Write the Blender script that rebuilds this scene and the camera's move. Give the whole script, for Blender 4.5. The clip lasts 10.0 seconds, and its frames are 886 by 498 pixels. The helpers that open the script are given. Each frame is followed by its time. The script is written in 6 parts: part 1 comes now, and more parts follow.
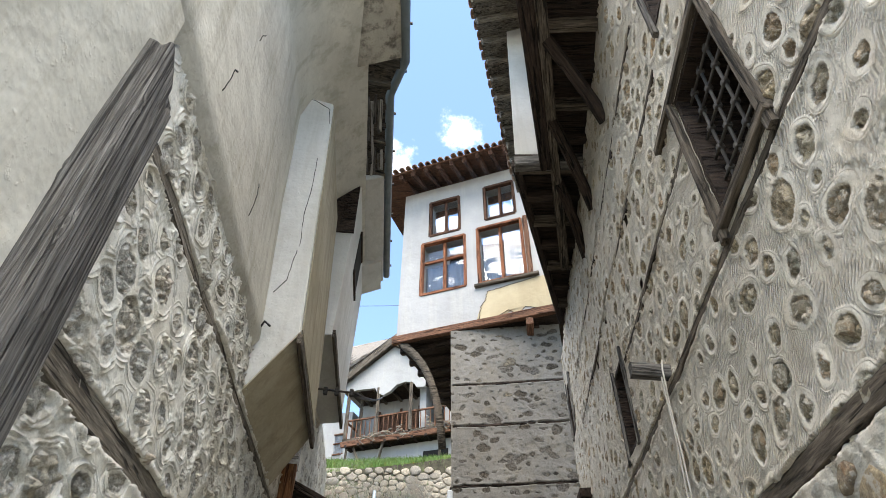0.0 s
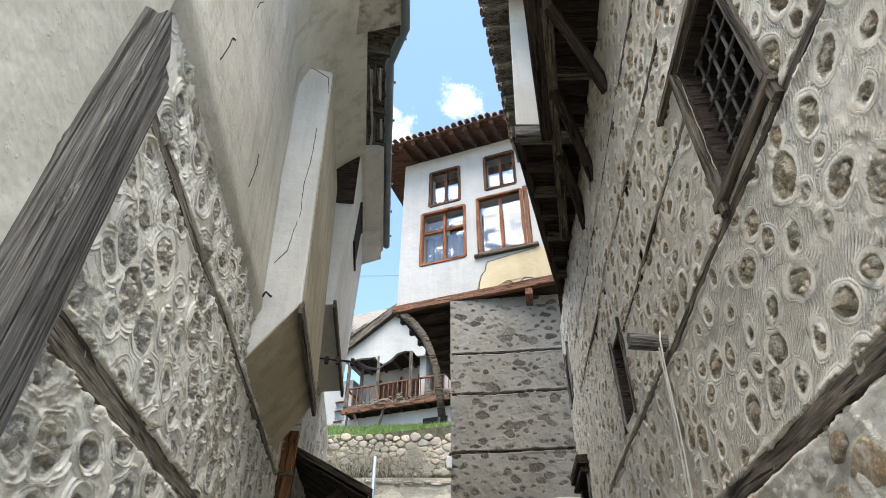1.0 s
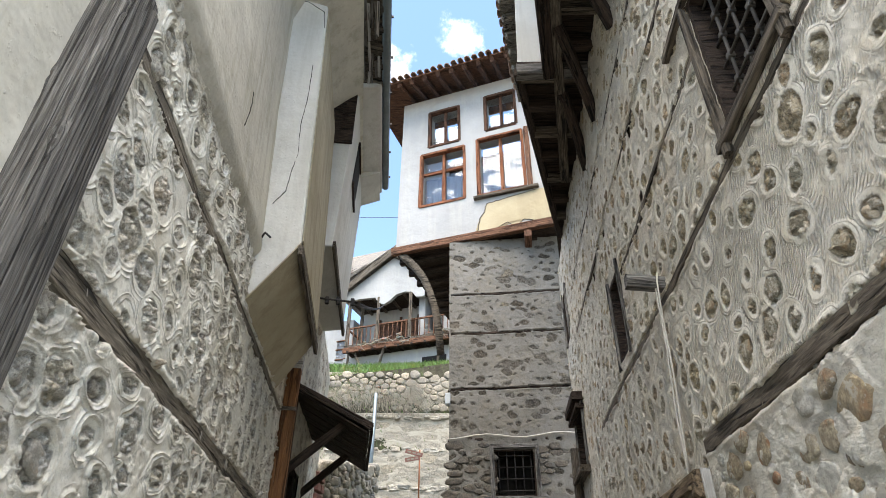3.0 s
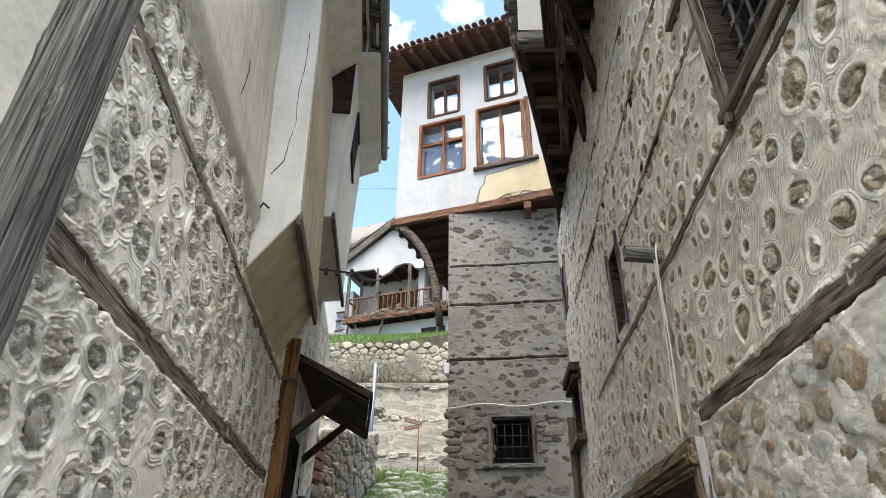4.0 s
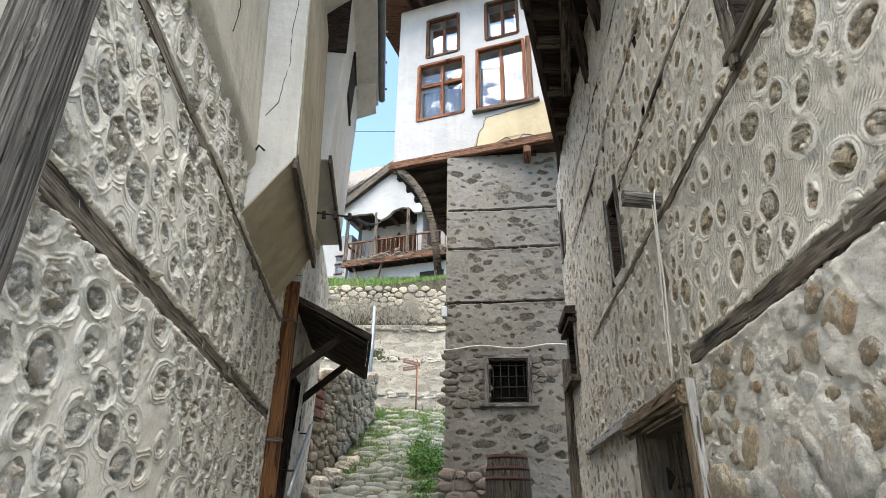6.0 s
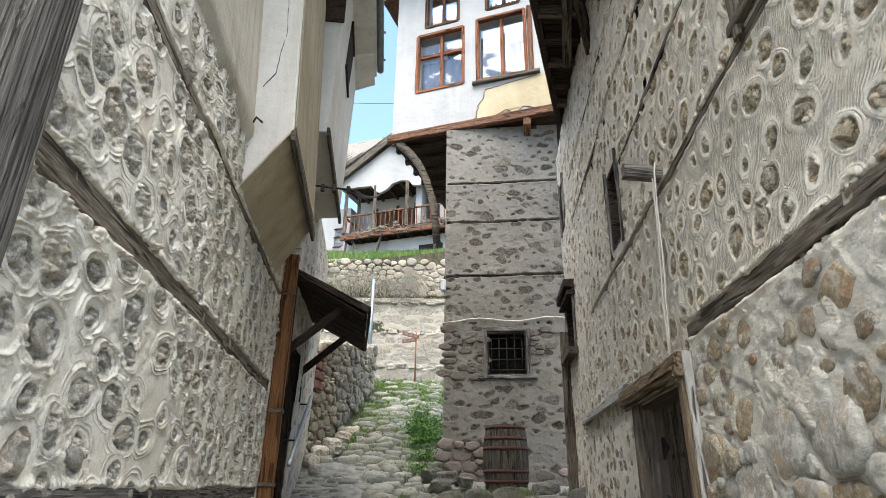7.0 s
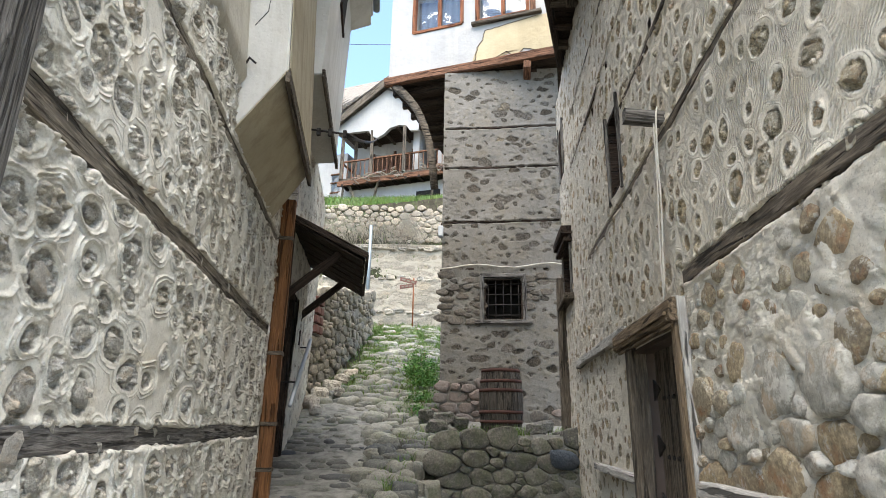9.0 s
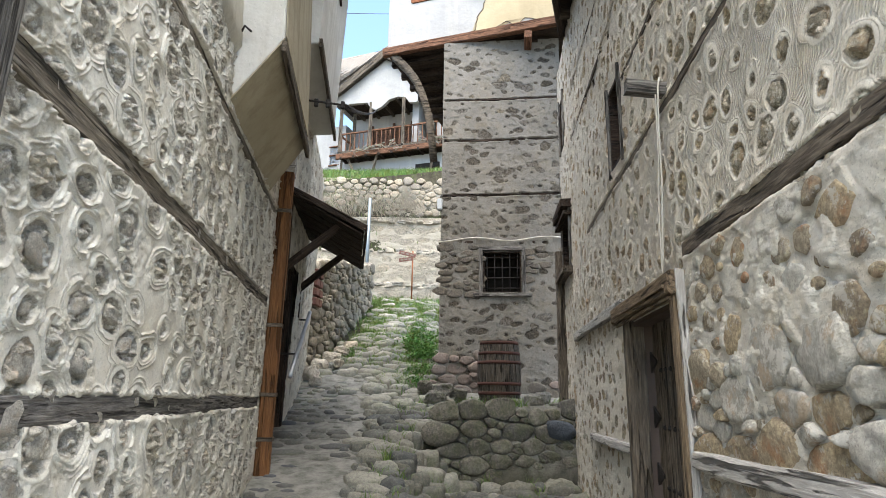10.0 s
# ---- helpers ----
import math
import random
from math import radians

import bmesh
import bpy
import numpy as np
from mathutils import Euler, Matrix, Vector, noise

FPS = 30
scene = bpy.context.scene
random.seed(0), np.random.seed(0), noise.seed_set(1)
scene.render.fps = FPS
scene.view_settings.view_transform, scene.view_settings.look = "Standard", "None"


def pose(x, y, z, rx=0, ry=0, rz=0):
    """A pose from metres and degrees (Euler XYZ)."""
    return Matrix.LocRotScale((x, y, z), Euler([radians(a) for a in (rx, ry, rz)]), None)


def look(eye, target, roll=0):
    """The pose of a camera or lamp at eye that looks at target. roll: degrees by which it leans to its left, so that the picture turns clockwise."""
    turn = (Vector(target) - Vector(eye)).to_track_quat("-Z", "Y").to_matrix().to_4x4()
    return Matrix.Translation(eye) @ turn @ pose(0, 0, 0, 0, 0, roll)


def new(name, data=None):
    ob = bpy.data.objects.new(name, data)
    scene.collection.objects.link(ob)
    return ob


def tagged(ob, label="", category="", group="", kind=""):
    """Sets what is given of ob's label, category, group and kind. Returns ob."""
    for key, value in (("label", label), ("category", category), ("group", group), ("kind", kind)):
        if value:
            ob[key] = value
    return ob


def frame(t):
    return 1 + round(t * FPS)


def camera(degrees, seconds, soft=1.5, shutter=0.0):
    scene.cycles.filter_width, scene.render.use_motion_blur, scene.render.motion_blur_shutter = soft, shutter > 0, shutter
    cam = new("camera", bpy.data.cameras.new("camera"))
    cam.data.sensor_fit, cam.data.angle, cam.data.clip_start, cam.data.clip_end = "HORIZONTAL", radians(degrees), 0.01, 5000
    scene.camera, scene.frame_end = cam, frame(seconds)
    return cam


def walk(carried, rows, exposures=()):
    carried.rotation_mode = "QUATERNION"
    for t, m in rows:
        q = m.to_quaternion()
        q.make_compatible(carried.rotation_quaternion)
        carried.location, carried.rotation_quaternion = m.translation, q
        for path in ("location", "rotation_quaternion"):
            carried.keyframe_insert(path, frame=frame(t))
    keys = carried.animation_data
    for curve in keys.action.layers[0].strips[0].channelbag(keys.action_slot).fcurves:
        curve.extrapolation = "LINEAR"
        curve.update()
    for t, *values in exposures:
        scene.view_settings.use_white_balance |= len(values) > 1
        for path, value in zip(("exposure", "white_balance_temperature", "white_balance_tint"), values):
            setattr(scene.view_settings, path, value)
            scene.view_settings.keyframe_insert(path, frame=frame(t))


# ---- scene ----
cam = camera(74.03, 10.0, soft=0.6)
EYE = 1.6
# seconds, tilt up, turn to the left, lean to the right (degrees), small drift (metres)
ROWS = [
    (0.0, 41.39, -0.00, -0.39, -0.007, -0.006, -0.001),
    (0.5, 39.94, -0.07, -0.41, -0.007, -0.010, 0.002),
    (1.0, 38.47, -0.07, -0.46, -0.011, -0.015, 0.002),
    (1.5, 37.04, -0.10, -0.46, -0.013, -0.013, 0.001),
    (2.0, 35.58, -0.14, -0.52, -0.015, -0.014, 0.001),
    (2.5, 34.19, -0.17, -0.51, -0.012, -0.013, 0.001),
    (4.0, 30.08, -0.32, -0.61, -0.007, -0.001, -0.002),
    (4.5, 28.74, -0.35, -0.66, -0.004, -0.001, -0.001),
    (5.0, 27.39, -0.41, -0.73, -0.000, -0.000, -0.000),
    (5.5, 26.00, -0.48, -0.75, 0.001, 0.002, -0.001),
    (7.0, 22.05, -0.68, -0.84, -0.000, 0.001, -0.001),
    (7.5, 20.73, -0.79, -0.85, -0.000, 0.000, 0.000),
    (8.0, 19.45, -0.84, -0.89, -0.005, -0.000, -0.001),
    (8.5, 18.17, -0.93, -0.96, -0.007, 0.003, -0.006),
    (9.0, 16.86, -1.03, -0.96, -0.001, 0.008, -0.006),
    (9.5, 15.62, -1.09, -0.97, 0.004, 0.014, -0.004),
    (10.0, 14.27, -1.15, -1.05, 0.003, 0.020, -0.008),
]
walk(cam, [(t, pose(x, y, EYE + z, 0, 0, turn) @ pose(0, 0, 0, 90 + tilt, 0, 0) @ pose(0, 0, 0, 0, 0, -lean))
           for t, tilt, turn, lean, x, y, z in ROWS], ((0.0, 1.10), (3.0, 1.16), (6.0, 1.26), (10.0, 1.33)))

# ---- daylight ----
SUN_EL, SUN_AZ = 70.0, 184.0   # height, and turn to the right of straight ahead
world = bpy.data.worlds.new("sky")
scene.world = world
world.use_nodes = True
wn, wl = world.node_tree.nodes, world.node_tree.links
wn.clear()
sky = wn.new("ShaderNodeTexSky")
sky.sky_type, sky.sun_disc = "NISHITA", False
sky.sun_elevation, sky.sun_rotation = radians(SUN_EL), radians(SUN_AZ)
sky.air_density, sky.dust_density, sky.ozone_density = 1.0, 0.3, 1.6
coord = wn.new("ShaderNodeTexCoord")


def cloud_mask(direction, inner, outer):
    """A puff of cloud round one direction of the sky."""
    dot = wn.new("ShaderNodeVectorMath")
    dot.operation = "DISTANCE"
    dot.inputs[1].default_value = direction
    wl.new(coord.outputs["Generated"], dot.inputs[0])
    ramp = wn.new("ShaderNodeMapRange")
    ramp.inputs["From Min"].default_value, ramp.inputs["From Max"].default_value = inner, outer
    ramp.inputs["To Min"].default_value, ramp.inputs["To Max"].default_value = 1.0, 0.0
    wl.new(dot.outputs["Value"], ramp.inputs["Value"])
    return ramp.outputs["Result"]


def heading(az, el):
    a, e = radians(az), radians(el)
    return (math.sin(a) * math.cos(e), math.cos(a) * math.cos(e), math.sin(e))


total = None
for az, el, inner, outer in ((2.2, 52.8, -0.02, 0.085), (-6.4, 49.0, -0.03, 0.105), (4.5, 69.2, -0.02, 0.09), (60, 40, 0.1, 0.5), (-70, 45, 0.1, 0.5), (180, 50, 0.2, 0.7)):
    m = cloud_mask(heading(az, el), inner, outer)
    if total is None:
        total = m
    else:
        add = wn.new("ShaderNodeMath")
        add.operation = "MAXIMUM"
        wl.new(total, add.inputs[0]), wl.new(m, add.inputs[1])
        total = add.outputs[0]
puff = wn.new("ShaderNodeTexNoise")
puff.inputs["Scale"].default_value, puff.inputs["Detail"].default_value, puff.inputs["Roughness"].default_value = 22.0, 9.0, 0.62
wl.new(coord.outputs["Generated"], puff.inputs["Vector"])
mixed = wn.new("ShaderNodeMath")
mixed.operation = "ADD"
wl.new(total, mixed.inputs[0]), wl.new(puff.outputs["Fac"], mixed.inputs[1])
edge = wn.new("ShaderNodeMapRange")
edge.interpolation_type = "SMOOTHSTEP"
edge.inputs["From Min"].default_value, edge.inputs["From Max"].default_value = 0.98, 1.32
wl.new(mixed.outputs[0], edge.inputs["Value"])
tint = wn.new("ShaderNodeMix")
tint.data_type = "RGBA"
tint.inputs["B"].default_value = (6.0, 6.1, 6.2, 1)
wl.new(edge.outputs["Result"], tint.inputs["Factor"]), wl.new(sky.outputs["Color"], tint.inputs["A"])
back = wn.new("ShaderNodeBackground")
back.inputs["Strength"].default_value = 0.22
wl.new(tint.outputs["Result"], back.inputs["Color"])
wl.new(back.outputs[0], wn.new("ShaderNodeOutputWorld").inputs["Surface"])
sun = new("sun", bpy.data.lights.new("sun", "SUN"))
sun.data.energy, sun.data.angle, sun.data.color = 5.2, radians(70), (1.0, 0.94, 0.86)
sun.matrix_world = look([60 * c for c in heading(SUN_AZ, SUN_EL)], (0, 0, 0))

# ---- small tools ----
def link(name, mesh, material, parent=None, label="", at=None, smooth=False):
    """One mesh object, at the pose `at`, under parent if there is one."""
    if material is not None and not mesh.materials:
        mesh.materials.append(material)
    if smooth:
        mesh.polygons.foreach_set("use_smooth", [True] * len(mesh.polygons))
    ob = new(name, mesh)
    if at is not None:
        ob.matrix_basis = at
    if parent is not None:
        ob.parent = parent
        ob.matrix_parent_inverse = base_of(parent).inverted()
    return tagged(ob, label)


def base_of(ob):
    """The world pose of an object, through its parents."""
    m = ob.matrix_parent_inverse @ ob.matrix_basis
    return base_of(ob.parent) @ m if ob.parent else ob.matrix_basis.copy()


def part(name, bm, material, parent=None, label="", at=None, smooth=False):
    mesh = bpy.data.meshes.new(name)
    bm.normal_update()
    bm.to_mesh(mesh)
    bm.free()
    return link(name, mesh, material, parent, label, at, smooth)


def thing(name, at, label, category, group="", kind=""):
    """An empty at the base of a thing, to carry its parts."""
    ob = new(name)
    ob.empty_display_size = 0.1
    ob.matrix_basis = Matrix.Translation(at)
    return tagged(ob, label, category, group, kind)


def hexa(bm, p):
    """Adds a solid of eight corners: four below, then the four above them."""
    v = [bm.verts.new(c) for c in p]
    fs = [bm.faces.new([v[i] for i in f]) for f in ((3, 2, 1, 0), (4, 5, 6, 7), (0, 1, 5, 4), (1, 2, 6, 5), (2, 3, 7, 6), (3, 0, 4, 7))]
    bmesh.ops.recalc_face_normals(bm, faces=fs)
    return v


def solid(p, bevel=0.0, segments=1):
    bm = bmesh.new()
    hexa(bm, p)
    if bevel:
        bmesh.ops.bevel(bm, geom=bm.edges[:], offset=bevel, segments=segments, affect="EDGES")
    return bm


def block(x0, x1, y0, y1, z0, z1, bevel=0.0):
    return solid([(x0, y0, z0), (x1, y0, z0), (x1, y1, z0), (x0, y1, z0), (x0, y0, z1), (x1, y0, z1), (x1, y1, z1), (x0, y1, z1)], bevel)


def axes(p0, p1, up=(0, 0, 1)):
    """The pose whose x runs from p0 to p1, with z near up, and the length."""
    a, b = Vector(p0), Vector(p1)
    x = (b - a).normalized()
    z = Vector(up) - x * x.dot(Vector(up))
    if z.length < 1e-3:
        z = Vector((0, 1, 0)) - x * x.y
    z.normalize()
    y = z.cross(x)
    m = Matrix((x, y, z)).transposed().to_4x4()
    return Matrix.Translation(a) @ m, (b - a).length


def timber(name, p0, p1, w, h, material, parent=None, label="", up=(0, 0, 1), rough=0.006, seed=0, bow=0.0, taper=1.0):
    """A hewn beam from p0 to p1: chamfered edges, a wavy outline, checks at its ends."""
    m, length = axes(p0, p1, up)
    rnd = random.Random(seed * 7 + int(length * 1000))
    n = max(2, min(26, int(length / 0.09)))
    c = min(w, h) * 0.13
    ring = [(-w / 2 + c, -h / 2), (w / 2 - c, -h / 2), (w / 2, -h / 2 + c), (w / 2, h / 2 - c), (w / 2 - c, h / 2), (-w / 2 + c, h / 2), (-w / 2, h / 2 - c), (-w / 2, -h / 2 + c)]
    bm = bmesh.new()
    rows = []
    off = rnd.random() * 50
    for i in range(n + 1):
        t = i / n
        k = 1 + (taper - 1) * t
        sag = bow * 4 * t * (1 - t)
        row = []
        for j, (y, z) in enumerate(ring):
            q = Vector((t * length * 1.7 + off, j // 2 * 3.1, off))
            dy, dz = rough * noise.noise(q), rough * noise.noise(q + Vector((0, 9, 0)))
            end = rough * rnd.uniform(-1, 1) if i in (0, n) else 0
            row.append(bm.verts.new((t * length + end, y * k + dy, z * k + dz + sag)))
        rows.append(row)
    for a, b in zip(rows, rows[1:]):
        for j in range(8):
            bm.faces.new((a[j], a[(j + 1) % 8], b[(j + 1) % 8], b[j]))
    bm.faces.new(rows[0][::-1]), bm.faces.new(rows[-1])
    bmesh.ops.recalc_face_normals(bm, faces=bm.faces[:])
    return part(name, bm, material, parent, label, m)


def tube(name, points, radius, material, parent=None, label="", sides=8, radii=None):
    """A round bar, rope or pipe along points."""
    bm = bmesh.new()
    pts = [Vector(p) for p in points]
    rows = []
    side = None
    for i, p in enumerate(pts):
        d = (pts[min(i + 1, len(pts) - 1)] - pts[max(i - 1, 0)]).normalized()
        if side is None:
            side = d.orthogonal().normalized()
        side = (side - d * side.dot(d)).normalized()
        other = d.cross(side)
        r = radii[i] if radii else radius
        rows.append([bm.verts.new(p + r * (math.cos(a) * side + math.sin(a) * other)) for a in (2 * math.pi * j / sides for j in range(sides))])
    for a, b in zip(rows, rows[1:]):
        for j in range(sides):
            bm.faces.new((a[j], a[(j + 1) % sides], b[(j + 1) % sides], b[j]))
    bm.faces.new(rows[0][::-1]), bm.faces.new(rows[-1])
    bmesh.ops.recalc_face_normals(bm, faces=bm.faces[:])
    return part(name, bm, material, parent, label, smooth=True)


def tile(p0, p1, r, material, parent):
    """A half-round clay tile from p0 (its lower end) up to p1, hollow below."""
    m, length = axes(p0, p1)
    bm = bmesh.new()
    rows = []
    for x, k in ((0, 1.0), (length, 0.85)):
        rows.append([bm.verts.new((x, q * k * math.cos(a), q * k * math.sin(a))) for q in (r, r - 0.014) for a in (math.pi * j / 6 for j in range(7))])
    a, b = rows
    for j in range(6):
        bm.faces.new((a[j], b[j], b[j + 1], a[j + 1])), bm.faces.new((a[7 + j], a[8 + j], b[8 + j], b[7 + j]))
        bm.faces.new((a[j], a[j + 1], a[8 + j], a[7 + j])), bm.faces.new((b[j], b[7 + j], b[8 + j], b[j + 1]))
    for j in (0, 6):
        bm.faces.new((a[j], a[7 + j], b[7 + j], b[j]))
    bmesh.ops.recalc_face_normals(bm, faces=bm.faces[:])
    return part("roof_tile", bm, material, parent, at=m)


class Plane:
    """A wall's face: s metres along it, o metres out of it towards the lane, z up."""

    def __init__(self, origin, along, out):
        self.origin, self.u, self.n = Vector((*origin, 0)), Vector((*along, 0)).normalized(), Vector((*out, 0)).normalized()

    def __call__(self, s, o, z):
        return self.origin + self.u * s + self.n * o + Vector((0, 0, z))


def wall_plane(az, d):
    a = radians(az)
    u, n = (math.sin(a), math.cos(a)), (math.cos(a), -math.sin(a))
    return Plane((n[0] * d, n[1] * d), u, (-n[0], -n[1]) if d > 0 else n)


WEST, EAST = wall_plane(-6.2, -0.9), wall_plane(5.6, 1.0)
TOWER = Plane((2.0, 8.45), (-math.cos(radians(8)), math.sin(radians(8))), (-math.sin(radians(8)), -math.cos(radians(8))))
HOUSE = Plane((1.77, 8.19), (-0.936, 0.352), (-0.352, -0.936))


def pbox(f, s0, s1, o0, o1, z0, z1, bevel=0.0, lean=0.0):
    """A block in a wall's own measures."""
    k = lean * (z1 - z0)
    return solid([f(s0, o0, z0), f(s1, o0, z0), f(s1, o1, z0), f(s0, o1, z0), f(s0, o0 + k, z1), f(s1, o0 + k, z1), f(s1, o1 + k, z1), f(s0, o1 + k, z1)], bevel)


def grid_mesh(name, pts, mask=None, attrs=()):
    """A sheet from an array of points (rows, columns, 3), leaving out the cells that mask names."""
    h, w, _ = pts.shape
    idx = np.arange(h * w).reshape(h, w)
    quads = np.stack([idx[:-1, :-1], idx[:-1, 1:], idx[1:, 1:], idx[1:, :-1]], -1).reshape(-1, 4)
    if mask is not None:
        quads = quads[~mask.reshape(-1)]
    mesh = bpy.data.meshes.new(name)
    mesh.vertices.add(h * w)
    mesh.vertices.foreach_set("co", pts.reshape(-1).astype(np.float32))
    mesh.loops.add(quads.size)
    mesh.loops.foreach_set("vertex_index", quads.reshape(-1).astype(np.int32))
    mesh.polygons.add(len(quads))
    mesh.polygons.foreach_set("loop_start", (np.arange(len(quads)) * 4).astype(np.int32))
    mesh.polygons.foreach_set("use_smooth", np.ones(len(quads), bool))
    mesh.update(calc_edges=True)
    for key, values in attrs:
        mesh.attributes.new(key, "FLOAT", "POINT").data.foreach_set("value", values.reshape(-1).astype(np.float32))
    return mesh


def value_noise(x, y, scale, seed, octaves=3):
    """Smooth random heights, about -1 to 1, on arrays of places."""
    out, amp, tot = np.zeros_like(x), 1.0, 0.0
    for o in range(octaves):
        rng = np.random.RandomState(seed + 17 * o)
        table = rng.uniform(-1, 1, (64, 64))
        a, b = x * scale * 2 ** o + 100.3, y * scale * 2 ** o + 100.7
        i, j = np.floor(a).astype(int), np.floor(b).astype(int)
        fx, fy = a - i, b - j
        fx, fy = fx * fx * (3 - 2 * fx), fy * fy * (3 - 2 * fy)
        g = lambda p, q: table[p % 64, q % 64]
        out += amp * ((g(i, j) * (1 - fx) + g(i + 1, j) * fx) * (1 - fy) + (g(i, j + 1) * (1 - fx) + g(i + 1, j + 1) * fx) * fy)
        tot += amp
        amp *= 0.5
    return out / tot


def scatter(s0, s1, z0, z1, gap, seed, tries=14000):
    """Places at least gap(s, z) apart, at random."""
    rng = np.random.RandomState(seed)
    kept, cells = [], {}
    for _ in range(tries):
        s, z = rng.uniform(s0, s1), rng.uniform(z0, z1)
        g = gap(s, z)
        i, j = int(s / 0.3), int(z / 0.3)
        near = [q for a in (-2, -1, 0, 1, 2) for b in (-2, -1, 0, 1, 2) for q in cells.get((i + a, j + b), ())]
        if all((s - q[0]) ** 2 + (z - q[1]) ** 2 > g * g for q in near):
            cells.setdefault((i, j), []).append((s, z))
            kept.append((s, z, rng.random(), rng.random(), rng.random()))
    return kept

# ---- materials ----
class Nodes:
    """Short hand for a node material."""

    def __init__(self, name):
        self.m = bpy.data.materials.new(name)
        self.m.use_nodes = True
        self.t = self.m.node_tree
        self.bsdf = self.t.nodes["Principled BSDF"]
        self.co = self.t.nodes.new("ShaderNodeTexCoord").outputs["Object"]

    def add(self, kind, **kw):
        n = self.t.nodes.new("ShaderNode" + kind)
        for k, v in kw.items():
            if k in n.inputs:
                self.put(v, n.inputs[k])
        return n

    def put(self, v, socket):
        if isinstance(v, bpy.types.NodeSocket):
            self.t.links.new(v, socket)
        else:
            socket.default_value = v

    def noise(self, scale, detail=4.0, rough=0.6, vec=None, warp=0.0):
        n = self.add("TexNoise", Scale=scale, Detail=detail, Roughness=rough, Distortion=warp)
        self.put(vec or self.co, n.inputs["Vector"])
        return n.outputs["Fac"]

    def stretch(self, x, y, z, vec=None):
        n = self.add("Mapping")
        n.inputs["Scale"].default_value = (x, y, z)
        self.put(vec or self.co, n.inputs["Vector"])
        return n.outputs["Vector"]

    def span(self, v, a, b, c=0.0, d=1.0, smooth=False):
        n = self.add("MapRange")
        if smooth:
            n.interpolation_type = "SMOOTHSTEP"
        self.put(v, n.inputs["Value"])
        for k, q in (("From Min", a), ("From Max", b), ("To Min", c), ("To Max", d)):
            n.inputs[k].default_value = q
        return n.outputs["Result"]

    def ramp(self, v, *stops):
        n = self.add("ValToRGB")
        self.put(v, n.inputs["Fac"])
        e = n.color_ramp.elements
        while len(e) < len(stops):
            e.new(0.5)
        for q, (p, c) in zip(e, stops):
            q.position, q.color = p, (*c, 1)
        return n.outputs["Color"]

    def mix(self, f, a, b, how="MIX"):
        n = self.add("Mix")
        n.data_type, n.blend_type = "RGBA", how
        fix = lambda c: (*c, 1) if isinstance(c, tuple) and len(c) == 3 else c
        self.put(f, n.inputs["Factor"]), self.put(fix(a), n.inputs["A"]), self.put(fix(b), n.inputs["B"])
        return n.outputs["Result"]

    def math(self, how, a, b=0.0):
        n = self.add("Math")
        n.operation = how
        self.put(a, n.inputs[0]), self.put(b, n.inputs[1])
        return n.outputs[0]

    def attr(self, name):
        n = self.add("Attribute")
        n.attribute_name = name
        return n.outputs["Fac"]

    def chance(self):
        return self.add("ObjectInfo").outputs["Random"]

    def island(self):
        return self.add("NewGeometry").outputs["Random Per Island"]

    def bump(self, height, distance, strength=1.0, below=None):
        n = self.add("Bump", Strength=strength)
        self.put(distance, n.inputs["Distance"])
        self.put(height, n.inputs["Height"])
        if below is not None:
            self.put(below, n.inputs["Normal"])
        return n.outputs["Normal"]

    def done(self, color, rough=0.9, normal=None, metal=0.0, spec=0.3):
        self.put((*color, 1) if isinstance(color, tuple) and len(color) == 3 else color, self.bsdf.inputs["Base Color"])
        self.put(rough, self.bsdf.inputs["Roughness"]), self.put(metal, self.bsdf.inputs["Metallic"])
        self.put(spec, self.bsdf.inputs["Specular IOR Level"])
        if normal is not None:
            self.put(normal, self.bsdf.inputs["Normal"])
        return self.m


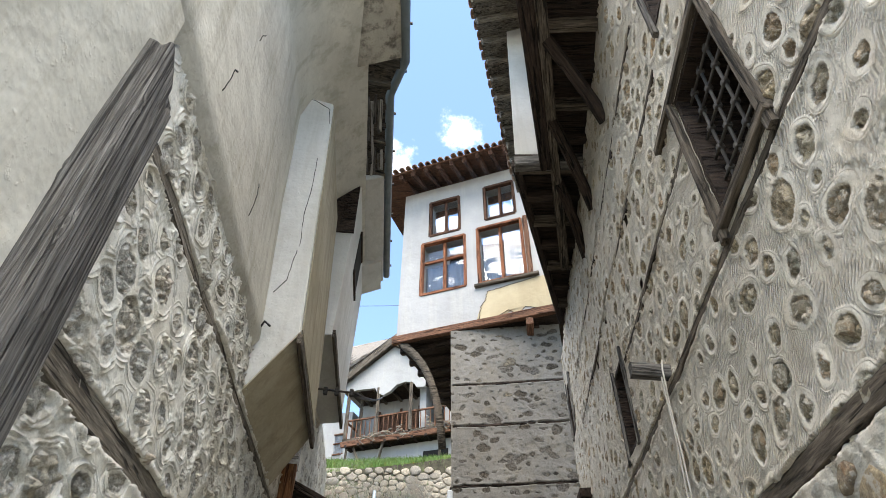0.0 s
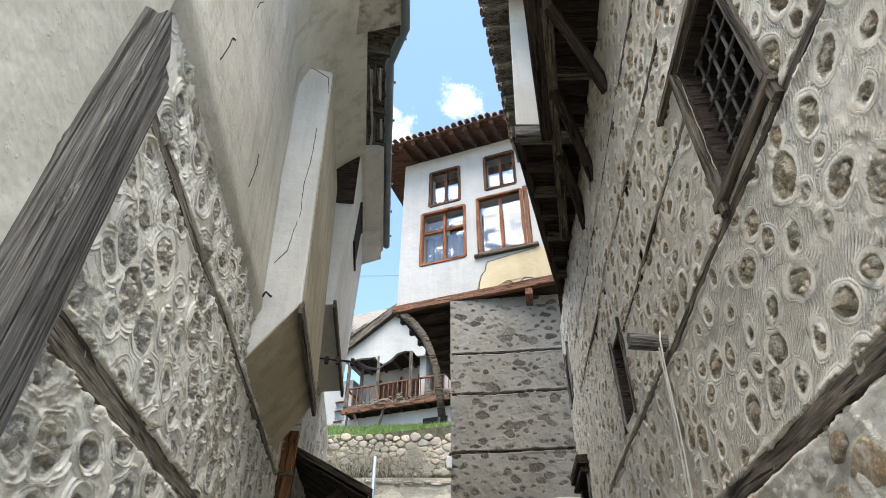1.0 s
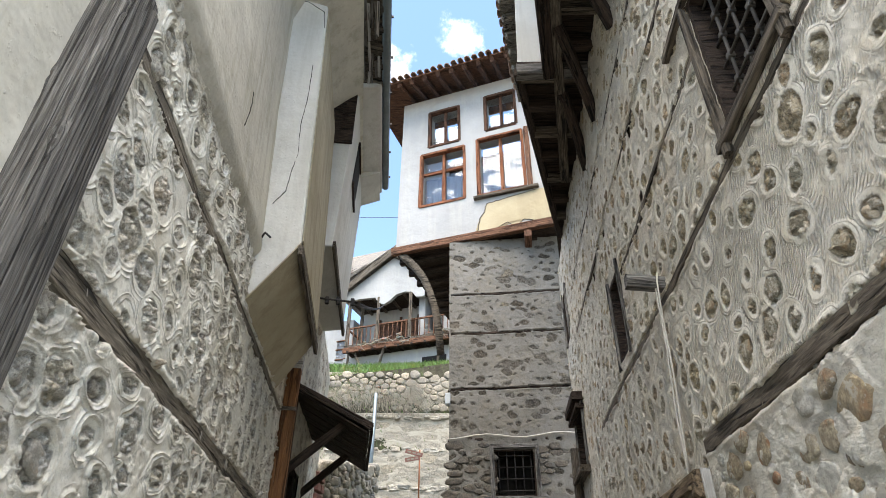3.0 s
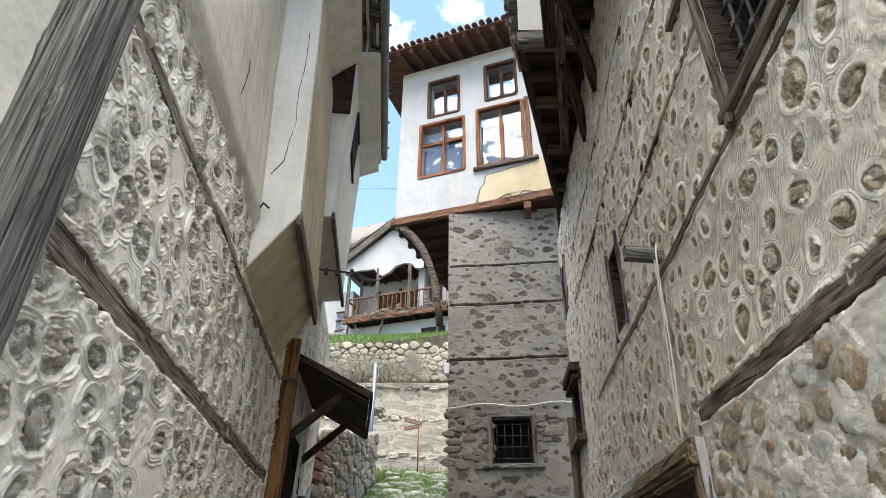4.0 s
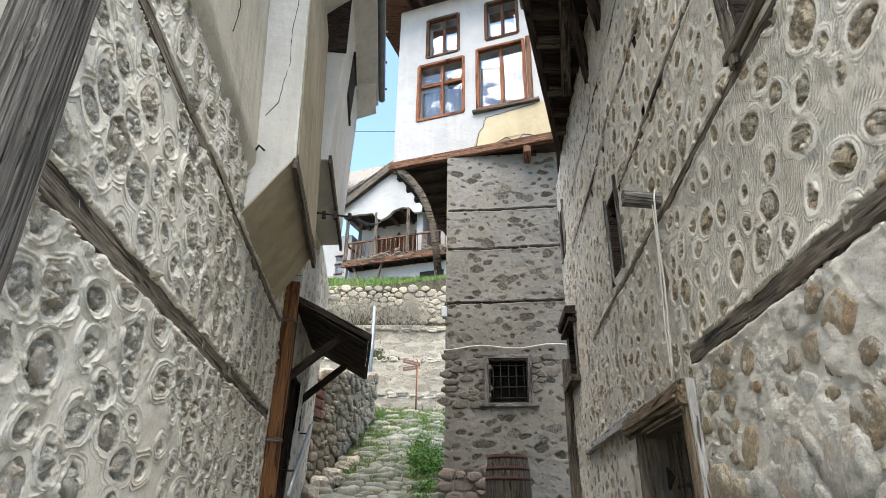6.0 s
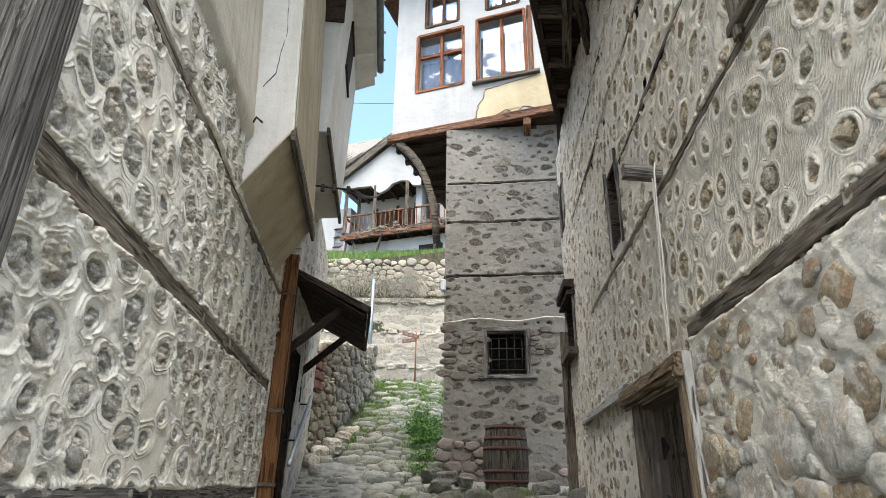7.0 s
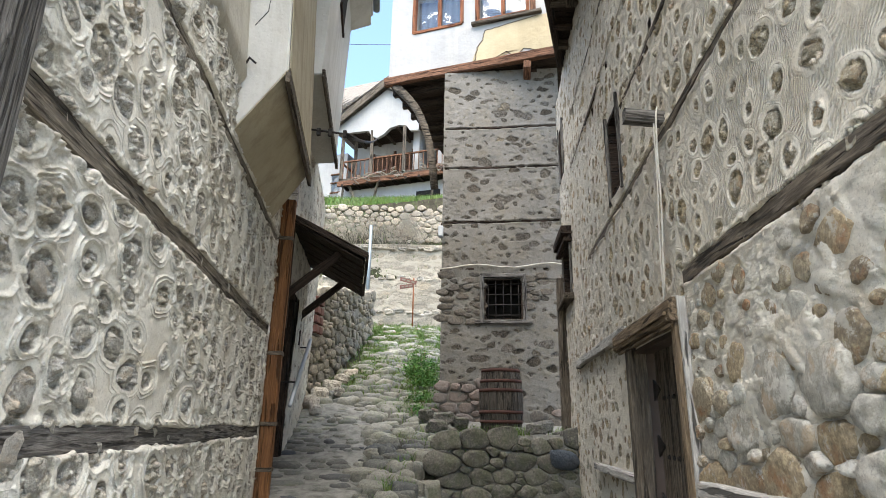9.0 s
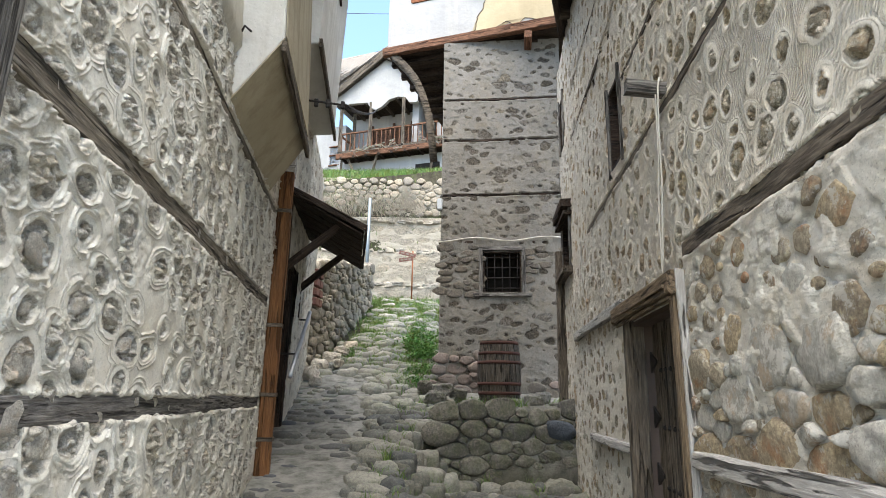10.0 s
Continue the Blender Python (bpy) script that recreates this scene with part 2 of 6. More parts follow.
def relief_plaster(name, light, dark, stone_a, stone_b, hatch=0.0, rings=0.006, earth=(0.36, 0.27, 0.16), earth_amount=0.35, mortar=None, ringed=1.0, grime=0.6, palette=None, groove_shade=0.4):
    """Lime plaster worked in rings round the stones that show through it, and combed in slanting lines between them."""
    n = Nodes(name)
    ring, kind, pick, wob, bare = n.attr("ring"), n.attr("rubble"), n.attr("pick"), n.attr("wob"), n.attr("spall")
    ragged = n.math("ADD", n.math("MULTIPLY", n.math("SUBTRACT", n.noise(45.0, 5.0, 0.7), 0.5), 0.034), n.math("MULTIPLY", n.math("SUBTRACT", n.noise(9.0, 3.0), 0.5), 0.02))
    d = n.math("ADD", ring, ragged)
    fine, grit, mid = n.noise(70.0, 6.0, 0.7), n.noise(260.0, 3.0, 0.7), n.noise(16.0, 5.0, 0.65)
    inside = n.span(d, -0.006, 0.001, 1.0, 0.0, True)
    # scribed rings: a lip that rises slowly and breaks off
    lip_at = n.math("ADD", 0.016 if hatch > 0.3 else 0.026, n.math("MULTIPLY", pick, 0.012 if hatch > 0.3 else 0.020))
    off = n.math("SUBTRACT", n.math("ADD", wob, n.math("MULTIPLY", n.math("SUBTRACT", fine, 0.5), 0.006)), lip_at)
    step = 0.013 if hatch > 0.3 else 0.020
    lip = n.math("MULTIPLY", n.span(off, -0.010, 0.0), n.span(off, 0.0, 0.0025, 1.0, 0.0))
    off2 = n.math("SUBTRACT", off, step)
    lip2 = n.math("MULTIPLY", n.span(off2, -0.008, 0.0), n.span(off2, 0.0, 0.0025, 1.0, 0.0))
    wave = n.math("MULTIPLY", n.math("ADD", lip, n.math("MULTIPLY", lip2, 0.7)), n.span(n.noise(4.0, 2.0), 0.36, 0.48, 0.15, 1.0))
    # combed lines
    sep = n.add("SeparateXYZ", Vector=n.co)
    slant = n.math("ADD", n.math("MULTIPLY", sep.outputs["Y"], 330.0), n.math("MULTIPLY", sep.outputs["Z"], 250.0))
    slant = n.math("ADD", slant, n.math("MULTIPLY", n.noise(4.0, 2.0), 26.0))
    slant = n.math("ADD", slant, n.math("MULTIPLY", n.math("SUBTRACT", pick, 0.5), n.math("MULTIPLY", wob, 330.0)))
    comb = n.math("MULTIPLY", n.span(n.math("SINE", slant), -0.9, 0.9, 0.0, 1.0), n.span(wob, 0.024, 0.036))
    comb_mask = n.math("MULTIPLY", n.span(n.noise(3.4, 3.0), 0.33, 0.43), n.math("MULTIPLY", n.span(wob, 0.024, 0.036), hatch))
    comb = n.math("MULTIPLY", comb, comb_mask)
    plain_part = n.math("MULTIPLY", n.span(kind, 0.05, 0.3, 1.0, 0.0), n.span(bare, 0.2, 0.6, 1.0, 0.25))
    there = n.math("MULTIPLY", plain_part, n.math("SUBTRACT", 1.0, inside))
    work = n.math("MULTIPLY", n.math("ADD", n.math("MULTIPLY", wave, ringed), comb), there)
    base = n.ramp(n.noise(1.7, 5.0, 0.62), (0.28, dark), (0.5, tuple(0.5 * (a + b) for a, b in zip(light, dark))), (0.68, light))
    base = n.mix(n.span(mid, 0.42, 0.7, 0.0, 0.4), base, tuple(min(0.8, c * 1.12) for c in light))
    base = n.mix(n.math("MULTIPLY", n.span(n.noise(2.6, 6.0, 0.7), 0.5, 0.7), earth_amount), base, earth)
    base = n.mix(n.span(fine, 0.36, 0.46, 0.7 * grime, 0.0), base, tuple(c * 0.6 for c in dark))
    if mortar:
        base = n.mix(n.math("MULTIPLY", kind, n.span(mid, 0.38, 0.6, 0.5, 1.0)), base, mortar)
        base = n.mix(n.math("MULTIPLY", kind, n.span(n.noise(8.0, 7.0, 0.75), 0.50, 0.64, 0.0, 0.30)), base, earth)
        base = n.mix(n.math("MULTIPLY", kind, n.span(n.noise(24.0, 6.0, 0.8), 0.34, 0.46, 0.4, 0.0)), base, tuple(c * 0.5 for c in dark))
    # shade of the combed furrows and behind the lips, darkened into the colour
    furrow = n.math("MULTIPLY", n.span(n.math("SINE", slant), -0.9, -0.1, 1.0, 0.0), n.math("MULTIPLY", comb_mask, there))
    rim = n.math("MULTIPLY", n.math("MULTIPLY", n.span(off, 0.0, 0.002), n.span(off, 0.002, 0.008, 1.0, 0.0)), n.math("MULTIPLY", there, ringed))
    base = n.mix(n.math("MULTIPLY", n.math("MAXIMUM", furrow, rim), groove_shade), base, tuple(c * 0.5 for c in dark))
    tone = n.math("ADD", n.math("MULTIPLY", pick, 0.8), n.math("MULTIPLY", mid, 0.3))
    half = tuple(0.5 * (a + b) for a, b in zip(light, stone_b))
    stone = n.ramp(tone, *zip((0.12, 0.3, 0.45, 0.58, 0.72, 0.84, 0.97), palette)) if palette else n.ramp(tone, (0.12, stone_a), (0.32, stone_b), (0.5, half), (0.7, tuple(0.5 * (a + b) for a, b in zip(stone_a, stone_b))), (0.82, dark), (0.97, earth))
    stone = n.mix(n.span(n.noise(42.0, 6.0, 0.8), 0.42, 0.54, 0.7, 0.0), stone, tuple(c * 0.4 for c in stone_a))
    stone = n.mix(n.span(n.noise(75.0, 5.0, 0.8), 0.55, 0.65, 0.0, 0.45), stone, tuple(min(0.85, 1.15 * c) for c in light))
    col = n.mix(inside, base, stone)
    # thin open joint round each stone, its edge shadow painted in as dark colour
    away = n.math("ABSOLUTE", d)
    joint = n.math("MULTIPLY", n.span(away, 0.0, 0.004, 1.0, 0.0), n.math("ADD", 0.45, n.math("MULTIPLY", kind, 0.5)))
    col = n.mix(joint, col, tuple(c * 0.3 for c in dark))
    # grit, pores and flaked spots
    col = n.mix(n.span(n.noise(120.0, 4.0, 0.8), 0.57, 0.64, 0.0, 0.7 * grime), col, tuple(c * 0.42 for c in dark))
    col = n.mix(n.span(n.noise(85.0, 4.0, 0.8), 0.57, 0.65, 0.0, 0.7 * grime), col, tuple(min(0.88, c * 1.25) for c in light))
    flake = n.math("MULTIPLY", bare, n.span(n.noise(30.0, 6.0, 0.8), 0.42, 0.58))
    col = n.mix(n.math("MULTIPLY", flake, 0.7), col, tuple(0.55 * a + 0.45 * b for a, b in zip(earth, dark)))
    rough_part = n.math("MAXIMUM", inside, n.math("MAXIMUM", n.math("MULTIPLY", kind, 0.45), n.math("MULTIPLY", bare, 0.6)))
    nor = n.bump(n.math("MULTIPLY", inside, -1.0), 0.008, 0.8)
    nor = n.bump(work, rings, 1.0, nor)
    nor = n.bump(mid, 0.007, 0.35, nor)
    nor = n.bump(fine, n.math("ADD", 0.0035, n.math("MULTIPLY", rough_part, 0.02)), 0.8, nor)
    nor = n.bump(grit, 0.0025, 0.8, nor)
    if mortar:
        strokes = n.noise(1.0, 6.0, 0.75, n.stretch(14.0, 14.0, 48.0), 0.8)
        nor = n.bump(strokes, n.math("MULTIPLY", kind, 0.03), 0.8, nor)
    return n.done(col, 0.93, nor, spec=0.12)


def smooth_plaster(name, light, dark, stain=(0.33, 0.31, 0.27), amount=0.4, bump=0.004):
    n = Nodes(name)
    big, mid, fine = n.noise(0.9, 5.0, 0.6), n.noise(5.0, 5.0, 0.6), n.noise(70.0, 5.0, 0.65)
    col = n.ramp(big, (0.38, dark), (0.6, light))
    col = n.mix(n.span(mid, 0.45, 0.7, 0.0, 0.35), col, dark)
    patch = n.noise(2.4, 7.0, 0.72)
    col = n.mix(n.span(patch, 0.52, 0.60, 0.0, 0.45 * amount), col, stain)
    col = n.mix(n.span(n.noise(28.0, 5.0, 0.75), 0.58, 0.66, 0.0, 0.5 * amount), col, stain)
    runs = n.noise(2.2, 5.0, 0.65, n.stretch(3.0, 3.0, 0.25))
    col = n.mix(n.math("MULTIPLY", n.span(runs, 0.5, 0.64), amount), col, stain)
    col = n.mix(n.span(fine, 0.35, 0.7, 0.12, 0.0), col, stain)
    nor = n.bump(n.noise(3.0, 4.0), 0.05, 0.6)
    nor = n.bump(mid, 0.010, 0.4, nor)
    nor = n.bump(n.span(n.noise(34.0, 4.0, 0.7), 0.60, 0.72), 0.003, 0.6, nor)
    nor = n.bump(fine, bump, 0.25, nor)
    return n.done(col, 0.9, nor, spec=0.15)


def weathered_wood(name, light, dark, grain=1.0, rough=0.85, island=False, drawn=1.0):
    """Wood whose grain runs along the piece's own x."""
    n = Nodes(name)
    rnd = n.island() if island else n.chance()
    shift = n.add("CombineXYZ", X=n.math("MULTIPLY", rnd, 37.0), Y=n.math("MULTIPLY", rnd, 11.0), Z=0.0).outputs[0]
    mv = n.add("VectorMath")
    n.put(n.co, mv.inputs[0]), n.put(shift, mv.inputs[1])
    v = mv.outputs[0]
    streak = n.noise(1.0, 6.0, 0.7, n.stretch(6.0 * grain / drawn, 75.0 * grain, 75.0 * grain, v), 0.5)
    broad = n.noise(1.0, 4.0, 0.6, n.stretch(2.4, 11.0, 11.0, v))
    crack = n.noise(1.0, 3.0, 0.5, n.stretch(2.6 * grain / drawn, 38.0 * grain, 38.0 * grain, v), 0.9)
    col = n.ramp(streak, (0.36, dark), (0.5, tuple(0.55 * a + 0.45 * b for a, b in zip(light, dark))), (0.63, tuple(min(0.8, 1.25 * c) for c in light)))
    col = n.mix(n.span(broad, 0.3, 0.7, 0.5, 0.0), col, dark)
    col = n.mix(n.span(crack, 0.38, 0.45, 0.9, 0.0), col, tuple(0.25 * c for c in dark))
    col = n.mix(n.math("MULTIPLY", rnd, 0.3), col, tuple(0.7 * c for c in light))
    nor = n.bump(n.span(crack, 0.33, 0.45), 0.025, 1.0)
    nor = n.bump(streak, 0.014, 1.0, nor)
    return n.done(col, rough, nor, spec=0.2)


def field_stone(name, a, b, c, moss=0.0, island=False, size=1.0, speck=1.0, stain=None, relief=1.0, smear=None, even=0.7):
    n = Nodes(name)
    rnd = n.island() if island else n.chance()
    v = n.add("VectorMath")
    n.put(n.co, v.inputs[0])
    n.put(n.add("CombineXYZ", X=n.math("MULTIPLY", rnd, 91.0), Y=n.math("MULTIPLY", rnd, 37.0), Z=0.0).outputs[0], v.inputs[1])
    v = v.outputs[0]
    tone = n.ramp(rnd, (0.0, a), (0.4, b), (0.75, c), (1.0, tuple(0.75 * q for q in b)))
    cloud, fine, pores = n.noise(2.2 * size, 5.0, 0.65, v), n.noise(9.0 * size, 6.0, 0.75, v), n.noise(26.0 * size, 4.0, 0.75, v)
    col = n.mix(n.span(cloud, 0.40, 0.6, 0.0, even), tone, tuple(0.5 * q + 0.5 * w for q, w in zip(a, c)))
    col = n.mix(n.span(fine, 0.40, 0.56, 0.6 * speck, 0.0), col, tuple(0.5 * q for q in c))
    if stain:
        col = n.mix(n.span(n.noise(1.6 * size, 4.0, 0.6, v), 0.55, 0.64, 0.0, 0.7), col, stain)
    col = n.mix(n.span(fine, 0.54, 0.66, 0.0, 0.55 * speck), col, tuple(min(0.75, 1.5 * q) for q in b))
    col = n.mix(n.span(pores, 0.36, 0.46, 0.6 * speck, 0.0), col, tuple(0.4 * q for q in c))
    if smear:
        lime = n.math("ADD", n.noise(3.0 * size, 6.0, 0.75, v), n.math("MULTIPLY", n.math("SUBTRACT", rnd, 0.5), 0.12))
        col = n.mix(n.span(lime, 0.55, 0.61, 0.0, 0.8), col, smear)
    if moss:
        col = n.mix(n.math("MULTIPLY", n.span(n.noise(3.5, 5.0, 0.65), 0.5, 0.62), moss), col, (0.07, 0.10, 0.025))
    nor = n.bump(cloud, 0.12 * relief, 0.7)
    nor = n.bump(fine, 0.08 * relief, 0.4 + 0.6 * speck, nor)
    nor = n.bump(pores, 0.02 * relief, 1.0, nor)
    return n.done(col, 0.85, nor, spec=0.2)


def plain(name, color, rough=0.6, metal=0.0, vary=0.25, scale=8.0, bump=0.003):
    n = Nodes(name)
    f = n.noise(scale, 5.0, 0.65)
    col = n.mix(n.span(f, 0.3, 0.7, 0.0, vary), color, tuple(0.35 * c for c in color))
    return n.done(col, n.span(f, 0.3, 0.7, rough, min(1.0, rough + 0.15)), n.bump(n.noise(scale * 8, 4.0), bump, 0.6), metal)


def window_glass(name):
    n = Nodes(name)
    n.put(1.0, n.bsdf.inputs["Transmission Weight"])
    nor = n.bump(n.noise(1.6, 2.0), 0.05, 0.35)
    n.put(1.5, n.bsdf.inputs["IOR"])
    return n.done((0.92, 0.95, 0.96), 0.0, nor, spec=0.5)


M_WEST = relief_plaster("west_relief", (0.735, 0.695, 0.605), (0.575, 0.535, 0.452), (0.43, 0.395, 0.325), (0.61, 0.56, 0.46), 0.0, 0.006, (0.49, 0.405, 0.27), 0.4, ringed=0.7, grime=0.6, groove_shade=0.6,
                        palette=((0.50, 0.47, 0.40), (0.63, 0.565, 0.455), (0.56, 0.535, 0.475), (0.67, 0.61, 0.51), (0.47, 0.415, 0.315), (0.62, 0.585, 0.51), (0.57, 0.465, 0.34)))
M_EAST = relief_plaster("east_relief", (0.72, 0.67, 0.575), (0.58, 0.528, 0.44), (0.27, 0.23, 0.17), (0.45, 0.365, 0.255), 0.8, 0.011, (0.49, 0.36, 0.20), 0.35, mortar=(0.72, 0.68, 0.59), ringed=0.5, grime=0.7, groove_shade=0.6,
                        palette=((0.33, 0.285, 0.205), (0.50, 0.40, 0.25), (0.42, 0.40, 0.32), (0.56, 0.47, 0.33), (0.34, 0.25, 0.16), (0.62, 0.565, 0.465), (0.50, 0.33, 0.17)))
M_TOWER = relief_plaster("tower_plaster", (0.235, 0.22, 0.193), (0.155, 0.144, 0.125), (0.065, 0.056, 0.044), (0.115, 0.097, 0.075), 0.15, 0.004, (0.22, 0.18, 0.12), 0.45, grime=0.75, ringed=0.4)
M_WHITE = smooth_plaster("limewash", (0.66, 0.64, 0.59), (0.55, 0.53, 0.48), (0.42, 0.39, 0.33), 0.35)
M_GREYWHITE = smooth_plaster("grey_limewash", (0.60, 0.56, 0.465), (0.47, 0.437, 0.36), (0.34, 0.305, 0.235), 0.6)
M_COVE = smooth_plaster("bare_cove_plaster", (0.50, 0.44, 0.32), (0.38, 0.33, 0.23), (0.24, 0.20, 0.14), 0.5)
M_CEMENT = smooth_plaster("stained_cement", (0.50, 0.46, 0.38), (0.30, 0.27, 0.22), (0.12, 0.105, 0.085), 0.9)
M_HOUSE = smooth_plaster("bright_limewash", (0.39, 0.382, 0.37), (0.335, 0.328, 0.315), (0.5, 0.47, 0.41), 0.25)
M_MUD = smooth_plaster("bare_clay_render", (0.50, 0.42, 0.275), (0.42, 0.345, 0.22), (0.33, 0.27, 0.17), 0.3)
M_CORE = plain("rubble_core", (0.30, 0.27, 0.22), 0.95)
M_GREYWOOD = weathered_wood("grey_wood", (0.27, 0.25, 0.225), (0.06, 0.054, 0.048))
M_OLDWOOD = weathered_wood("old_wood", (0.20, 0.165, 0.125), (0.05, 0.04, 0.031))
M_DARKWOOD = weathered_wood("dark_wood", (0.075, 0.052, 0.038), (0.02, 0.014, 0.011))
M_REDWOOD = weathered_wood("red_brown_wood", (0.27, 0.135, 0.078), (0.055, 0.028, 0.018))
M_EAVEWOOD = weathered_wood("brown_eave_wood", (0.17, 0.085, 0.052), (0.035, 0.018, 0.012))
M_FRAME = weathered_wood("varnished_frame", (0.36, 0.145, 0.07), (0.12, 0.045, 0.024))
M_PALEWOOD = weathered_wood("whitewashed_wood", (0.56, 0.54, 0.50), (0.33, 0.31, 0.28))
M_LACE = weathered_wood("lacing_timber", (0.32, 0.275, 0.21), (0.08, 0.066, 0.05), 1.2)
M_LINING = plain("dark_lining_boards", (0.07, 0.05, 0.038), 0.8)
M_REDBASE = field_stone("reddish_base_stone", (0.22, 0.175, 0.15), (0.26, 0.20, 0.165), (0.19, 0.165, 0.145), size=4.0, speck=0.6, relief=0.2)
M_BARREL = weathered_wood("barrel_wood", (0.145, 0.125, 0.10), (0.04, 0.034, 0.028))
M_HOOP = plain("rusty_hoop", (0.09, 0.042, 0.032), 0.75, 0.2, 0.5, 10.0)
M_PITSTONE = field_stone("set_stone", (0.62, 0.58, 0.50), (0.66, 0.60, 0.50), (0.54, 0.50, 0.42), speck=0.8, stain=(0.56, 0.46, 0.34), relief=0.35, smear=(0.68, 0.65, 0.56))
M_EASTSTONE = field_stone("brown_stone", (0.48, 0.41, 0.30), (0.56, 0.475, 0.345), (0.37, 0.33, 0.25), size=0.9, speck=0.8, stain=(0.43, 0.29, 0.165), relief=0.35, smear=(0.64, 0.59, 0.49))
M_BOULDER = field_stone("rubble_brown", (0.50, 0.43, 0.32), (0.58, 0.45, 0.28), (0.29, 0.23, 0.165), size=4.5, speck=0.9, stain=(0.42, 0.22, 0.11), relief=0.3, smear=(0.64, 0.60, 0.52), even=0.4)
M_PALEBOULDER = field_stone("rubble_pale", (0.64, 0.60, 0.52), (0.53, 0.52, 0.45), (0.44, 0.40, 0.33), size=4.5, speck=0.7, stain=(0.50, 0.37, 0.24), relief=0.3, smear=(0.68, 0.645, 0.57))
M_LANESTONE = field_stone("lane_stone", (0.34, 0.325, 0.275), (0.20, 0.19, 0.15), (0.085, 0.09, 0.092), 0.35, size=4.0, speck=0.6, relief=0.12, even=0.25)
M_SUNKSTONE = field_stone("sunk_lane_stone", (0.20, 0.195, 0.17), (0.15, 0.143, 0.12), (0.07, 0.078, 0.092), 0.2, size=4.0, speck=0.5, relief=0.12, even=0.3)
M_QUOIN = field_stone("tower_stone", (0.17, 0.145, 0.115), (0.20, 0.165, 0.125), (0.125, 0.115, 0.10), size=4.5, speck=0.7, relief=0.2)
M_RUBBLE_PIECE = field_stone("rubble_piece", (0.46, 0.41, 0.33), (0.53, 0.46, 0.36), (0.37, 0.345, 0.30), size=0.35, speck=0.6)
M_DRYSTONE = field_stone("dry_wall_stone", (0.60, 0.535, 0.43), (0.66, 0.575, 0.445), (0.49, 0.45, 0.39), size=0.5, speck=0.4)
M_DRYPIECE = field_stone("dry_wall_piece", (0.42, 0.37, 0.29), (0.45, 0.385, 0.285), (0.23, 0.21, 0.18), size=4.5, speck=0.9, relief=0.2, even=0.35)
M_COBBLE_JOINED = field_stone("cobble_joined", (0.36, 0.35, 0.295), (0.25, 0.24, 0.195), (0.13, 0.135, 0.13), 0.35, True, 3.5, 0.6, relief=0.12, even=0.3)
M_IRON = plain("black_iron", (0.05, 0.045, 0.042), 0.6, 0.6)
M_BAR = plain("rusty_grey_bars", (0.10, 0.09, 0.08), 0.7, 0.2, 0.5, 20.0)
M_POST = weathered_wood("cracked_grey_post", (0.30, 0.275, 0.24), (0.04, 0.034, 0.028), 1.9, drawn=3.2)
M_RUST = plain("rusty_sheet", (0.28, 0.105, 0.045), 0.7, 0.2, 0.55, 5.0)
M_ZINC = plain("painted_gutter", (0.20, 0.23, 0.24), 0.4, 0.6, 0.3)
# near-black: the dark of unlit windows, rooms and cracks put into colour
M_DARK = plain("unlit_black", (0.02, 0.018, 0.016), 0.9)
M_GLASS = window_glass("window_pane")
# cloth darkened and blued: the panes' sky reflection put into its colour
M_CURTAIN = plain("curtain", (0.085, 0.105, 0.135), 0.9, 0.0, 0.2, 3.0)
M_ROPE = plain("rope", (0.62, 0.58, 0.50), 0.9, 0.0, 0.3, 30.0)
M_TILE = field_stone("roof_tile", (0.34, 0.19, 0.12), (0.40, 0.26, 0.18), (0.30, 0.22, 0.17), 0.0, False, 0.6)
M_FARROOF = field_stone("far_roof_slabs", (0.25, 0.225, 0.19), (0.29, 0.25, 0.205), (0.17, 0.155, 0.14), size=1.2, speck=0.8, relief=0.2)


def leaf_material(name, a, b):
    n = Nodes(name)
    col = n.mix(n.island(), a, b)
    col = n.mix(n.span(n.noise(1.2, 3.0), 0.4, 0.65, 0.0, 0.6), col, tuple(0.6 * q for q in b))
    n.put(0.25, n.bsdf.inputs["Subsurface Weight"])
    return n.done(col, 0.6, None, spec=0.2)


M_GRASS = leaf_material("grass", (0.09, 0.17, 0.035), (0.17, 0.24, 0.065))
M_BUSH = leaf_material("bush_leaves", (0.045, 0.13, 0.025), (0.11, 0.22, 0.045))
M_DRY = leaf_material("dry_stems", (0.16, 0.135, 0.105), (0.27, 0.235, 0.18))
M_SIGN = plain("red_sign_paint", (0.20, 0.095, 0.075), 0.7, 0.0, 0.4)
M_GALV = plain("galvanised_tube", (0.50, 0.52, 0.53), 0.4, 0.5, 0.2)
M_PLASTIC = plain("grey_plastic", (0.55, 0.56, 0.56), 0.5, 0.0, 0.15)
M_PIPE = weathered_wood("rust_brown_wood", (0.27, 0.125, 0.05), (0.12, 0.054, 0.024), 0.6)
M_WARMWOOD = weathered_wood("warm_brown_wood", (0.30, 0.225, 0.145), (0.09, 0.063, 0.04))
M_LEDGE = field_stone("ledge_rock", (0.33, 0.305, 0.25), (0.38, 0.34, 0.27), (0.25, 0.245, 0.23), 0.5, size=0.8, speck=0.8)
M_LEDGESTONE = field_stone("ledge_stone", (0.26, 0.242, 0.205), (0.22, 0.20, 0.16), (0.115, 0.11, 0.10), 0.3, size=4.0, speck=0.9, relief=0.2, even=0.3)
M_BLUESTONE = field_stone("blue_stone", (0.15, 0.175, 0.21), (0.17, 0.195, 0.225), (0.13, 0.15, 0.18), speck=0.3)

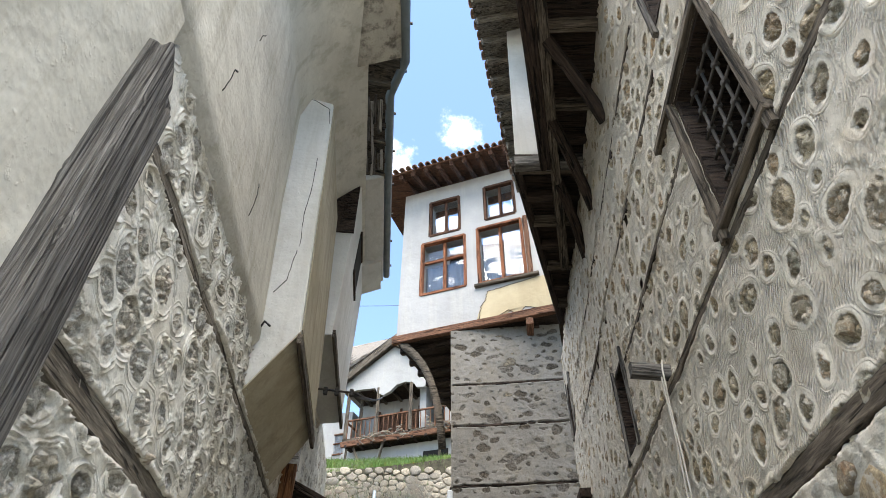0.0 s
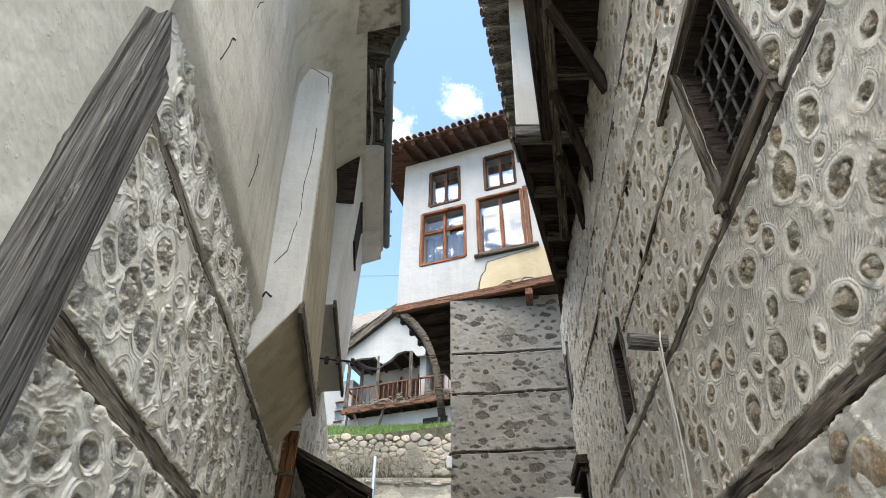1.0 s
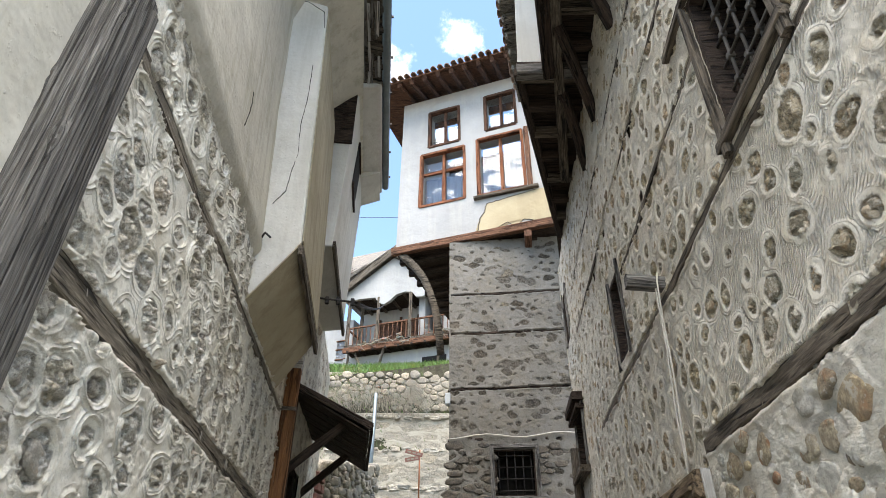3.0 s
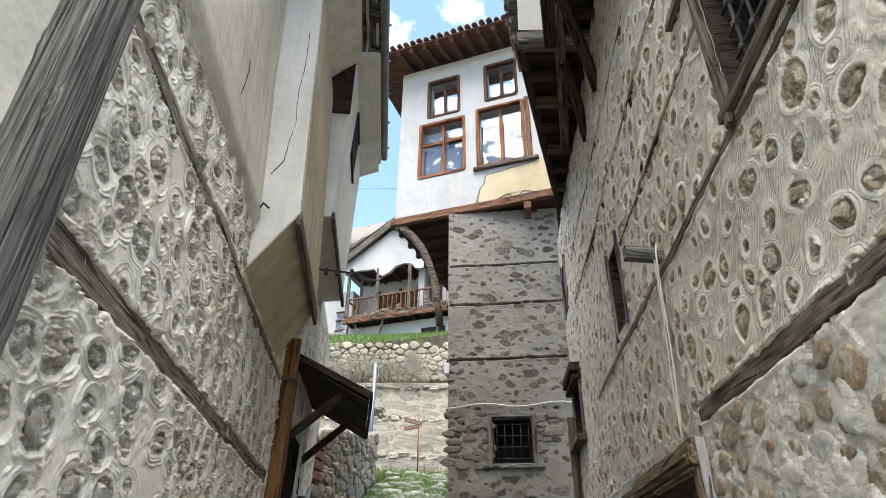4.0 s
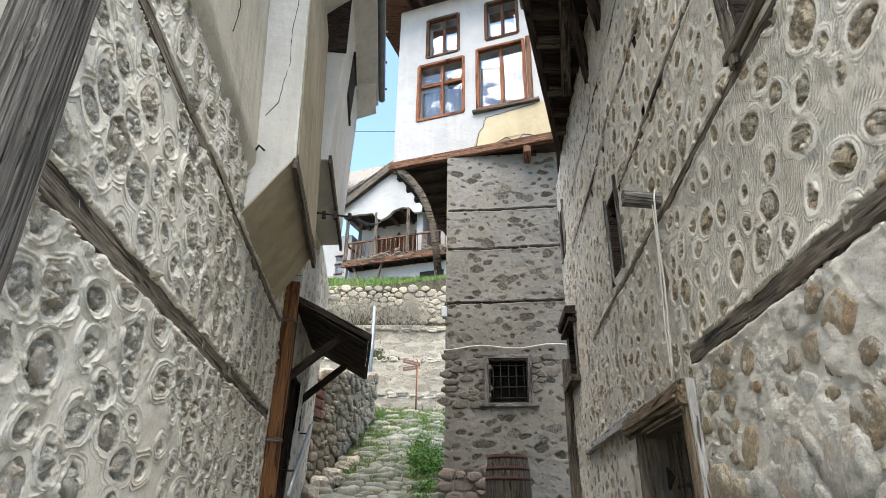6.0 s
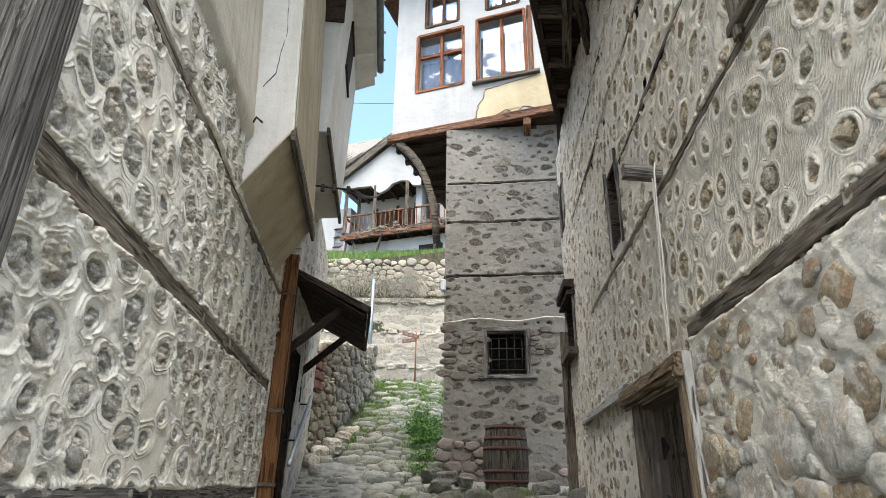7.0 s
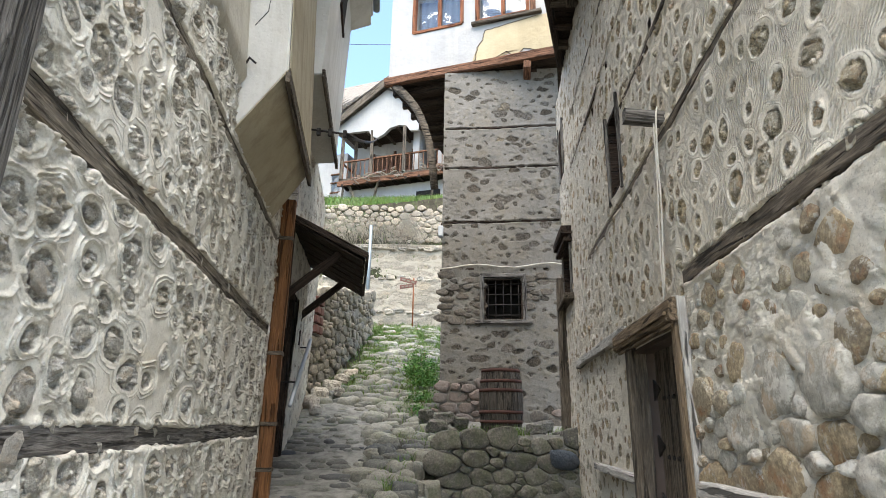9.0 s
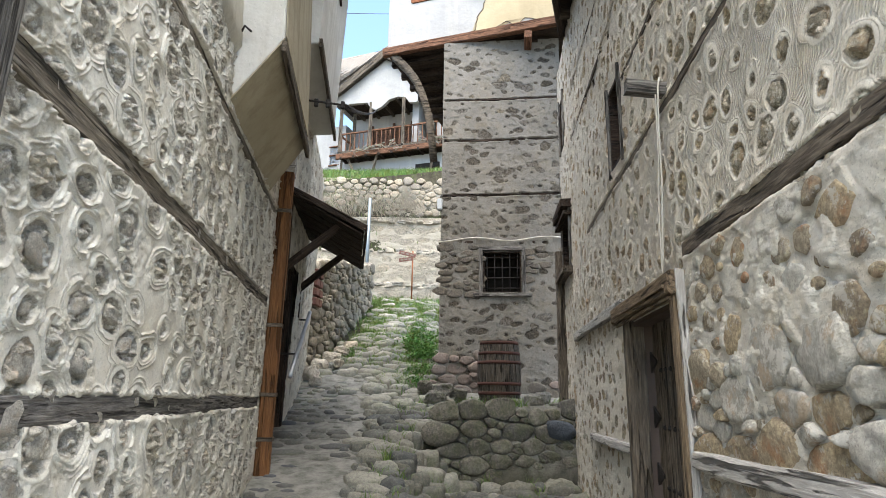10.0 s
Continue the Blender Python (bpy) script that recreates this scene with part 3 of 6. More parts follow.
# ---- the ground ----
def lane_z(x, y):
    """Height of the climbing lane."""
    ys = [-30, -3, 0, 3, 5, 6.5, 8, 10, 12, 15, 16.6, 18, 24, 60, 400, 3000]
    zs = [-1.0, -0.4, 0.0, 0.45, 0.82, 1.12, 1.5, 2.15, 2.75, 3.8, 4.3, 4.5, 6.0, 9.0, 20.0, 60.0]
    return np.interp(y, ys, zs)


def ground_z(x, y):
    """The lane, a rock ledge before the tower, the terrace above the retaining wall and the hill behind."""
    z = lane_z(x, y)
    step = np.clip((y - 6.86) / 0.1, 0, 1) * np.clip((8.6 - y) / 0.2, 0, 1) * np.clip((x - 0.16) / 0.22, 0, 1)
    z = z + step * np.maximum(0, 1.52 - z)
    dip = np.clip((x + 0.25) / 0.55, 0, 1) * np.interp(y, [3.0, 4.5, 6.3, 6.86, 6.96], [0.0, 0.22, 0.48, 0.5, 0.0])
    z = z - dip
    terrace = np.interp(y, [16.45, 16.7, 18.6, 20.5, 24, 60, 400, 3000], [0, 8.05, 8.95, 9.1, 10.5, 14.0, 24.0, 64.0]) + 0.12 * (x + 1.5) * np.clip((19 - y) / 2, 0, 1) * (np.abs(x) < 6)
    return np.where(y > 16.55, terrace, z)


gx = np.unique(np.concatenate([np.linspace(-3000, -40, 8), np.linspace(-40, -6, 12), np.linspace(-6, 6, 161), np.linspace(6, 40, 12), np.linspace(40, 3000, 8)]))
gy = np.unique(np.concatenate([np.linspace(-3000, -30, 6), np.linspace(-30, -2, 15), np.linspace(-2, 20, 295), np.linspace(20, 60, 20), np.linspace(60, 3000, 8)]))
GX, GY = np.meshgrid(gx, gy)
near = np.exp(-((GY - 8) / 14) ** 4) * np.exp(-(GX / 8) ** 4)
GZ = ground_z(GX, GY) + near * (0.03 * value_noise(GX, GY, 1.5, 5) + 0.02 * value_noise(GX, GY, 5, 6))


def lane_material():
    n = Nodes("lane_mortar")
    big, mid, fine = n.noise(1.3, 5.0), n.noise(7.0, 6.0, 0.7), n.noise(60.0, 6.0, 0.7)
    col = n.ramp(mid, (0.38, (0.135, 0.132, 0.115)), (0.5, (0.205, 0.20, 0.178)), (0.62, (0.265, 0.257, 0.232)))
    earth = n.ramp(mid, (0.4, (0.022, 0.02, 0.013)), (0.6, (0.055, 0.05, 0.032)))
    earth = n.mix(n.span(big, 0.5, 0.62, 0.0, 0.5), earth, (0.075, 0.085, 0.04))
    col = n.mix(n.attr("earth"), col, earth)
    nor = n.bump(mid, 0.04, 0.7)
    return n.done(col, 0.9, n.bump(fine, 0.008, 0.8, nor), spec=0.2)


M_LANE = lane_material()
EARTH = np.clip((GX + 0.62 + 0.06 * (GY - 5) + 0.06 * value_noise(GX, GY, 2, 8)) / 0.08, 0, 1) * (GY > 4.0)
EARTH = np.maximum(EARTH, np.clip((GY - 9.2) / 0.4, 0, 1))
EARTH = EARTH * (1 - 0.85 * ((GY > 6.86) & (GY < 8.6) & (GX > 0.1)))
GZ = GZ - 0.055 * EARTH * (GY > 4.2) * (GY < 16.3) * (np.abs(GX) < 2.6)
ground = link("ground", grid_mesh("ground", np.stack([GX, GY, GZ], -1), None, (("earth", EARTH),)), M_LANE)
tagged(ground, "steep mortar and earth bed of the cobbled lane", "ground", kind="structure")


# ---- walls of combed plaster over stone ----
def block_mesh(seed):
    """A roughly squared stone, its face to -y."""
    bm = bmesh.new()
    bmesh.ops.create_cube(bm, size=0.86)
    bmesh.ops.bevel(bm, geom=bm.edges[:], offset=0.17, segments=1, affect="EDGES")
    bmesh.ops.subdivide_edges(bm, edges=bm.edges[:], cuts=1, use_grid_fill=True)
    off = Vector((seed * 5.7, seed * 9.1, 3))
    for v in bm.verts:
        v.co += 0.22 * noise.noise_vector(v.co * 1.3 + off) + 0.07 * noise.noise_vector(v.co * 5 + off)
    mesh = bpy.data.meshes.new("stone")
    bm.to_mesh(mesh)
    bm.free()
    return mesh


def block_set(material, count=9):
    out = [block_mesh(i + 1) for i in range(count)]
    for m in out:
        m.materials.append(material)
    return out


def packed(s0, s1, z0, z1, sizes, seed, stretch=1.4, keep=None, sides=16, round_to=12.0):
    """Stones that fill a face, big ones first: (s, z, radius, outline, chance). sizes: (radius, tries) from large to small; stretch: longer than high."""
    rng = np.random.RandomState(seed)
    k = math.sqrt(stretch)
    P = np.zeros((0, 2))
    R = np.zeros(0)
    for radius, tries in sizes:
        for _ in range(tries):
            s, z, r = rng.uniform(s0, s1), rng.uniform(z0, z1), radius * rng.uniform(0.8, 1.15)
            if keep and not keep(s, z):
                continue
            q = np.array((s / k, z * k))
            if len(R) and np.min(np.hypot(*(P - q).T) - 0.93 * (R + r)) < 0:
                continue
            P, R = np.vstack([P, q]), np.append(R, r)
    out = []
    angles = np.arange(sides) * 2 * math.pi / sides
    ways = np.stack([np.cos(angles), np.sin(angles)], -1)
    for i in range(len(R)):
        D = P - P[i]
        far = np.hypot(*D.T)
        near_by = (far > 0) & (far < 2.2 * (R[i] + R))
        total = np.full(sides, (1 / (1.5 * R[i])) ** round_to)
        for dv, dist, rj in zip(D[near_by], far[near_by], R[near_by]):
            edge = max(0.3 * R[i], (dist * dist + R[i] ** 2 - rj ** 2) / (2 * dist))
            total += np.clip(ways @ (dv / dist) / edge, 0, None) ** round_to
        rim = ways * (total ** (-1 / round_to))[:, None]
        out.append((P[i, 0] * k, P[i, 1] / k, R[i], rim * np.array((k, 1 / k)), rng.random()))
    return out


def stone_shape(rim, place, out, deep, seed, lump=0.3, tip=0.12, crown=(1.0, 0.96, 0.86, 0.5)):
    """Points and faces of one stone over its outline; place(ds, dz, o) gives the point o out of the face."""
    off = Vector((seed * 3.7, seed * 1.3, seed * 0.7))
    rnd = random.Random(int(seed * 1000))
    ta, tb = rnd.uniform(-tip, tip), rnd.uniform(-tip, tip)
    n, V, F = len(rim), [], []
    for lvl, (t, h) in enumerate([(0.97, None)] + list(zip(crown, (0.15, 0.62, 0.92, 1.0))) + [(0.0, 1.0)]):
        for j in range(n if t else 1):
            a, b = rim[j] * t
            wob = noise.noise(Vector((a * 14, b * 14, 0)) + off) + 0.6 * noise.noise(Vector((a * 38, b * 38, 5)) + off)
            g = 1 + (0.16 * noise.noise(Vector((a * 13, b * 13, 9)) + off) + 0.16 * noise.noise(Vector((a * 40, b * 40, 3)) + off) if h is not None else 0)
            V.append(place(a * g, b * g, -deep if h is None else out * h * (1 + lump * wob) + (ta * a + tb * b) * h))
    for lvl in range(4):
        for j in range(n):
            p, q = lvl * n + j, lvl * n + (j + 1) % n
            F.append((p, q, q + n, p + n))
    F += [(4 * n + j, 4 * n + (j + 1) % n, 5 * n) for j in range(n)]
    return V, F


def stone_piece(name, origin, V, F, material, parent, hard=False):
    """One stone as an object of its own, its base at origin."""
    mesh = bpy.data.meshes.new(name)
    mesh.from_pydata([tuple(v - origin) for v in V], [], F)
    bm = bmesh.new()
    bm.from_mesh(mesh)
    bmesh.ops.recalc_face_normals(bm, faces=bm.faces[:])
    bm.to_mesh(mesh)
    bm.free()
    mesh.materials.append(material)
    if not hard:
        mesh.polygons.foreach_set("use_smooth", [True] * len(mesh.polygons))
    ob = new(name, mesh)
    ob.matrix_basis = Matrix.Translation(origin)
    ob.parent = parent
    ob.matrix_parent_inverse = base_of(parent).inverted()
    return ob


def wall_stones(f, cells, materials, parent, out, deep=0.05, lump=0.3, shrink=(0.95, 0.98), sunk=0.0, base=lambda s, z: 0.0, tip=0.12):
    """Packed stones as pieces of a wall. out: how far they stand proud, from and to."""
    for i, (s, z, r, rim, c) in enumerate(cells):
        c2, c3 = (c * 37.7) % 1.0, (c * 91.3) % 1.0
        k = shrink[0] + (shrink[1] - shrink[0]) * c2
        o0 = base(s, z) - sunk * c3
        V, F = stone_shape(rim * k, lambda a, b, o: f(s + a, o0 + o, z + b), out[0] + (out[1] - out[0]) * c, deep, 1 + c * 50, lump, tip)
        stone_piece("stone", f(s, o0 - deep, z), V, F, materials[int(c3 * 997) % len(materials)], parent)


def plane_pose(f, s, o, z, a, w, h, t):
    """A stone's pose on a wall: turned by a in the wall's face, w wide, h high, t thick."""
    turn = Matrix((f.u, -f.n, Vector((0, 0, 1)))).transposed().to_4x4()
    return Matrix.Translation(f(s, o, z)) @ turn @ Matrix.Rotation(a, 4, "Y") @ Matrix.Diagonal((w, t, h, 1))


def relief_wall(name, f, s0, s1, z0, z1, res, seed, material, gap, size, openings=(), rubble=None, lean=lambda s, z: 0.0, depth=0.016,
                stones=None, near=None, thick=0.5, label="", parent=None, dome=0.012, ridges=False, zres=None, crust=0.0, skip=None, slots=(), warp=0.035, wide=1.0, worn=1.0):
    """Front sheet of a wall with stones in pits or proud of the plaster, a solid core behind, and openings through both.
    rubble(s, z): 0 where the plaster is combed, 1 where bare stones stand proud. near: the stretch whose stones are pieces of their own."""
    spans = res if isinstance(res, list) else [(s1, res)]
    at, cols = s0, []
    for end, step in spans:
        cols.append(np.arange(at, end - step * 0.3, step))
        at = end
    sv = np.append(np.concatenate(cols), s1)
    zv = np.linspace(z0, z1, int((z1 - z0) / (zres or min(0.02, sum(q for _, q in spans) / len(spans)))) + 1)
    S, Z = np.meshgrid(sv, zv)
    ring, pick = np.full(S.shape, 0.3), np.full(S.shape, 0.5)
    kind = rubble(S, Z) if rubble else np.zeros(S.shape)
    H = 0.022 * value_noise(S, Z, 1.3, seed, 3) + 0.007 * value_noise(S, Z, 6, seed + 3, 3)
    wx, wz = warp * value_noise(S, Z, 6, seed + 5, 3), warp * value_noise(S, Z, 6, seed + 9, 3)
    placed = []
    for s, z, r1, r2, r3 in scatter(s0 / wide, s1 / wide, z0, z1, gap, seed):
        s *= wide
        if any(a - 0.03 < s < b + 0.03 and c - 0.03 < z < d + 0.03 for a, b, c, d in openings) or skip and skip(s, z):
            continue
        a, b, turn = size(s, z, r1, r2, r3)
        i0, i1 = np.searchsorted(sv, s - 0.34), np.searchsorted(sv, s + 0.34)
        j0, j1 = np.searchsorted(zv, z - 0.34), np.searchsorted(zv, z + 0.34)
        ds, dz = S[j0:j1, i0:i1] - s + wx[j0:j1, i0:i1], Z[j0:j1, i0:i1] - z + wz[j0:j1, i0:i1]
        c, q = math.cos(turn), math.sin(turn)
        e = np.sqrt(((ds * c + dz * q) / a) ** 2 + ((-ds * q + dz * c) / b) ** 2)
        e = (e - 1) * math.sqrt(a * b)
        pick[j0:j1, i0:i1] = np.where(e < ring[j0:j1, i0:i1], (r1 * 7.3 + r3) % 1.0, pick[j0:j1, i0:i1])
        np.minimum(ring[j0:j1, i0:i1], e, out=ring[j0:j1, i0:i1])
        placed.append((s, z, a, b, turn, r1))
    rag = ring + 0.007 * value_noise(S, Z, 26, seed + 15, 3)
    wob = ring + 0.007 * value_noise(S, Z, 10, seed + 25, 2)
    chips = np.clip((value_noise(S, Z, 28, seed + 33, 3) - 0.16) / 0.10, 0, 1)
    whole = np.clip(0.75 + 1.2 * value_noise(S, Z, 5.0, seed + 31, 3), 0, 1) * (1 - 0.85 * chips)
    inner = np.clip(-rag / 0.006, 0, 1)
    broken = 2.4 * np.abs(value_noise(S, Z, 15, seed + 21, 3)) + 1.6 * np.abs(value_noise(S, Z, 42, seed + 22, 2)) - 0.9
    broken = broken - 0.9 * np.exp(-((rag + 0.010) / 0.007) ** 2) * np.clip(0.4 + 1.6 * value_noise(S, Z, 7, seed + 24, 2), 0, 1)

    def lip(c, rise, fall):
        """A ridge that rises slowly from the stone's side and breaks off outside."""
        return np.where(wob < c, np.clip(1 - (c - wob) / rise, 0, 1), np.clip(1 - (wob - c) / fall, 0, 1))

    if ridges:
        e1 = 0.026 + 0.020 * pick
        collar = np.maximum(lip(e1, 0.010, 0.005), 0.75 * lip(e1 + 0.020, 0.009, 0.005) * (((pick * 3.7) % 1.0) > 0.45))
        collar = np.maximum(collar, 0.8 * lip(e1 - 0.017, 0.007, 0.005) * (((pick * 5.3) % 1.0) > 0.4))
    else:
        e1 = 0.016 + 0.012 * pick
        collar = np.maximum(lip(e1, 0.010, 0.006), 0.6 * lip(e1 + 0.013, 0.008, 0.006))
    H += (1 - kind) * (depth * 0.5 * collar * whole * (1 - inner) + inner * (depth * (0.5 * pick - (0.5 if ridges else 0.7)) + dome * broken))
    # layers of plaster that have come off in flakes with sharp edges
    flakes = sum(h * np.clip((value_noise(S, Z, q, seed + w, 4) - at) / 0.035, 0, 1) for q, w, at, h in ((4.0, 19, -0.12, 0.008), (6.5, 20, 0.02, 0.006), (11.0, 23, 0.10, 0.005)))
    H += kind * (flakes - 0.008 + 0.0025 * value_noise(S, Z, 45, seed + 29, 2))
    for zm, h, a, b in slots:
        mid = zm + 0.012 * value_noise(S, 0 * Z, 1.6, seed + 61, 3)
        gone = np.clip((h / 2 - np.abs(Z - mid) + 0.016 * value_noise(S, Z, 14, seed + 63, 3)) / 0.014, 0, 1) * ((S > a) & (S < b))
        swell = np.clip(1 - np.abs(np.abs(Z - mid) - h / 2 - 0.012) / 0.02, 0, 1) * ((S > a) & (S < b))
        H = H * (1 - gone) - 0.05 * gone + 0.007 * swell * (1 - gone) * (1 + value_noise(S, Z, 9, seed + 65, 2))
        ring = np.where(gone > 0.3, 0.3, ring)
    if crust:
        H += crust * np.clip(0.45 + 1.3 * value_noise(S, Z, 3, seed + 55, 2) + 0.2 * kind, 0.1, 1.0) * (value_noise(S, Z, 38, seed + 51, 3) + 1.5 * np.clip(value_noise(S, Z, 16, seed + 53, 3), -0.05, 1) - 1.2 * chips) * (1 - 0.7 * kind)
    spall = np.clip((value_noise(S, Z, 2.2, seed + 41, 3) - 0.10) / 0.12, 0, 1) * np.clip(0.5 + value_noise(S, Z, 9, seed + 43, 2), 0, 1)
    spall = spall * (1 - kind) * worn
    H += spall * (0.9 * flakes - 0.012 + 0.004 * value_noise(S, Z, 48, seed + 47, 2))
    cut = np.zeros((S.shape[0] - 1, S.shape[1] - 1), bool)
    cs, cz = 0.5 * (S[:-1, :-1] + S[1:, 1:]), 0.5 * (Z[:-1, :-1] + Z[1:, 1:])
    for a, b, c, d in openings:
        cut |= (cs > a) & (cs < b) & (cz > c) & (cz < d)
    O = H + lean(S, Z)
    P = np.array(f.origin)[None, None] + S[..., None] * np.array(f.u) + O[..., None] * np.array(f.n) + Z[..., None] * np.array((0, 0, 1.0))
    sheet = grid_mesh(name, P, cut, (("ring", ring), ("wob", wob), ("rubble", kind), ("pick", pick), ("spall", spall)))
    face = link(name, sheet, material, parent, label)
    core = bmesh.new()
    ss = sorted({s0, s1, *[q for o in openings for q in o[:2] if s0 < q < s1]})
    zs = sorted({z0, z1, *[q for o in openings for q in o[2:] if z0 < q < z1]})
    for a, b in zip(ss, ss[1:]):
        for c, d in zip(zs, zs[1:]):
            if not any(o[0] <= a and b <= o[1] and o[2] <= c and d <= o[3] for o in openings):
                k0, k1 = float(lean(np.array(a), np.array(c))), float(lean(np.array(a), np.array(d)))
                hexa(core, [f(a, -thick, c), f(b, -thick, c), f(b, k0 - 0.055, c), f(a, k0 - 0.055, c), f(a, -thick, d), f(b, -thick, d), f(b, k1 - 0.055, d), f(a, k1 - 0.055, d)])
    part("core", core, M_CORE, face)
    if stones:
        inside = [p for p in placed if near[0] < p[0] < near[1] and near[2] < p[1] < near[3]][:300]
        for s, z, a, b, turn, r in inside:
            k = float(rubble(np.array(s), np.array(z))) if rubble else 0.0
            o = float(lean(np.array(s), np.array(z))) + (-(0.034 if ridges else 0.030) + 0.012 * r + 0.024 * k)
            ob = new("stone", stones[int(r * 997) % len(stones)])
            grow = 1.0 + (0.85 if k > 0.2 else 0)
            ob.matrix_basis = plane_pose(f, s, o if k < 0.2 else float(lean(np.array(s), np.array(z))) - 0.014 + 0.014 * r + 0.008 * k, z, -turn, 1.25 * grow * a, 1.25 * grow * b, 0.05 + 0.02 * k)
            ob.parent = face
    return face


def west_size(s, z, r1, r2, r3):
    a = 0.036 + 0.062 * r1 ** 1.4
    return a, a * (0.60 + 0.42 * r2), (r3 - 0.5) * 0.6 - 0.1


def east_size(s, z, r1, r2, r3):
    if s > 4.2 and z < 2.6:
        a = 0.035 + 0.05 * r1 ** 1.5
        return a, a * (0.45 + 0.5 * r2), (r3 - 0.5)
    a = 0.030 + 0.045 * r1 ** 1.5
    return a, a * (0.65 + 0.5 * r2), (r3 - 0.5) * 0.8 + 0.15


def east_gap(s, z):
    return 0.118 if s < 3.1 else 0.108


def bare_rubble(s, z):
    """The stretch of the eastern wall, beside the door, whose stones lie bare."""
    return z < 2.31 and s < 3.04


WEST_BEAMS = ((3.29, 0.075, 1.45, 5.55), (2.42, 0.10, 1.30, 5.55), (1.535, 0.085, 1.1, 5.55))
STONES_WEST, STONES_EAST = block_set(M_PITSTONE), block_set(M_EASTSTONE)
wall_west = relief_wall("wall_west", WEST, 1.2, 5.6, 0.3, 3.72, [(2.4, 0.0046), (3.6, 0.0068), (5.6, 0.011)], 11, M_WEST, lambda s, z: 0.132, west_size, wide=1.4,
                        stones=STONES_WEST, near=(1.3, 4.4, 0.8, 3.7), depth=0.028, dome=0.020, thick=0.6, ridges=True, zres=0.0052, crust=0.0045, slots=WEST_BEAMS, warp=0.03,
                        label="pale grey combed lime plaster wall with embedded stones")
tagged(wall_west, category="wall", kind="structure")
ENTRY = (6.15, 7.2, 0.6, 3.05)
wall_west_far = relief_wall("wall_west_far", WEST, 5.6, 9.3, 0.3, 5.0, 0.02, 13, M_WEST, lambda s, z: 0.145, west_size, wide=1.35, ridges=True, openings=(ENTRY,), depth=0.03, dome=0.018, thick=0.6,
                            lean=lambda s, z: 0.03 * (z - 1.0) * np.clip((s - 5.6) / 1.5, 0, 1), label="rough grey plastered stone wall")
tagged(wall_west_far, category="wall", kind="structure")
DOOR = (3.08, 4.16, 0.2, 2.12)
GRATE = (1.33, 1.86, 3.33, 4.16)
SLIT = (4.12, 4.5, 3.36, 4.04)
GRATE_UP = (1.22, 1.72, 4.68, 5.5)
SLIT_FAR = (7.18, 7.5, 4.85, 5.55)
HATCH = (6.95, 7.62, 3.14, 3.88)
HOLES = [(s - 0.03, s + 0.03, z - 0.035, z + 0.035) for s, z in ((5.14, 4.53), (4.36, 4.52), (3.12, 4.54), (3.16, 3.99), (5.6, 3.9))]
EAST_BEAMS = ((2.35, 0.085, 0.8, 3.0), (3.23, 0.05, 0.8, 5.8), (3.92, 0.034, 1.95, 4.05), (4.60, 0.036, 1.95, 6.6), (5.20, 0.03, 2.0, 6.6))
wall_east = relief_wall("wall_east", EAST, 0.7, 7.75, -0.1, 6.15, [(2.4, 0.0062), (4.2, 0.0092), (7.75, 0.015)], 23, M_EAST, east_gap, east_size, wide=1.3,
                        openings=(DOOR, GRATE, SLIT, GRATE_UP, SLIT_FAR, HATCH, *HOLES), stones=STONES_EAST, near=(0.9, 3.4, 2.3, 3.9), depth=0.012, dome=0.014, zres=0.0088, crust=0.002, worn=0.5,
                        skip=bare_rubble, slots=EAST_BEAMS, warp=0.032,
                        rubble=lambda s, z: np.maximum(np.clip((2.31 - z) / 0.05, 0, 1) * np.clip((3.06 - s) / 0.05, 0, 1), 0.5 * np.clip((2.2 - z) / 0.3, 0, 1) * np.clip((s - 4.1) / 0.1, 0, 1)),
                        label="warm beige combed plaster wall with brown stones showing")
tagged(wall_east, category="wall", kind="structure")


wall_stones(EAST, packed(0.85, 3.0, 1.02, 1.74, ((0.125, 200), (0.085, 700), (0.05, 2600), (0.03, 3000)), 5, 1.7), (M_BOULDER, M_PALEBOULDER, M_PALEBOULDER), wall_east, (0.008, 0.036), 0.05, 0.45, (0.93, 1.02))
wall_stones(EAST, [c for c in packed(0.85, 3.0, 1.79, 2.27, ((0.085, 90), (0.06, 500), (0.036, 700)), 6, 1.4) if (c[4] * 53) % 1.0 > 0.15], (M_BOULDER, M_BOULDER, M_PALEBOULDER), wall_east, (0.005, 0.014), 0.05, 0.5, (0.5, 0.85), 0.005, tip=0.05)


def tower_size(s, z, r1, r2, r3):
    a = 0.018 + 0.09 * r1 ** 2.2
    return a, a * (0.35 + 0.4 * r2), (r3 - 0.5) * 0.5


TWIN = (0.66, 1.23, 3.12, 3.75)
wall_tower = relief_wall("wall_north", TOWER, 0.0, 1.88, 1.0, 7.35, 0.014, 37, M_TOWER, lambda s, z: 0.125, tower_size, openings=(TWIN,), rubble=lambda s, z: 0.45 + 0 * s, depth=0.024, dome=0.012, thick=0.5, warp=0.06, slots=tuple((z, 0.035, 0.02, 1.86) for z in (6.29, 5.58, 4.66)),
                         label="grey plastered rubble tower wall with timber lacing courses")
tagged(wall_tower, category="wall", kind="structure")
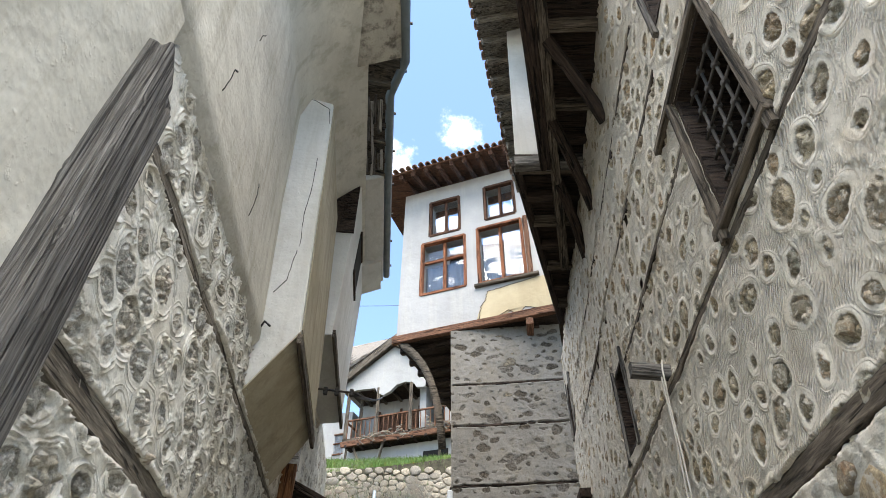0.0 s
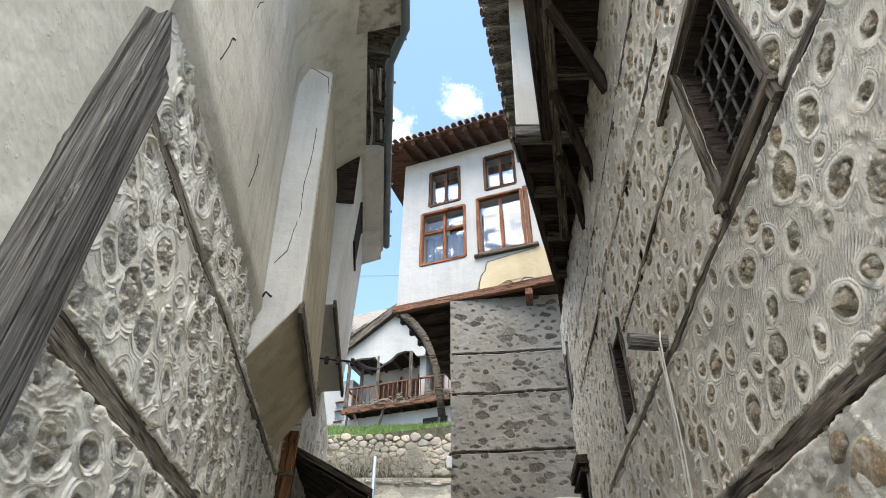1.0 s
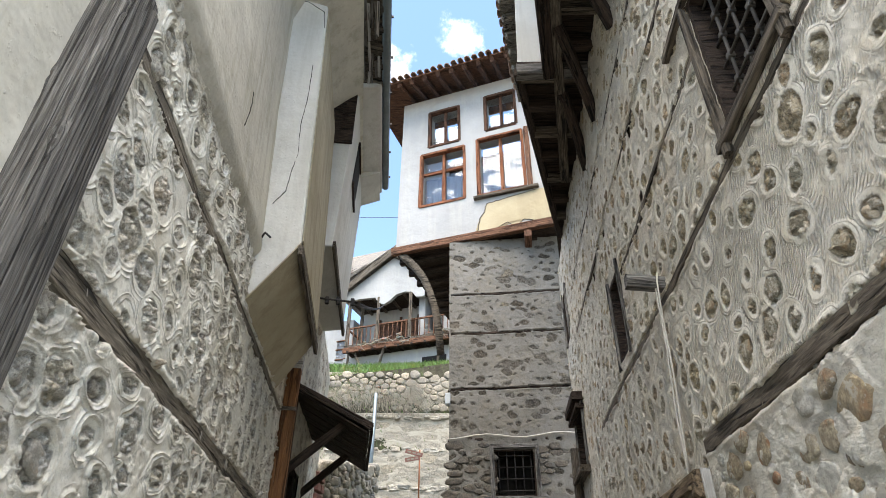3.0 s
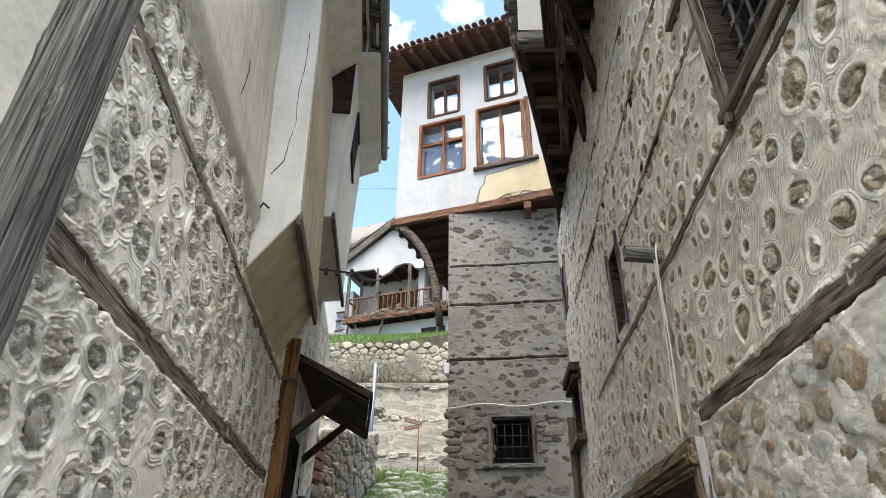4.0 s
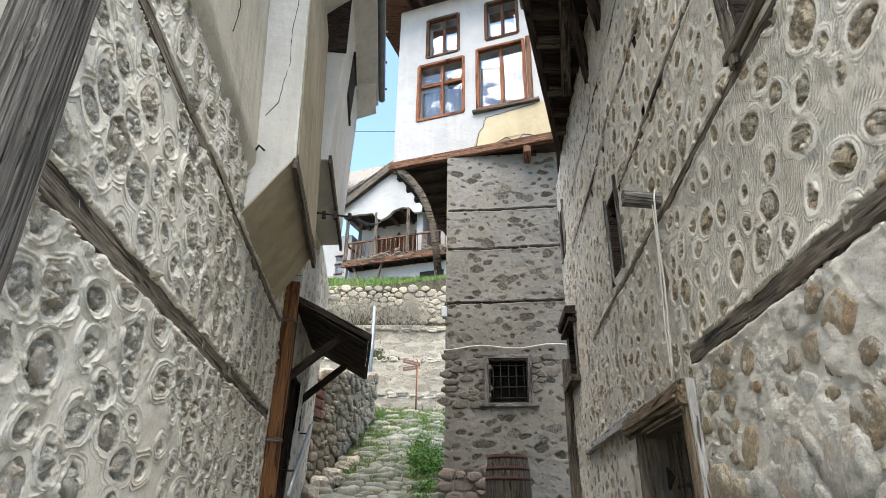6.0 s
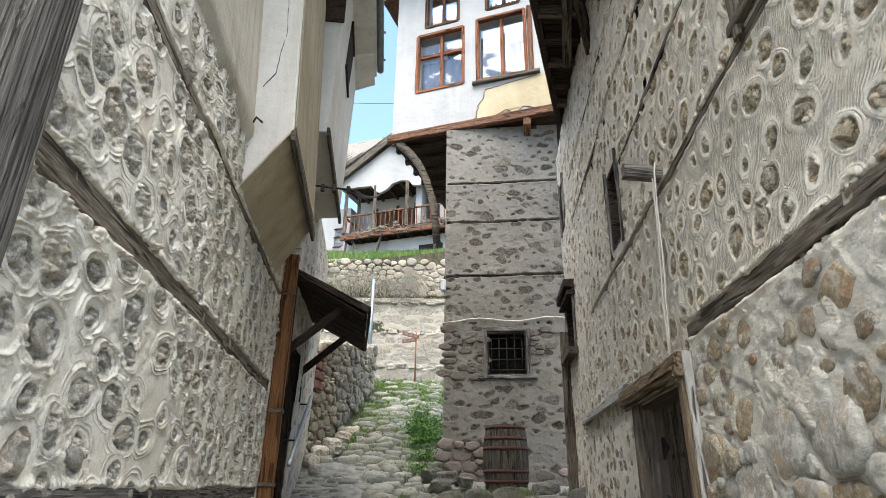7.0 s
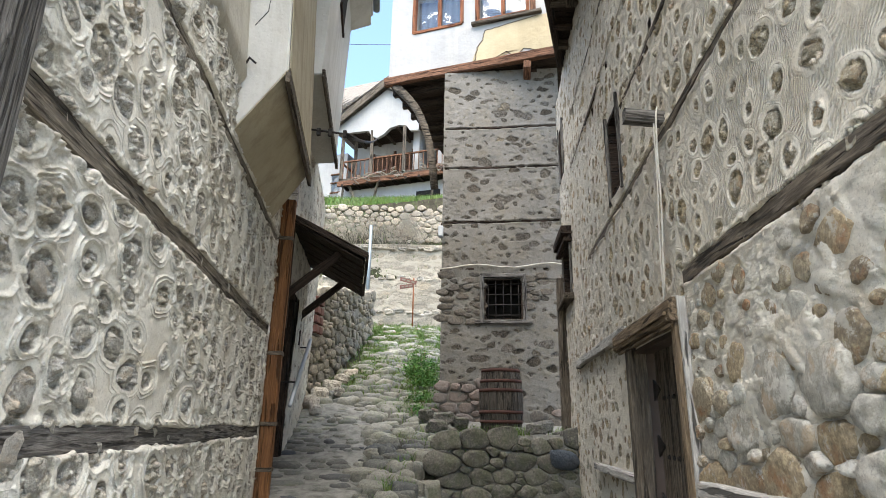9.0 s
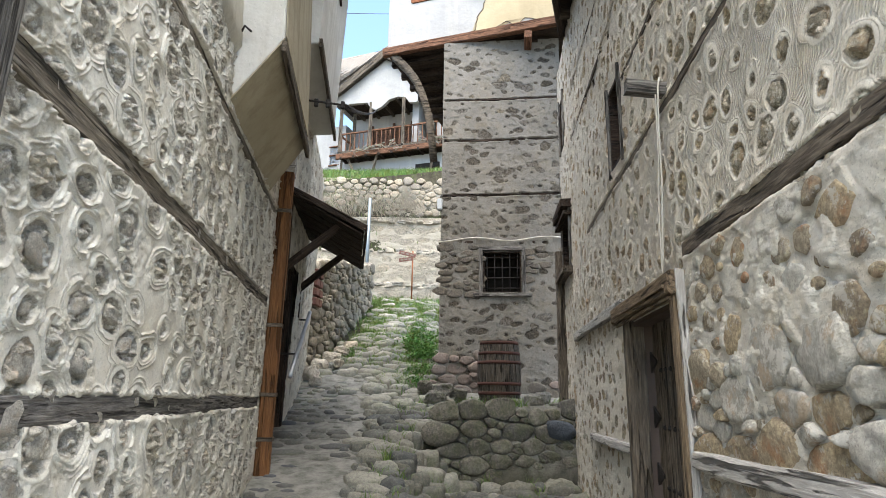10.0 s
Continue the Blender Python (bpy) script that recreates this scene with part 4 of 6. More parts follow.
# side of the tower towards the lane
TOWER_SIDE = Plane(tuple(TOWER(1.88, 0, 0))[:2], tuple(-TOWER.n)[:2], tuple(TOWER.u)[:2])
tower_side = relief_wall("wall_side", TOWER_SIDE, 0.07, 2.4, 1.0, 7.35, 0.03, 41, M_TOWER, lambda s, z: 0.22, tower_size, depth=0.012, thick=0.4)
tagged(tower_side, "grey plastered side of the rubble tower", "wall", kind="structure")
for z in (6.29, 5.58, 4.66, 3.9):
    timber("beam", TOWER(-0.02, -0.045, z), TOWER(1.9, -0.045, z + 0.01), 0.07, 0.04, M_DARKWOOD, wall_tower, rough=0.012, seed=int(z * 10))

# lacing timbers of the west wall
for z, h, a, b in WEST_BEAMS:
    timber("beam", WEST(a, -0.040, z), WEST(b, -0.040, z), 0.07, h * 1.1, M_LACE if z > 2 else M_GREYWOOD, wall_west, rough=0.02, seed=int(z * 10))
# lacing timbers of the east wall
for z0, z1, h, a, b, m in ((2.35, 2.35, 0.09, 0.8, 3.0, M_OLDWOOD), (3.24, 3.22, 0.055, 0.8, 5.8, M_OLDWOOD), (3.92, 3.92, 0.045, 1.95, 4.05, M_OLDWOOD), (4.60, 4.60, 0.045, 1.95, 6.6, M_OLDWOOD), (5.20, 5.20, 0.04, 2.0, 6.6, M_OLDWOOD), (2.27, 2.27, 0.08, 4.3, 6.6, M_PALEWOOD), (1.38, 1.33, 0.08, 0.8, 2.98, M_PALEWOOD), (1.28, 1.28, 0.06, 4.2, 5.8, M_PALEWOOD)):
    out = 0.012 if m == M_PALEWOOD else -0.040
    timber("beam", EAST(a, out, z0), EAST(b, out, z1), 0.085, h, m, wall_east, rough=0.016, seed=int(z0 * 10))

# ---- the western house ----
west = thing("plastered_house", WEST(3, -0.6, 3.7), "old lime plastered house with projecting bays over the lane", "house")


COVE_Z = [3.64, 3.72, 5.0, 6.2, 6.5, 6.75, 6.95, 7.1]
COVE_O = [-0.05, 0.03, -0.05, -0.10, -0.02, 0.12, 0.30, 0.46]
rows = []
for z in np.concatenate([np.linspace(3.64, 6.2, 24), np.linspace(6.25, 7.1, 14)]):
    rows.append([tuple(WEST(s, float(np.interp(z, COVE_Z, COVE_O)) + 0.014 * float(value_noise(np.array(s), np.array(z), 0.9, 71)), z)) for s in np.linspace(0.3, 7.25, 80)])
link("wall", grid_mesh("wall", np.array(rows)), M_GREYWHITE, west, "grey-white smooth plaster curving out to the eaves")
part("core", pbox(WEST, 0.3, 7.25, -0.6, -0.16, 3.72, 7.1), M_CORE, west)
# plain lower wall beside the post
rows = []
for z in np.linspace(-0.6, 3.72, 40):
    rows.append([tuple(WEST(s, 0.03 + 0.014 * float(value_noise(np.array(s), np.array(z), 0.9, 71)) + 0.006 * float(value_noise(np.array(s), np.array(z), 3.0, 72)), z)) for s in np.linspace(0.3, 1.2, 16)])
link("lower_wall", grid_mesh("lower_wall", np.array(rows)), M_GREYWHITE, west, "smooth plaster")
part("core", pbox(WEST, 0.3, 1.19, -0.6, 0.0, -0.6, 3.72), M_CORE, west)
# heavy corner post, cut slantwise at its head
def hewn_post(name, profile, z0, z1, material, parent, label):
    """A split post of a given plan (along the wall, out of it), its faces weathered into long grooves with cracks and knots."""
    plan = []
    for (a, b), (c, d) in zip(profile, profile[1:]):
        n = max(1, int(math.hypot(c - a, d - b) / 0.0038))
        plan += [(a + (c - a) * k / n, b + (d - b) * k / n) for k in range(n)]
    plan = np.array(plan + [profile[-1]])
    run = np.concatenate([[0], np.cumsum(np.hypot(*np.diff(plan, axis=0).T))])
    side = np.gradient(plan, axis=0)
    side = np.stack([-side[:, 1], side[:, 0]], -1) / np.hypot(*side.T)[:, None]
    zs = np.linspace(z0, z1, int((z1 - z0) / 0.012))
    U, Z = np.meshgrid(run, zs)
    knots = ((0.055, 2.74), (0.16, 3.05), (0.22, 2.35), (0.07, 2.2), (0.14, 2.55), (0.20, 1.9))
    bend = U + 0.010 * value_noise(U, Z, 1.1, 81, 2)
    for ku, kz in knots:
        near_k = np.exp(-((U - ku) / 0.028) ** 2 - ((Z - kz) / 0.06) ** 2)
        bend = bend + 0.020 * near_k * np.sign(U - ku + 1e-6)
    grain = value_noise(bend * 90, Z * 4.5, 1.0, 82, 2) + 0.6 * value_noise(bend * 210, Z * 9.0, 1.0, 83, 1)
    H = 0.0022 * grain + 0.004 * value_noise(U * 12, Z * 1.2, 1.0, 84, 2)
    for k, (cu, a, b, deep) in enumerate(((0.115, 1.0, 3.30, 0.016), (0.175, 1.9, 3.36, 0.013), (0.04, 2.3, 3.2, 0.009), (0.150, 2.5, 3.1, 0.007), (0.235, 0.5, 3.38, 0.020), (0.085, 0.4, 2.6, 0.010))):
        line_at = cu + 0.006 * value_noise(0 * U, Z, 3.0, 90 + k, 3)
        H -= deep * np.clip(1 - np.abs(U - line_at) / 0.0045, 0, 1) * np.clip((Z - a) / 0.15, 0, 1) * np.clip((b - Z) / 0.15, 0, 1)
    for ku, kz in knots:
        H += 0.010 * np.exp(-((U - ku) / 0.016) ** 2 - ((Z - kz) / 0.03) ** 2) - 0.012 * np.exp(-((U - ku) / 0.006) ** 2 - ((Z - kz) / 0.012) ** 2)
    top = z1 - 0.05 - 0.10 * np.clip((U - 0.16) / 0.12, 0, 1) + 0.03 * value_noise(U * 25, 0 * U, 1.0, 95, 2)
    Zt = np.minimum(Z, top)
    s, o = plan[None, :, 0] + H * side[None, :, 0], plan[None, :, 1] + H * side[None, :, 1]
    pts = np.array(WEST.origin) + s[..., None] * np.array(WEST.u) + o[..., None] * np.array(WEST.n) + Zt[..., None] * np.array((0, 0, 1.0))
    base = Matrix.Translation(WEST(1.15, 0.05, 0.0)) @ Matrix.Rotation(-math.pi / 2, 4, "Y")
    inv = np.array(base.inverted())
    local = pts @ inv[:3, :3].T + inv[:3, 3]
    post_ob = link(name, grid_mesh(name, local), material, parent, label, base)
    heart = bmesh.new()
    hexa(heart, [base.inverted() @ WEST(a, b, c) for c in (z0, z1 - 0.13) for a, b in ((1.10, -0.03), (1.30, -0.03), (1.30, 0.085), (1.10, 0.095))])
    part("heartwood", heart, material, post_ob, at=base)
    return post_ob


post = hewn_post("corner_post", [(1.31, -0.03), (1.308, 0.085), (1.30, 0.095), (1.27, 0.098), (1.262, 0.085), (1.255, 0.092), (1.218, 0.094), (1.208, 0.112), (1.102, 0.118), (1.093, 0.108), (1.09, -0.03)][::-1], 0.0, 3.43, M_POST, west, "heavy cracked grey timber post")
# the boxed bay
b = [WEST(3.5, -0.02, 3.36), WEST(5.08, -0.02, 3.3), WEST(5.02, 0.30, 3.78), WEST(3.44, 0.30, 3.8)]
t = [WEST(3.46, -0.2, 6.55), WEST(5.08, -0.2, 6.45), WEST(5.02, 0.19, 6.4), WEST(3.44, 0.19, 6.42)]
bay = part("bay", solid(b + t, 0.012), M_WHITE, west, "white limewashed bay with a long crack")
part("soffit", solid([p + Vector((0, 0, -0.006)) for p in b] + [p + Vector((0, 0, 0.01)) for p in b]), M_COVE, bay, "sloping underside of yellowed plaster")
timber("edge_board", WEST(3.42, 0.305, 3.74), WEST(5.1, 0.305, 3.72), 0.03, 0.08, M_OLDWOOD, bay, seed=9)
part("bay_side", solid([WEST(3.47, 0.303, 3.84), WEST(5.0, 0.303, 3.84), WEST(5.0, 0.309, 3.84), WEST(3.47, 0.309, 3.84), WEST(3.47, 0.193, 6.38), WEST(5.0, 0.193, 6.38), WEST(5.0, 0.199, 6.38), WEST(3.47, 0.199, 6.38)]), M_COVE, bay, "bare yellowed plaster side")


def crack(points, f, parent):
    """A thin dark split in a plaster face."""
    rnd = random.Random(len(points))
    out = []
    for (p, q) in zip(points, points[1:]):
        for k in range(6):
            t = k / 6
            out.append(f(*[a + (b - a) * t + (rnd.uniform(-1, 1) * 0.008 if i == 0 else 0) for i, (a, b) in enumerate(zip(p, q))]))
    tube("crack", out, 0.004, M_DARK, parent, sides=4, radii=[0.002 + 0.002 * rnd.random() for _ in out])


def bay_front(u, z):
    """On the bay's face towards the camera: u from the wall (0) to the lane (1)."""
    k = (z - 3.4) / 3.1
    a, b = WEST(3.5 - 0.04 * k, -0.02 - 0.18 * k, z), WEST(3.44, 0.30 - 0.11 * k, z)
    return a + (b - a) * u - WEST.u * 0.004


crack([(0.82, 5.6), (0.80, 5.2), (0.72, 4.9), (0.74, 4.6), (0.66, 4.45), (0.58, 4.25), (0.3, 4.12)], bay_front, bay)
crack([(0.98, 6.1), (0.92, 6.32), (0.55, 6.45), (0.1, 6.5)], bay_front, bay)
def wall_front(s, z):
    return WEST(s, float(np.interp(z, COVE_Z, COVE_O)) + 0.014 * float(value_noise(np.array(s), np.array(z), 0.9, 71)) + 0.001, z)


crack([(1.7, 4.0), (1.78, 4.3), (1.82, 4.36)], wall_front, west)
crack([(2.6, 4.05), (2.68, 4.3), (2.66, 4.42)], wall_front, west)
crack([(1.15, 4.2), (1.18, 4.6), (1.3, 5.0), (1.28, 5.3)], wall_front, west)
crack([(2.0, 5.0), (2.1, 5.25)], wall_front, west)
tube("cable_stub", [bay_front(0.22, 3.84) - WEST.u * 0.02, bay_front(0.30, 3.86) - WEST.u * 0.05, bay_front(0.42, 3.83) - WEST.u * 0.03], 0.008, M_IRON, bay)
# the second bay, farther up the lane, leaning outwards
b = [WEST(5.1, -0.05, 4.82), WEST(7.25, -0.05, 4.86), WEST(7.22, 0.37, 4.90), WEST(5.1, 0.33, 4.86)]
t = [WEST(5.1, -0.2, 7.12), WEST(7.25, -0.2, 7.12), WEST(7.22, 0.45, 7.12), WEST(5.1, 0.42, 7.12)]
bay = part("bay", solid(b + t, 0.01), M_WHITE, west, "white limewashed upper bay")
timber("edge_board", WEST(5.05, 0.35, 4.84), WEST(7.27, 0.385, 4.88), 0.03, 0.09, M_OLDWOOD, bay, seed=12)
# added dark panel in place of the overhang's shaded underside
part("end_board", pbox(WEST, 5.07, 5.095, 0.12, 0.40, 6.25, 7.05), M_DARKWOOD, bay, "dark panel put in for the shaded gap under the overhang")
wdw = part("window", solid([WEST(5.75, 0.395, 6.2), WEST(6.3, 0.405, 6.2), WEST(6.3, 0.412, 6.2), WEST(5.75, 0.402, 6.2), WEST(5.75, 0.425, 6.85), WEST(6.3, 0.435, 6.85), WEST(6.3, 0.442, 6.85), WEST(5.75, 0.432, 6.85)]), M_DARK, bay, "small dark window")
for z, o in ((6.2, 0.40), (6.85, 0.43)):
    timber("frame", WEST(5.73, o + 0.01, z), WEST(6.32, o + 0.015, z), 0.03, 0.05, M_DARKWOOD, wdw)
part("end_cove", solid([WEST(6.6, 0.40, 6.98), WEST(7.26, 0.42, 6.98), WEST(7.26, 0.72, 7.12), WEST(6.6, 0.70, 7.12), WEST(6.6, 0.40, 7.14), WEST(7.26, 0.42, 7.14), WEST(7.26, 0.72, 7.16), WEST(6.6, 0.70, 7.16)]), M_WHITE, west, "white plaster under the end of the eaves")
part("pale_board", pbox(WEST, 5.72, 5.84, 0.02, 0.12, 3.75, 4.85), M_PALEWOOD, west, "whitewashed upright board")
# eaves: rafters, boards, gutter
EDGE = [(-0.39, 2.2), (-0.39, 2.69), (-0.42, 3.36), (-0.61, 3.78), (-0.87, 7.0)]


def eave_x(y):
    return float(np.interp(y, [p[1] for p in EDGE], [p[0] for p in EDGE]))


for i in range(7):
    y = 3.4 + i * 0.26
    timber("rafter", (eave_x(y) - 0.03, y, 7.22), (eave_x(y) - 0.9, y, 7.5), 0.07, 0.09, M_OLDWOOD, west, seed=i)
for (x0, y0), (x1, y1) in zip(EDGE, EDGE[1:]):
    bm = bmesh.new()
    hexa(bm, [(x0 - 0.04, y0, 7.25), (x1 - 0.04, y1, 7.25), (x1 - 2.4, y1, 7.98), (x0 - 2.4, y0, 7.98), (x0 - 0.04, y0, 7.33), (x1 - 0.04, y1, 7.33), (x1 - 2.4, y1, 8.06), (x0 - 2.4, y0, 8.06)])
    part("roof", bm, M_OLDWOOD, west, "grey boarded eaves under old tiles")
part("plaster_cove", solid([(-0.9, 2.2, 7.0), (-0.44, 2.2, 7.2), (-0.44, 3.3, 7.2), (-0.9, 3.3, 7.0), (-0.95, 2.2, 7.24), (-0.44, 2.2, 7.24), (-0.44, 3.3, 7.24), (-0.95, 3.3, 7.24)]), M_CEMENT, west, "stained grey cement under the eaves")
part("plaster_soffit", solid([(eave_x(4.95) - 0.05, 4.95, 7.15), (eave_x(7.05) - 0.05, 7.05, 7.15), (eave_x(7.05) - 0.75, 7.05, 7.05), (eave_x(4.95) - 0.75, 4.95, 7.05), (eave_x(4.95) - 0.05, 4.95, 7.21), (eave_x(7.05) - 0.05, 7.05, 7.21), (eave_x(7.05) - 0.75, 7.05, 7.21), (eave_x(4.95) - 0.75, 4.95, 7.21)], 0.01), M_WHITE, west, "white plaster under the eaves")
rnd = random.Random(44)
for i in range(9):
    x, y = 0.09 + 0.036 * i, 3.75 + 0.12 * rnd.random()
    while y < 4.8:
        y1 = min(4.93, y + rnd.uniform(0.25, 0.6))
        if rnd.random() > 0.18:
            timber("lath", (eave_x(y) - x, y, 7.17 + rnd.uniform(-0.02, 0.02)), (eave_x(y1) - x + rnd.uniform(-0.015, 0.015), y1 - 0.015, 7.17 + rnd.uniform(-0.02, 0.02)), 0.030, 0.012, M_GREYWOOD if i % 3 else M_PALEWOOD, west, rough=0.004, seed=i)
        y = y1
gut = tube("gutter", [(x, y, 7.22) for x, y in EDGE] , 0.05, M_ZINC, west, "grey metal gutter")
for i in range(9):
    y = 2.4 + i * 0.55
    part("bracket", block(eave_x(y) - 0.08, eave_x(y) + 0.07, y, y + 0.02, 7.255, 7.28), M_IRON, gut)

# ---- the eastern house ----
east = thing("jettied_house", EAST(3, -0.3, 6.1), "old house with a dark timber jetty over the lane", "house")
near_edge = [(0.56, 1.9), (0.63, 2.15), (0.80, 2.91), (1.02, 3.84)]
far_edge = [(0.71, 3.84), (0.97, 4.7), (1.27, 5.6), (1.60, 6.6)]


def floor_slab(name, edge_pts, z0, z1, material, parent, label=""):
    bm = bmesh.new()
    for (x0, y0), (x1, y1) in zip(edge_pts, edge_pts[1:]):
        w0, w1 = 3.2, 3.2
        hexa(bm, [(x0, y0, z0), (x1, y1, z0), (w1, y1, z0), (w0, y0, z0), (x0, y0, z1), (x1, y1, z1), (w1, y1, z1), (w0, y0, z1)])
    return part(name, bm, material, parent, label)


floor_slab("soffit", near_edge, 6.2, 6.28, M_DARKWOOD, east, "dark boarded jetty underside")
floor_slab("soffit", far_edge, 6.2, 6.28, M_DARKWOOD, east, "dark boarded jetty underside")
timber("edge_beam", (*near_edge[0], 6.12), (*near_edge[-1], 6.12), 0.13, 0.16, M_DARKWOOD, east, seed=3)
timber("edge_beam", (near_edge[0][0] + 0.12, 1.9, 6.1), (1.45, 5.4, 6.1), 0.1, 0.12, M_OLDWOOD, east, seed=4)
timber("edge_beam", (*far_edge[0], 6.14), (*far_edge[-1], 6.14), 0.08, 0.1, M_DARKWOOD, east, seed=5)
timber("sill_beam", (0.70, 3.84, 6.12), (1.5, 3.78, 6.12), 0.12, 0.13, M_GREYWOOD, east, seed=6)
for i in range(12):
    y = 2.0 + i * 0.38
    x = float(np.interp(y, [1.9, 3.83, 3.84, 6.6], [0.56, 1.02, 0.71, 1.6]))
    timber("joist", (x + 0.02, y, 6.13), (2.0, y - 0.05, 6.13), 0.09, 0.11, M_OLDWOOD if i % 2 else M_DARKWOOD, east, seed=20 + i)
for (x, y), s in (((0.73, 2.43), 3.0), ((0.90, 3.21), 4.0), ((1.1, 4.0), 4.7)):
    timber("strut", EAST(s, -0.02, 5.55), (x + 0.05, y, 6.12), 0.09, 0.11, M_DARKWOOD, east, seed=int(s * 10), bow=0.05)
# upper walls
part("bay_wall", solid([(0.72, 3.86, 6.29), (1.6, 3.8, 6.29), (3.0, 5.6, 6.29), (1.6, 6.6, 6.29), (0.80, 3.86, 8.86), (1.6, 3.8, 8.86), (3.0, 5.6, 8.86), (1.6, 6.6, 8.86)], 0.01), M_WHITE, east, "white limewashed bay")
part("upper_wall", solid([(0.6, 1.9, 6.28), (1.06, 3.83, 6.28), (3.2, 3.83, 6.28), (3.2, 1.9, 6.28), (0.6, 1.9, 8.86), (1.06, 3.83, 8.86), (3.2, 3.83, 8.86), (3.2, 1.9, 8.86)]), M_WHITE, east, "white limewashed upper wall")
RE = [(0.05, 2.4), (0.30, 3.35), (0.54, 4.19), (0.86, 5.34), (1.2, 6.6)]
for (x0, y0), (x1, y1) in zip(RE, RE[1:]):
    bm = bmesh.new()
    hexa(bm, [(x0, y0, 8.66), (x1, y1, 8.66), (x1 + 2.4, y1, 9.5), (x0 + 2.4, y0, 9.5), (x0, y0, 8.72), (x1, y1, 8.72), (x1 + 2.4, y1, 9.56), (x0 + 2.4, y0, 9.56)])
    part("roof", bm, M_LACE, east, "boarded roof with clay tiles on it")
for i in range(14):
    y = 2.5 + i * 0.28
    x = float(np.interp(y, [p[1] for p in RE], [p[0] for p in RE]))
    timber("rafter", (x + 0.02, y, 8.60), (x + 1.1, y, 8.98), 0.08, 0.09, M_LACE, east, seed=50 + i)
for i in range(28):
    y = 2.45 + i * 0.145
    x = float(np.interp(y, [p[1] for p in RE], [p[0] for p in RE]))
    tile((x - 0.012 - 0.02 * abs(math.sin(37 * y)), y, 8.75), (x + 0.35, y, 8.88), 0.068, M_TILE, east)

# ---- the white house on the tower ----
house = thing("white_house", HOUSE(1.3, -0.5, 7.5), "white limewashed house with brown windows, jettied over a stone tower", "house")
WINS = {"upper_a": (1.54, 2.19, 9.84, 10.81), "upper_b": (0.36, 0.98, 9.92, 10.86), "lower_a": (1.44, 2.35, 8.36, 9.66), "lower_b": (0.28, 1.17, 8.33, 9.72)}
S0, S1, Z0, Z1 = -1.6, 2.80, 7.48, 11.25
bm = bmesh.new()
ss = sorted({S0, S1, *[q for w in WINS.values() for q in w[:2]]})
zs = sorted({Z0, Z1, *[q for w in WINS.values() for q in w[2:]]})
for a, b in zip(ss, ss[1:]):
    for c, d in zip(zs, zs[1:]):
        if not any(w[0] <= a and b <= w[1] and w[2] <= c and d <= w[3] for w in WINS.values()):
            hexa(bm, [HOUSE(a, -0.3, c), HOUSE(b, -0.3, c), HOUSE(b, 0, c), HOUSE(a, 0, c), HOUSE(a, -0.3, d), HOUSE(b, -0.3, d), HOUSE(b, 0, d), HOUSE(a, 0, d)])
part("wall", bm, M_HOUSE, house, "white limewash")
part("wall", pbox(HOUSE, 2.5, 2.80, -4.0, -0.3, 7.48, 11.25), M_HOUSE, house, "white limewash")
# black sheet in place of the unlit room
part("inside", pbox(HOUSE, S0, 2.5, -2.2, -2.1, 7.48, 11.2), M_DARK, house)
part("floor", pbox(HOUSE, S0, 2.8, -4.0, -0.01, 7.40, 7.475), M_DARKWOOD, house)
rnd = random.Random(17)
rim = []
for (p, q) in zip([(1.26, 7.51), (1.19, 7.58), (1.16, 7.8), (1.07, 7.92), (1.04, 8.1), (0.8, 8.13)], [(1.19, 7.58), (1.16, 7.8), (1.07, 7.92), (1.04, 8.1), (0.8, 8.13), (-0.05, 8.22)]):
    for k in range(5):
        t = k / 5
        rim.append((p[0] + (q[0] - p[0]) * t + rnd.uniform(-0.014, 0.014), p[1] + (q[1] - p[1]) * t + rnd.uniform(-0.012, 0.012)))
low = [(-0.14, 7.52)] + [(-0.14 + 1.4 * k / 14, 7.53 + (0.10 * max(0, math.sin(k * 1.7)) if k > 1 and k < 12 else 0)) for k in range(1, 14)]
bm = bmesh.new()
bm.faces.new([bm.verts.new(HOUSE(s, 0.006, z)) for s, z in [(-0.06, 8.2)] + low + rim])
bmesh.ops.triangulate(bm, faces=bm.faces[:])
bmesh.ops.recalc_face_normals(bm, faces=bm.faces[:])
r = bmesh.ops.extrude_face_region(bm, geom=bm.faces[:])
for v in [g for g in r["geom"] if isinstance(g, bmesh.types.BMVert)]:
    v.co -= HOUSE.n * 0.02
part("patch", bm, M_MUD, house, "bare yellow clay render where the limewash has fallen")
tube("crack", [HOUSE(s, 0.008, z) for s, z in rim], 0.007, M_OLDWOOD, house, sides=5)
tube("crack", [HOUSE(s, 0.008, z) for s, z in low], 0.006, M_OLDWOOD, house, sides=5)
timber("sill_beam", HOUSE(-0.6, 0.02, 7.43), HOUSE(2.86, 0.02, 7.43), 0.1, 0.16, M_REDWOOD, house, "red-brown sill beam", seed=2)


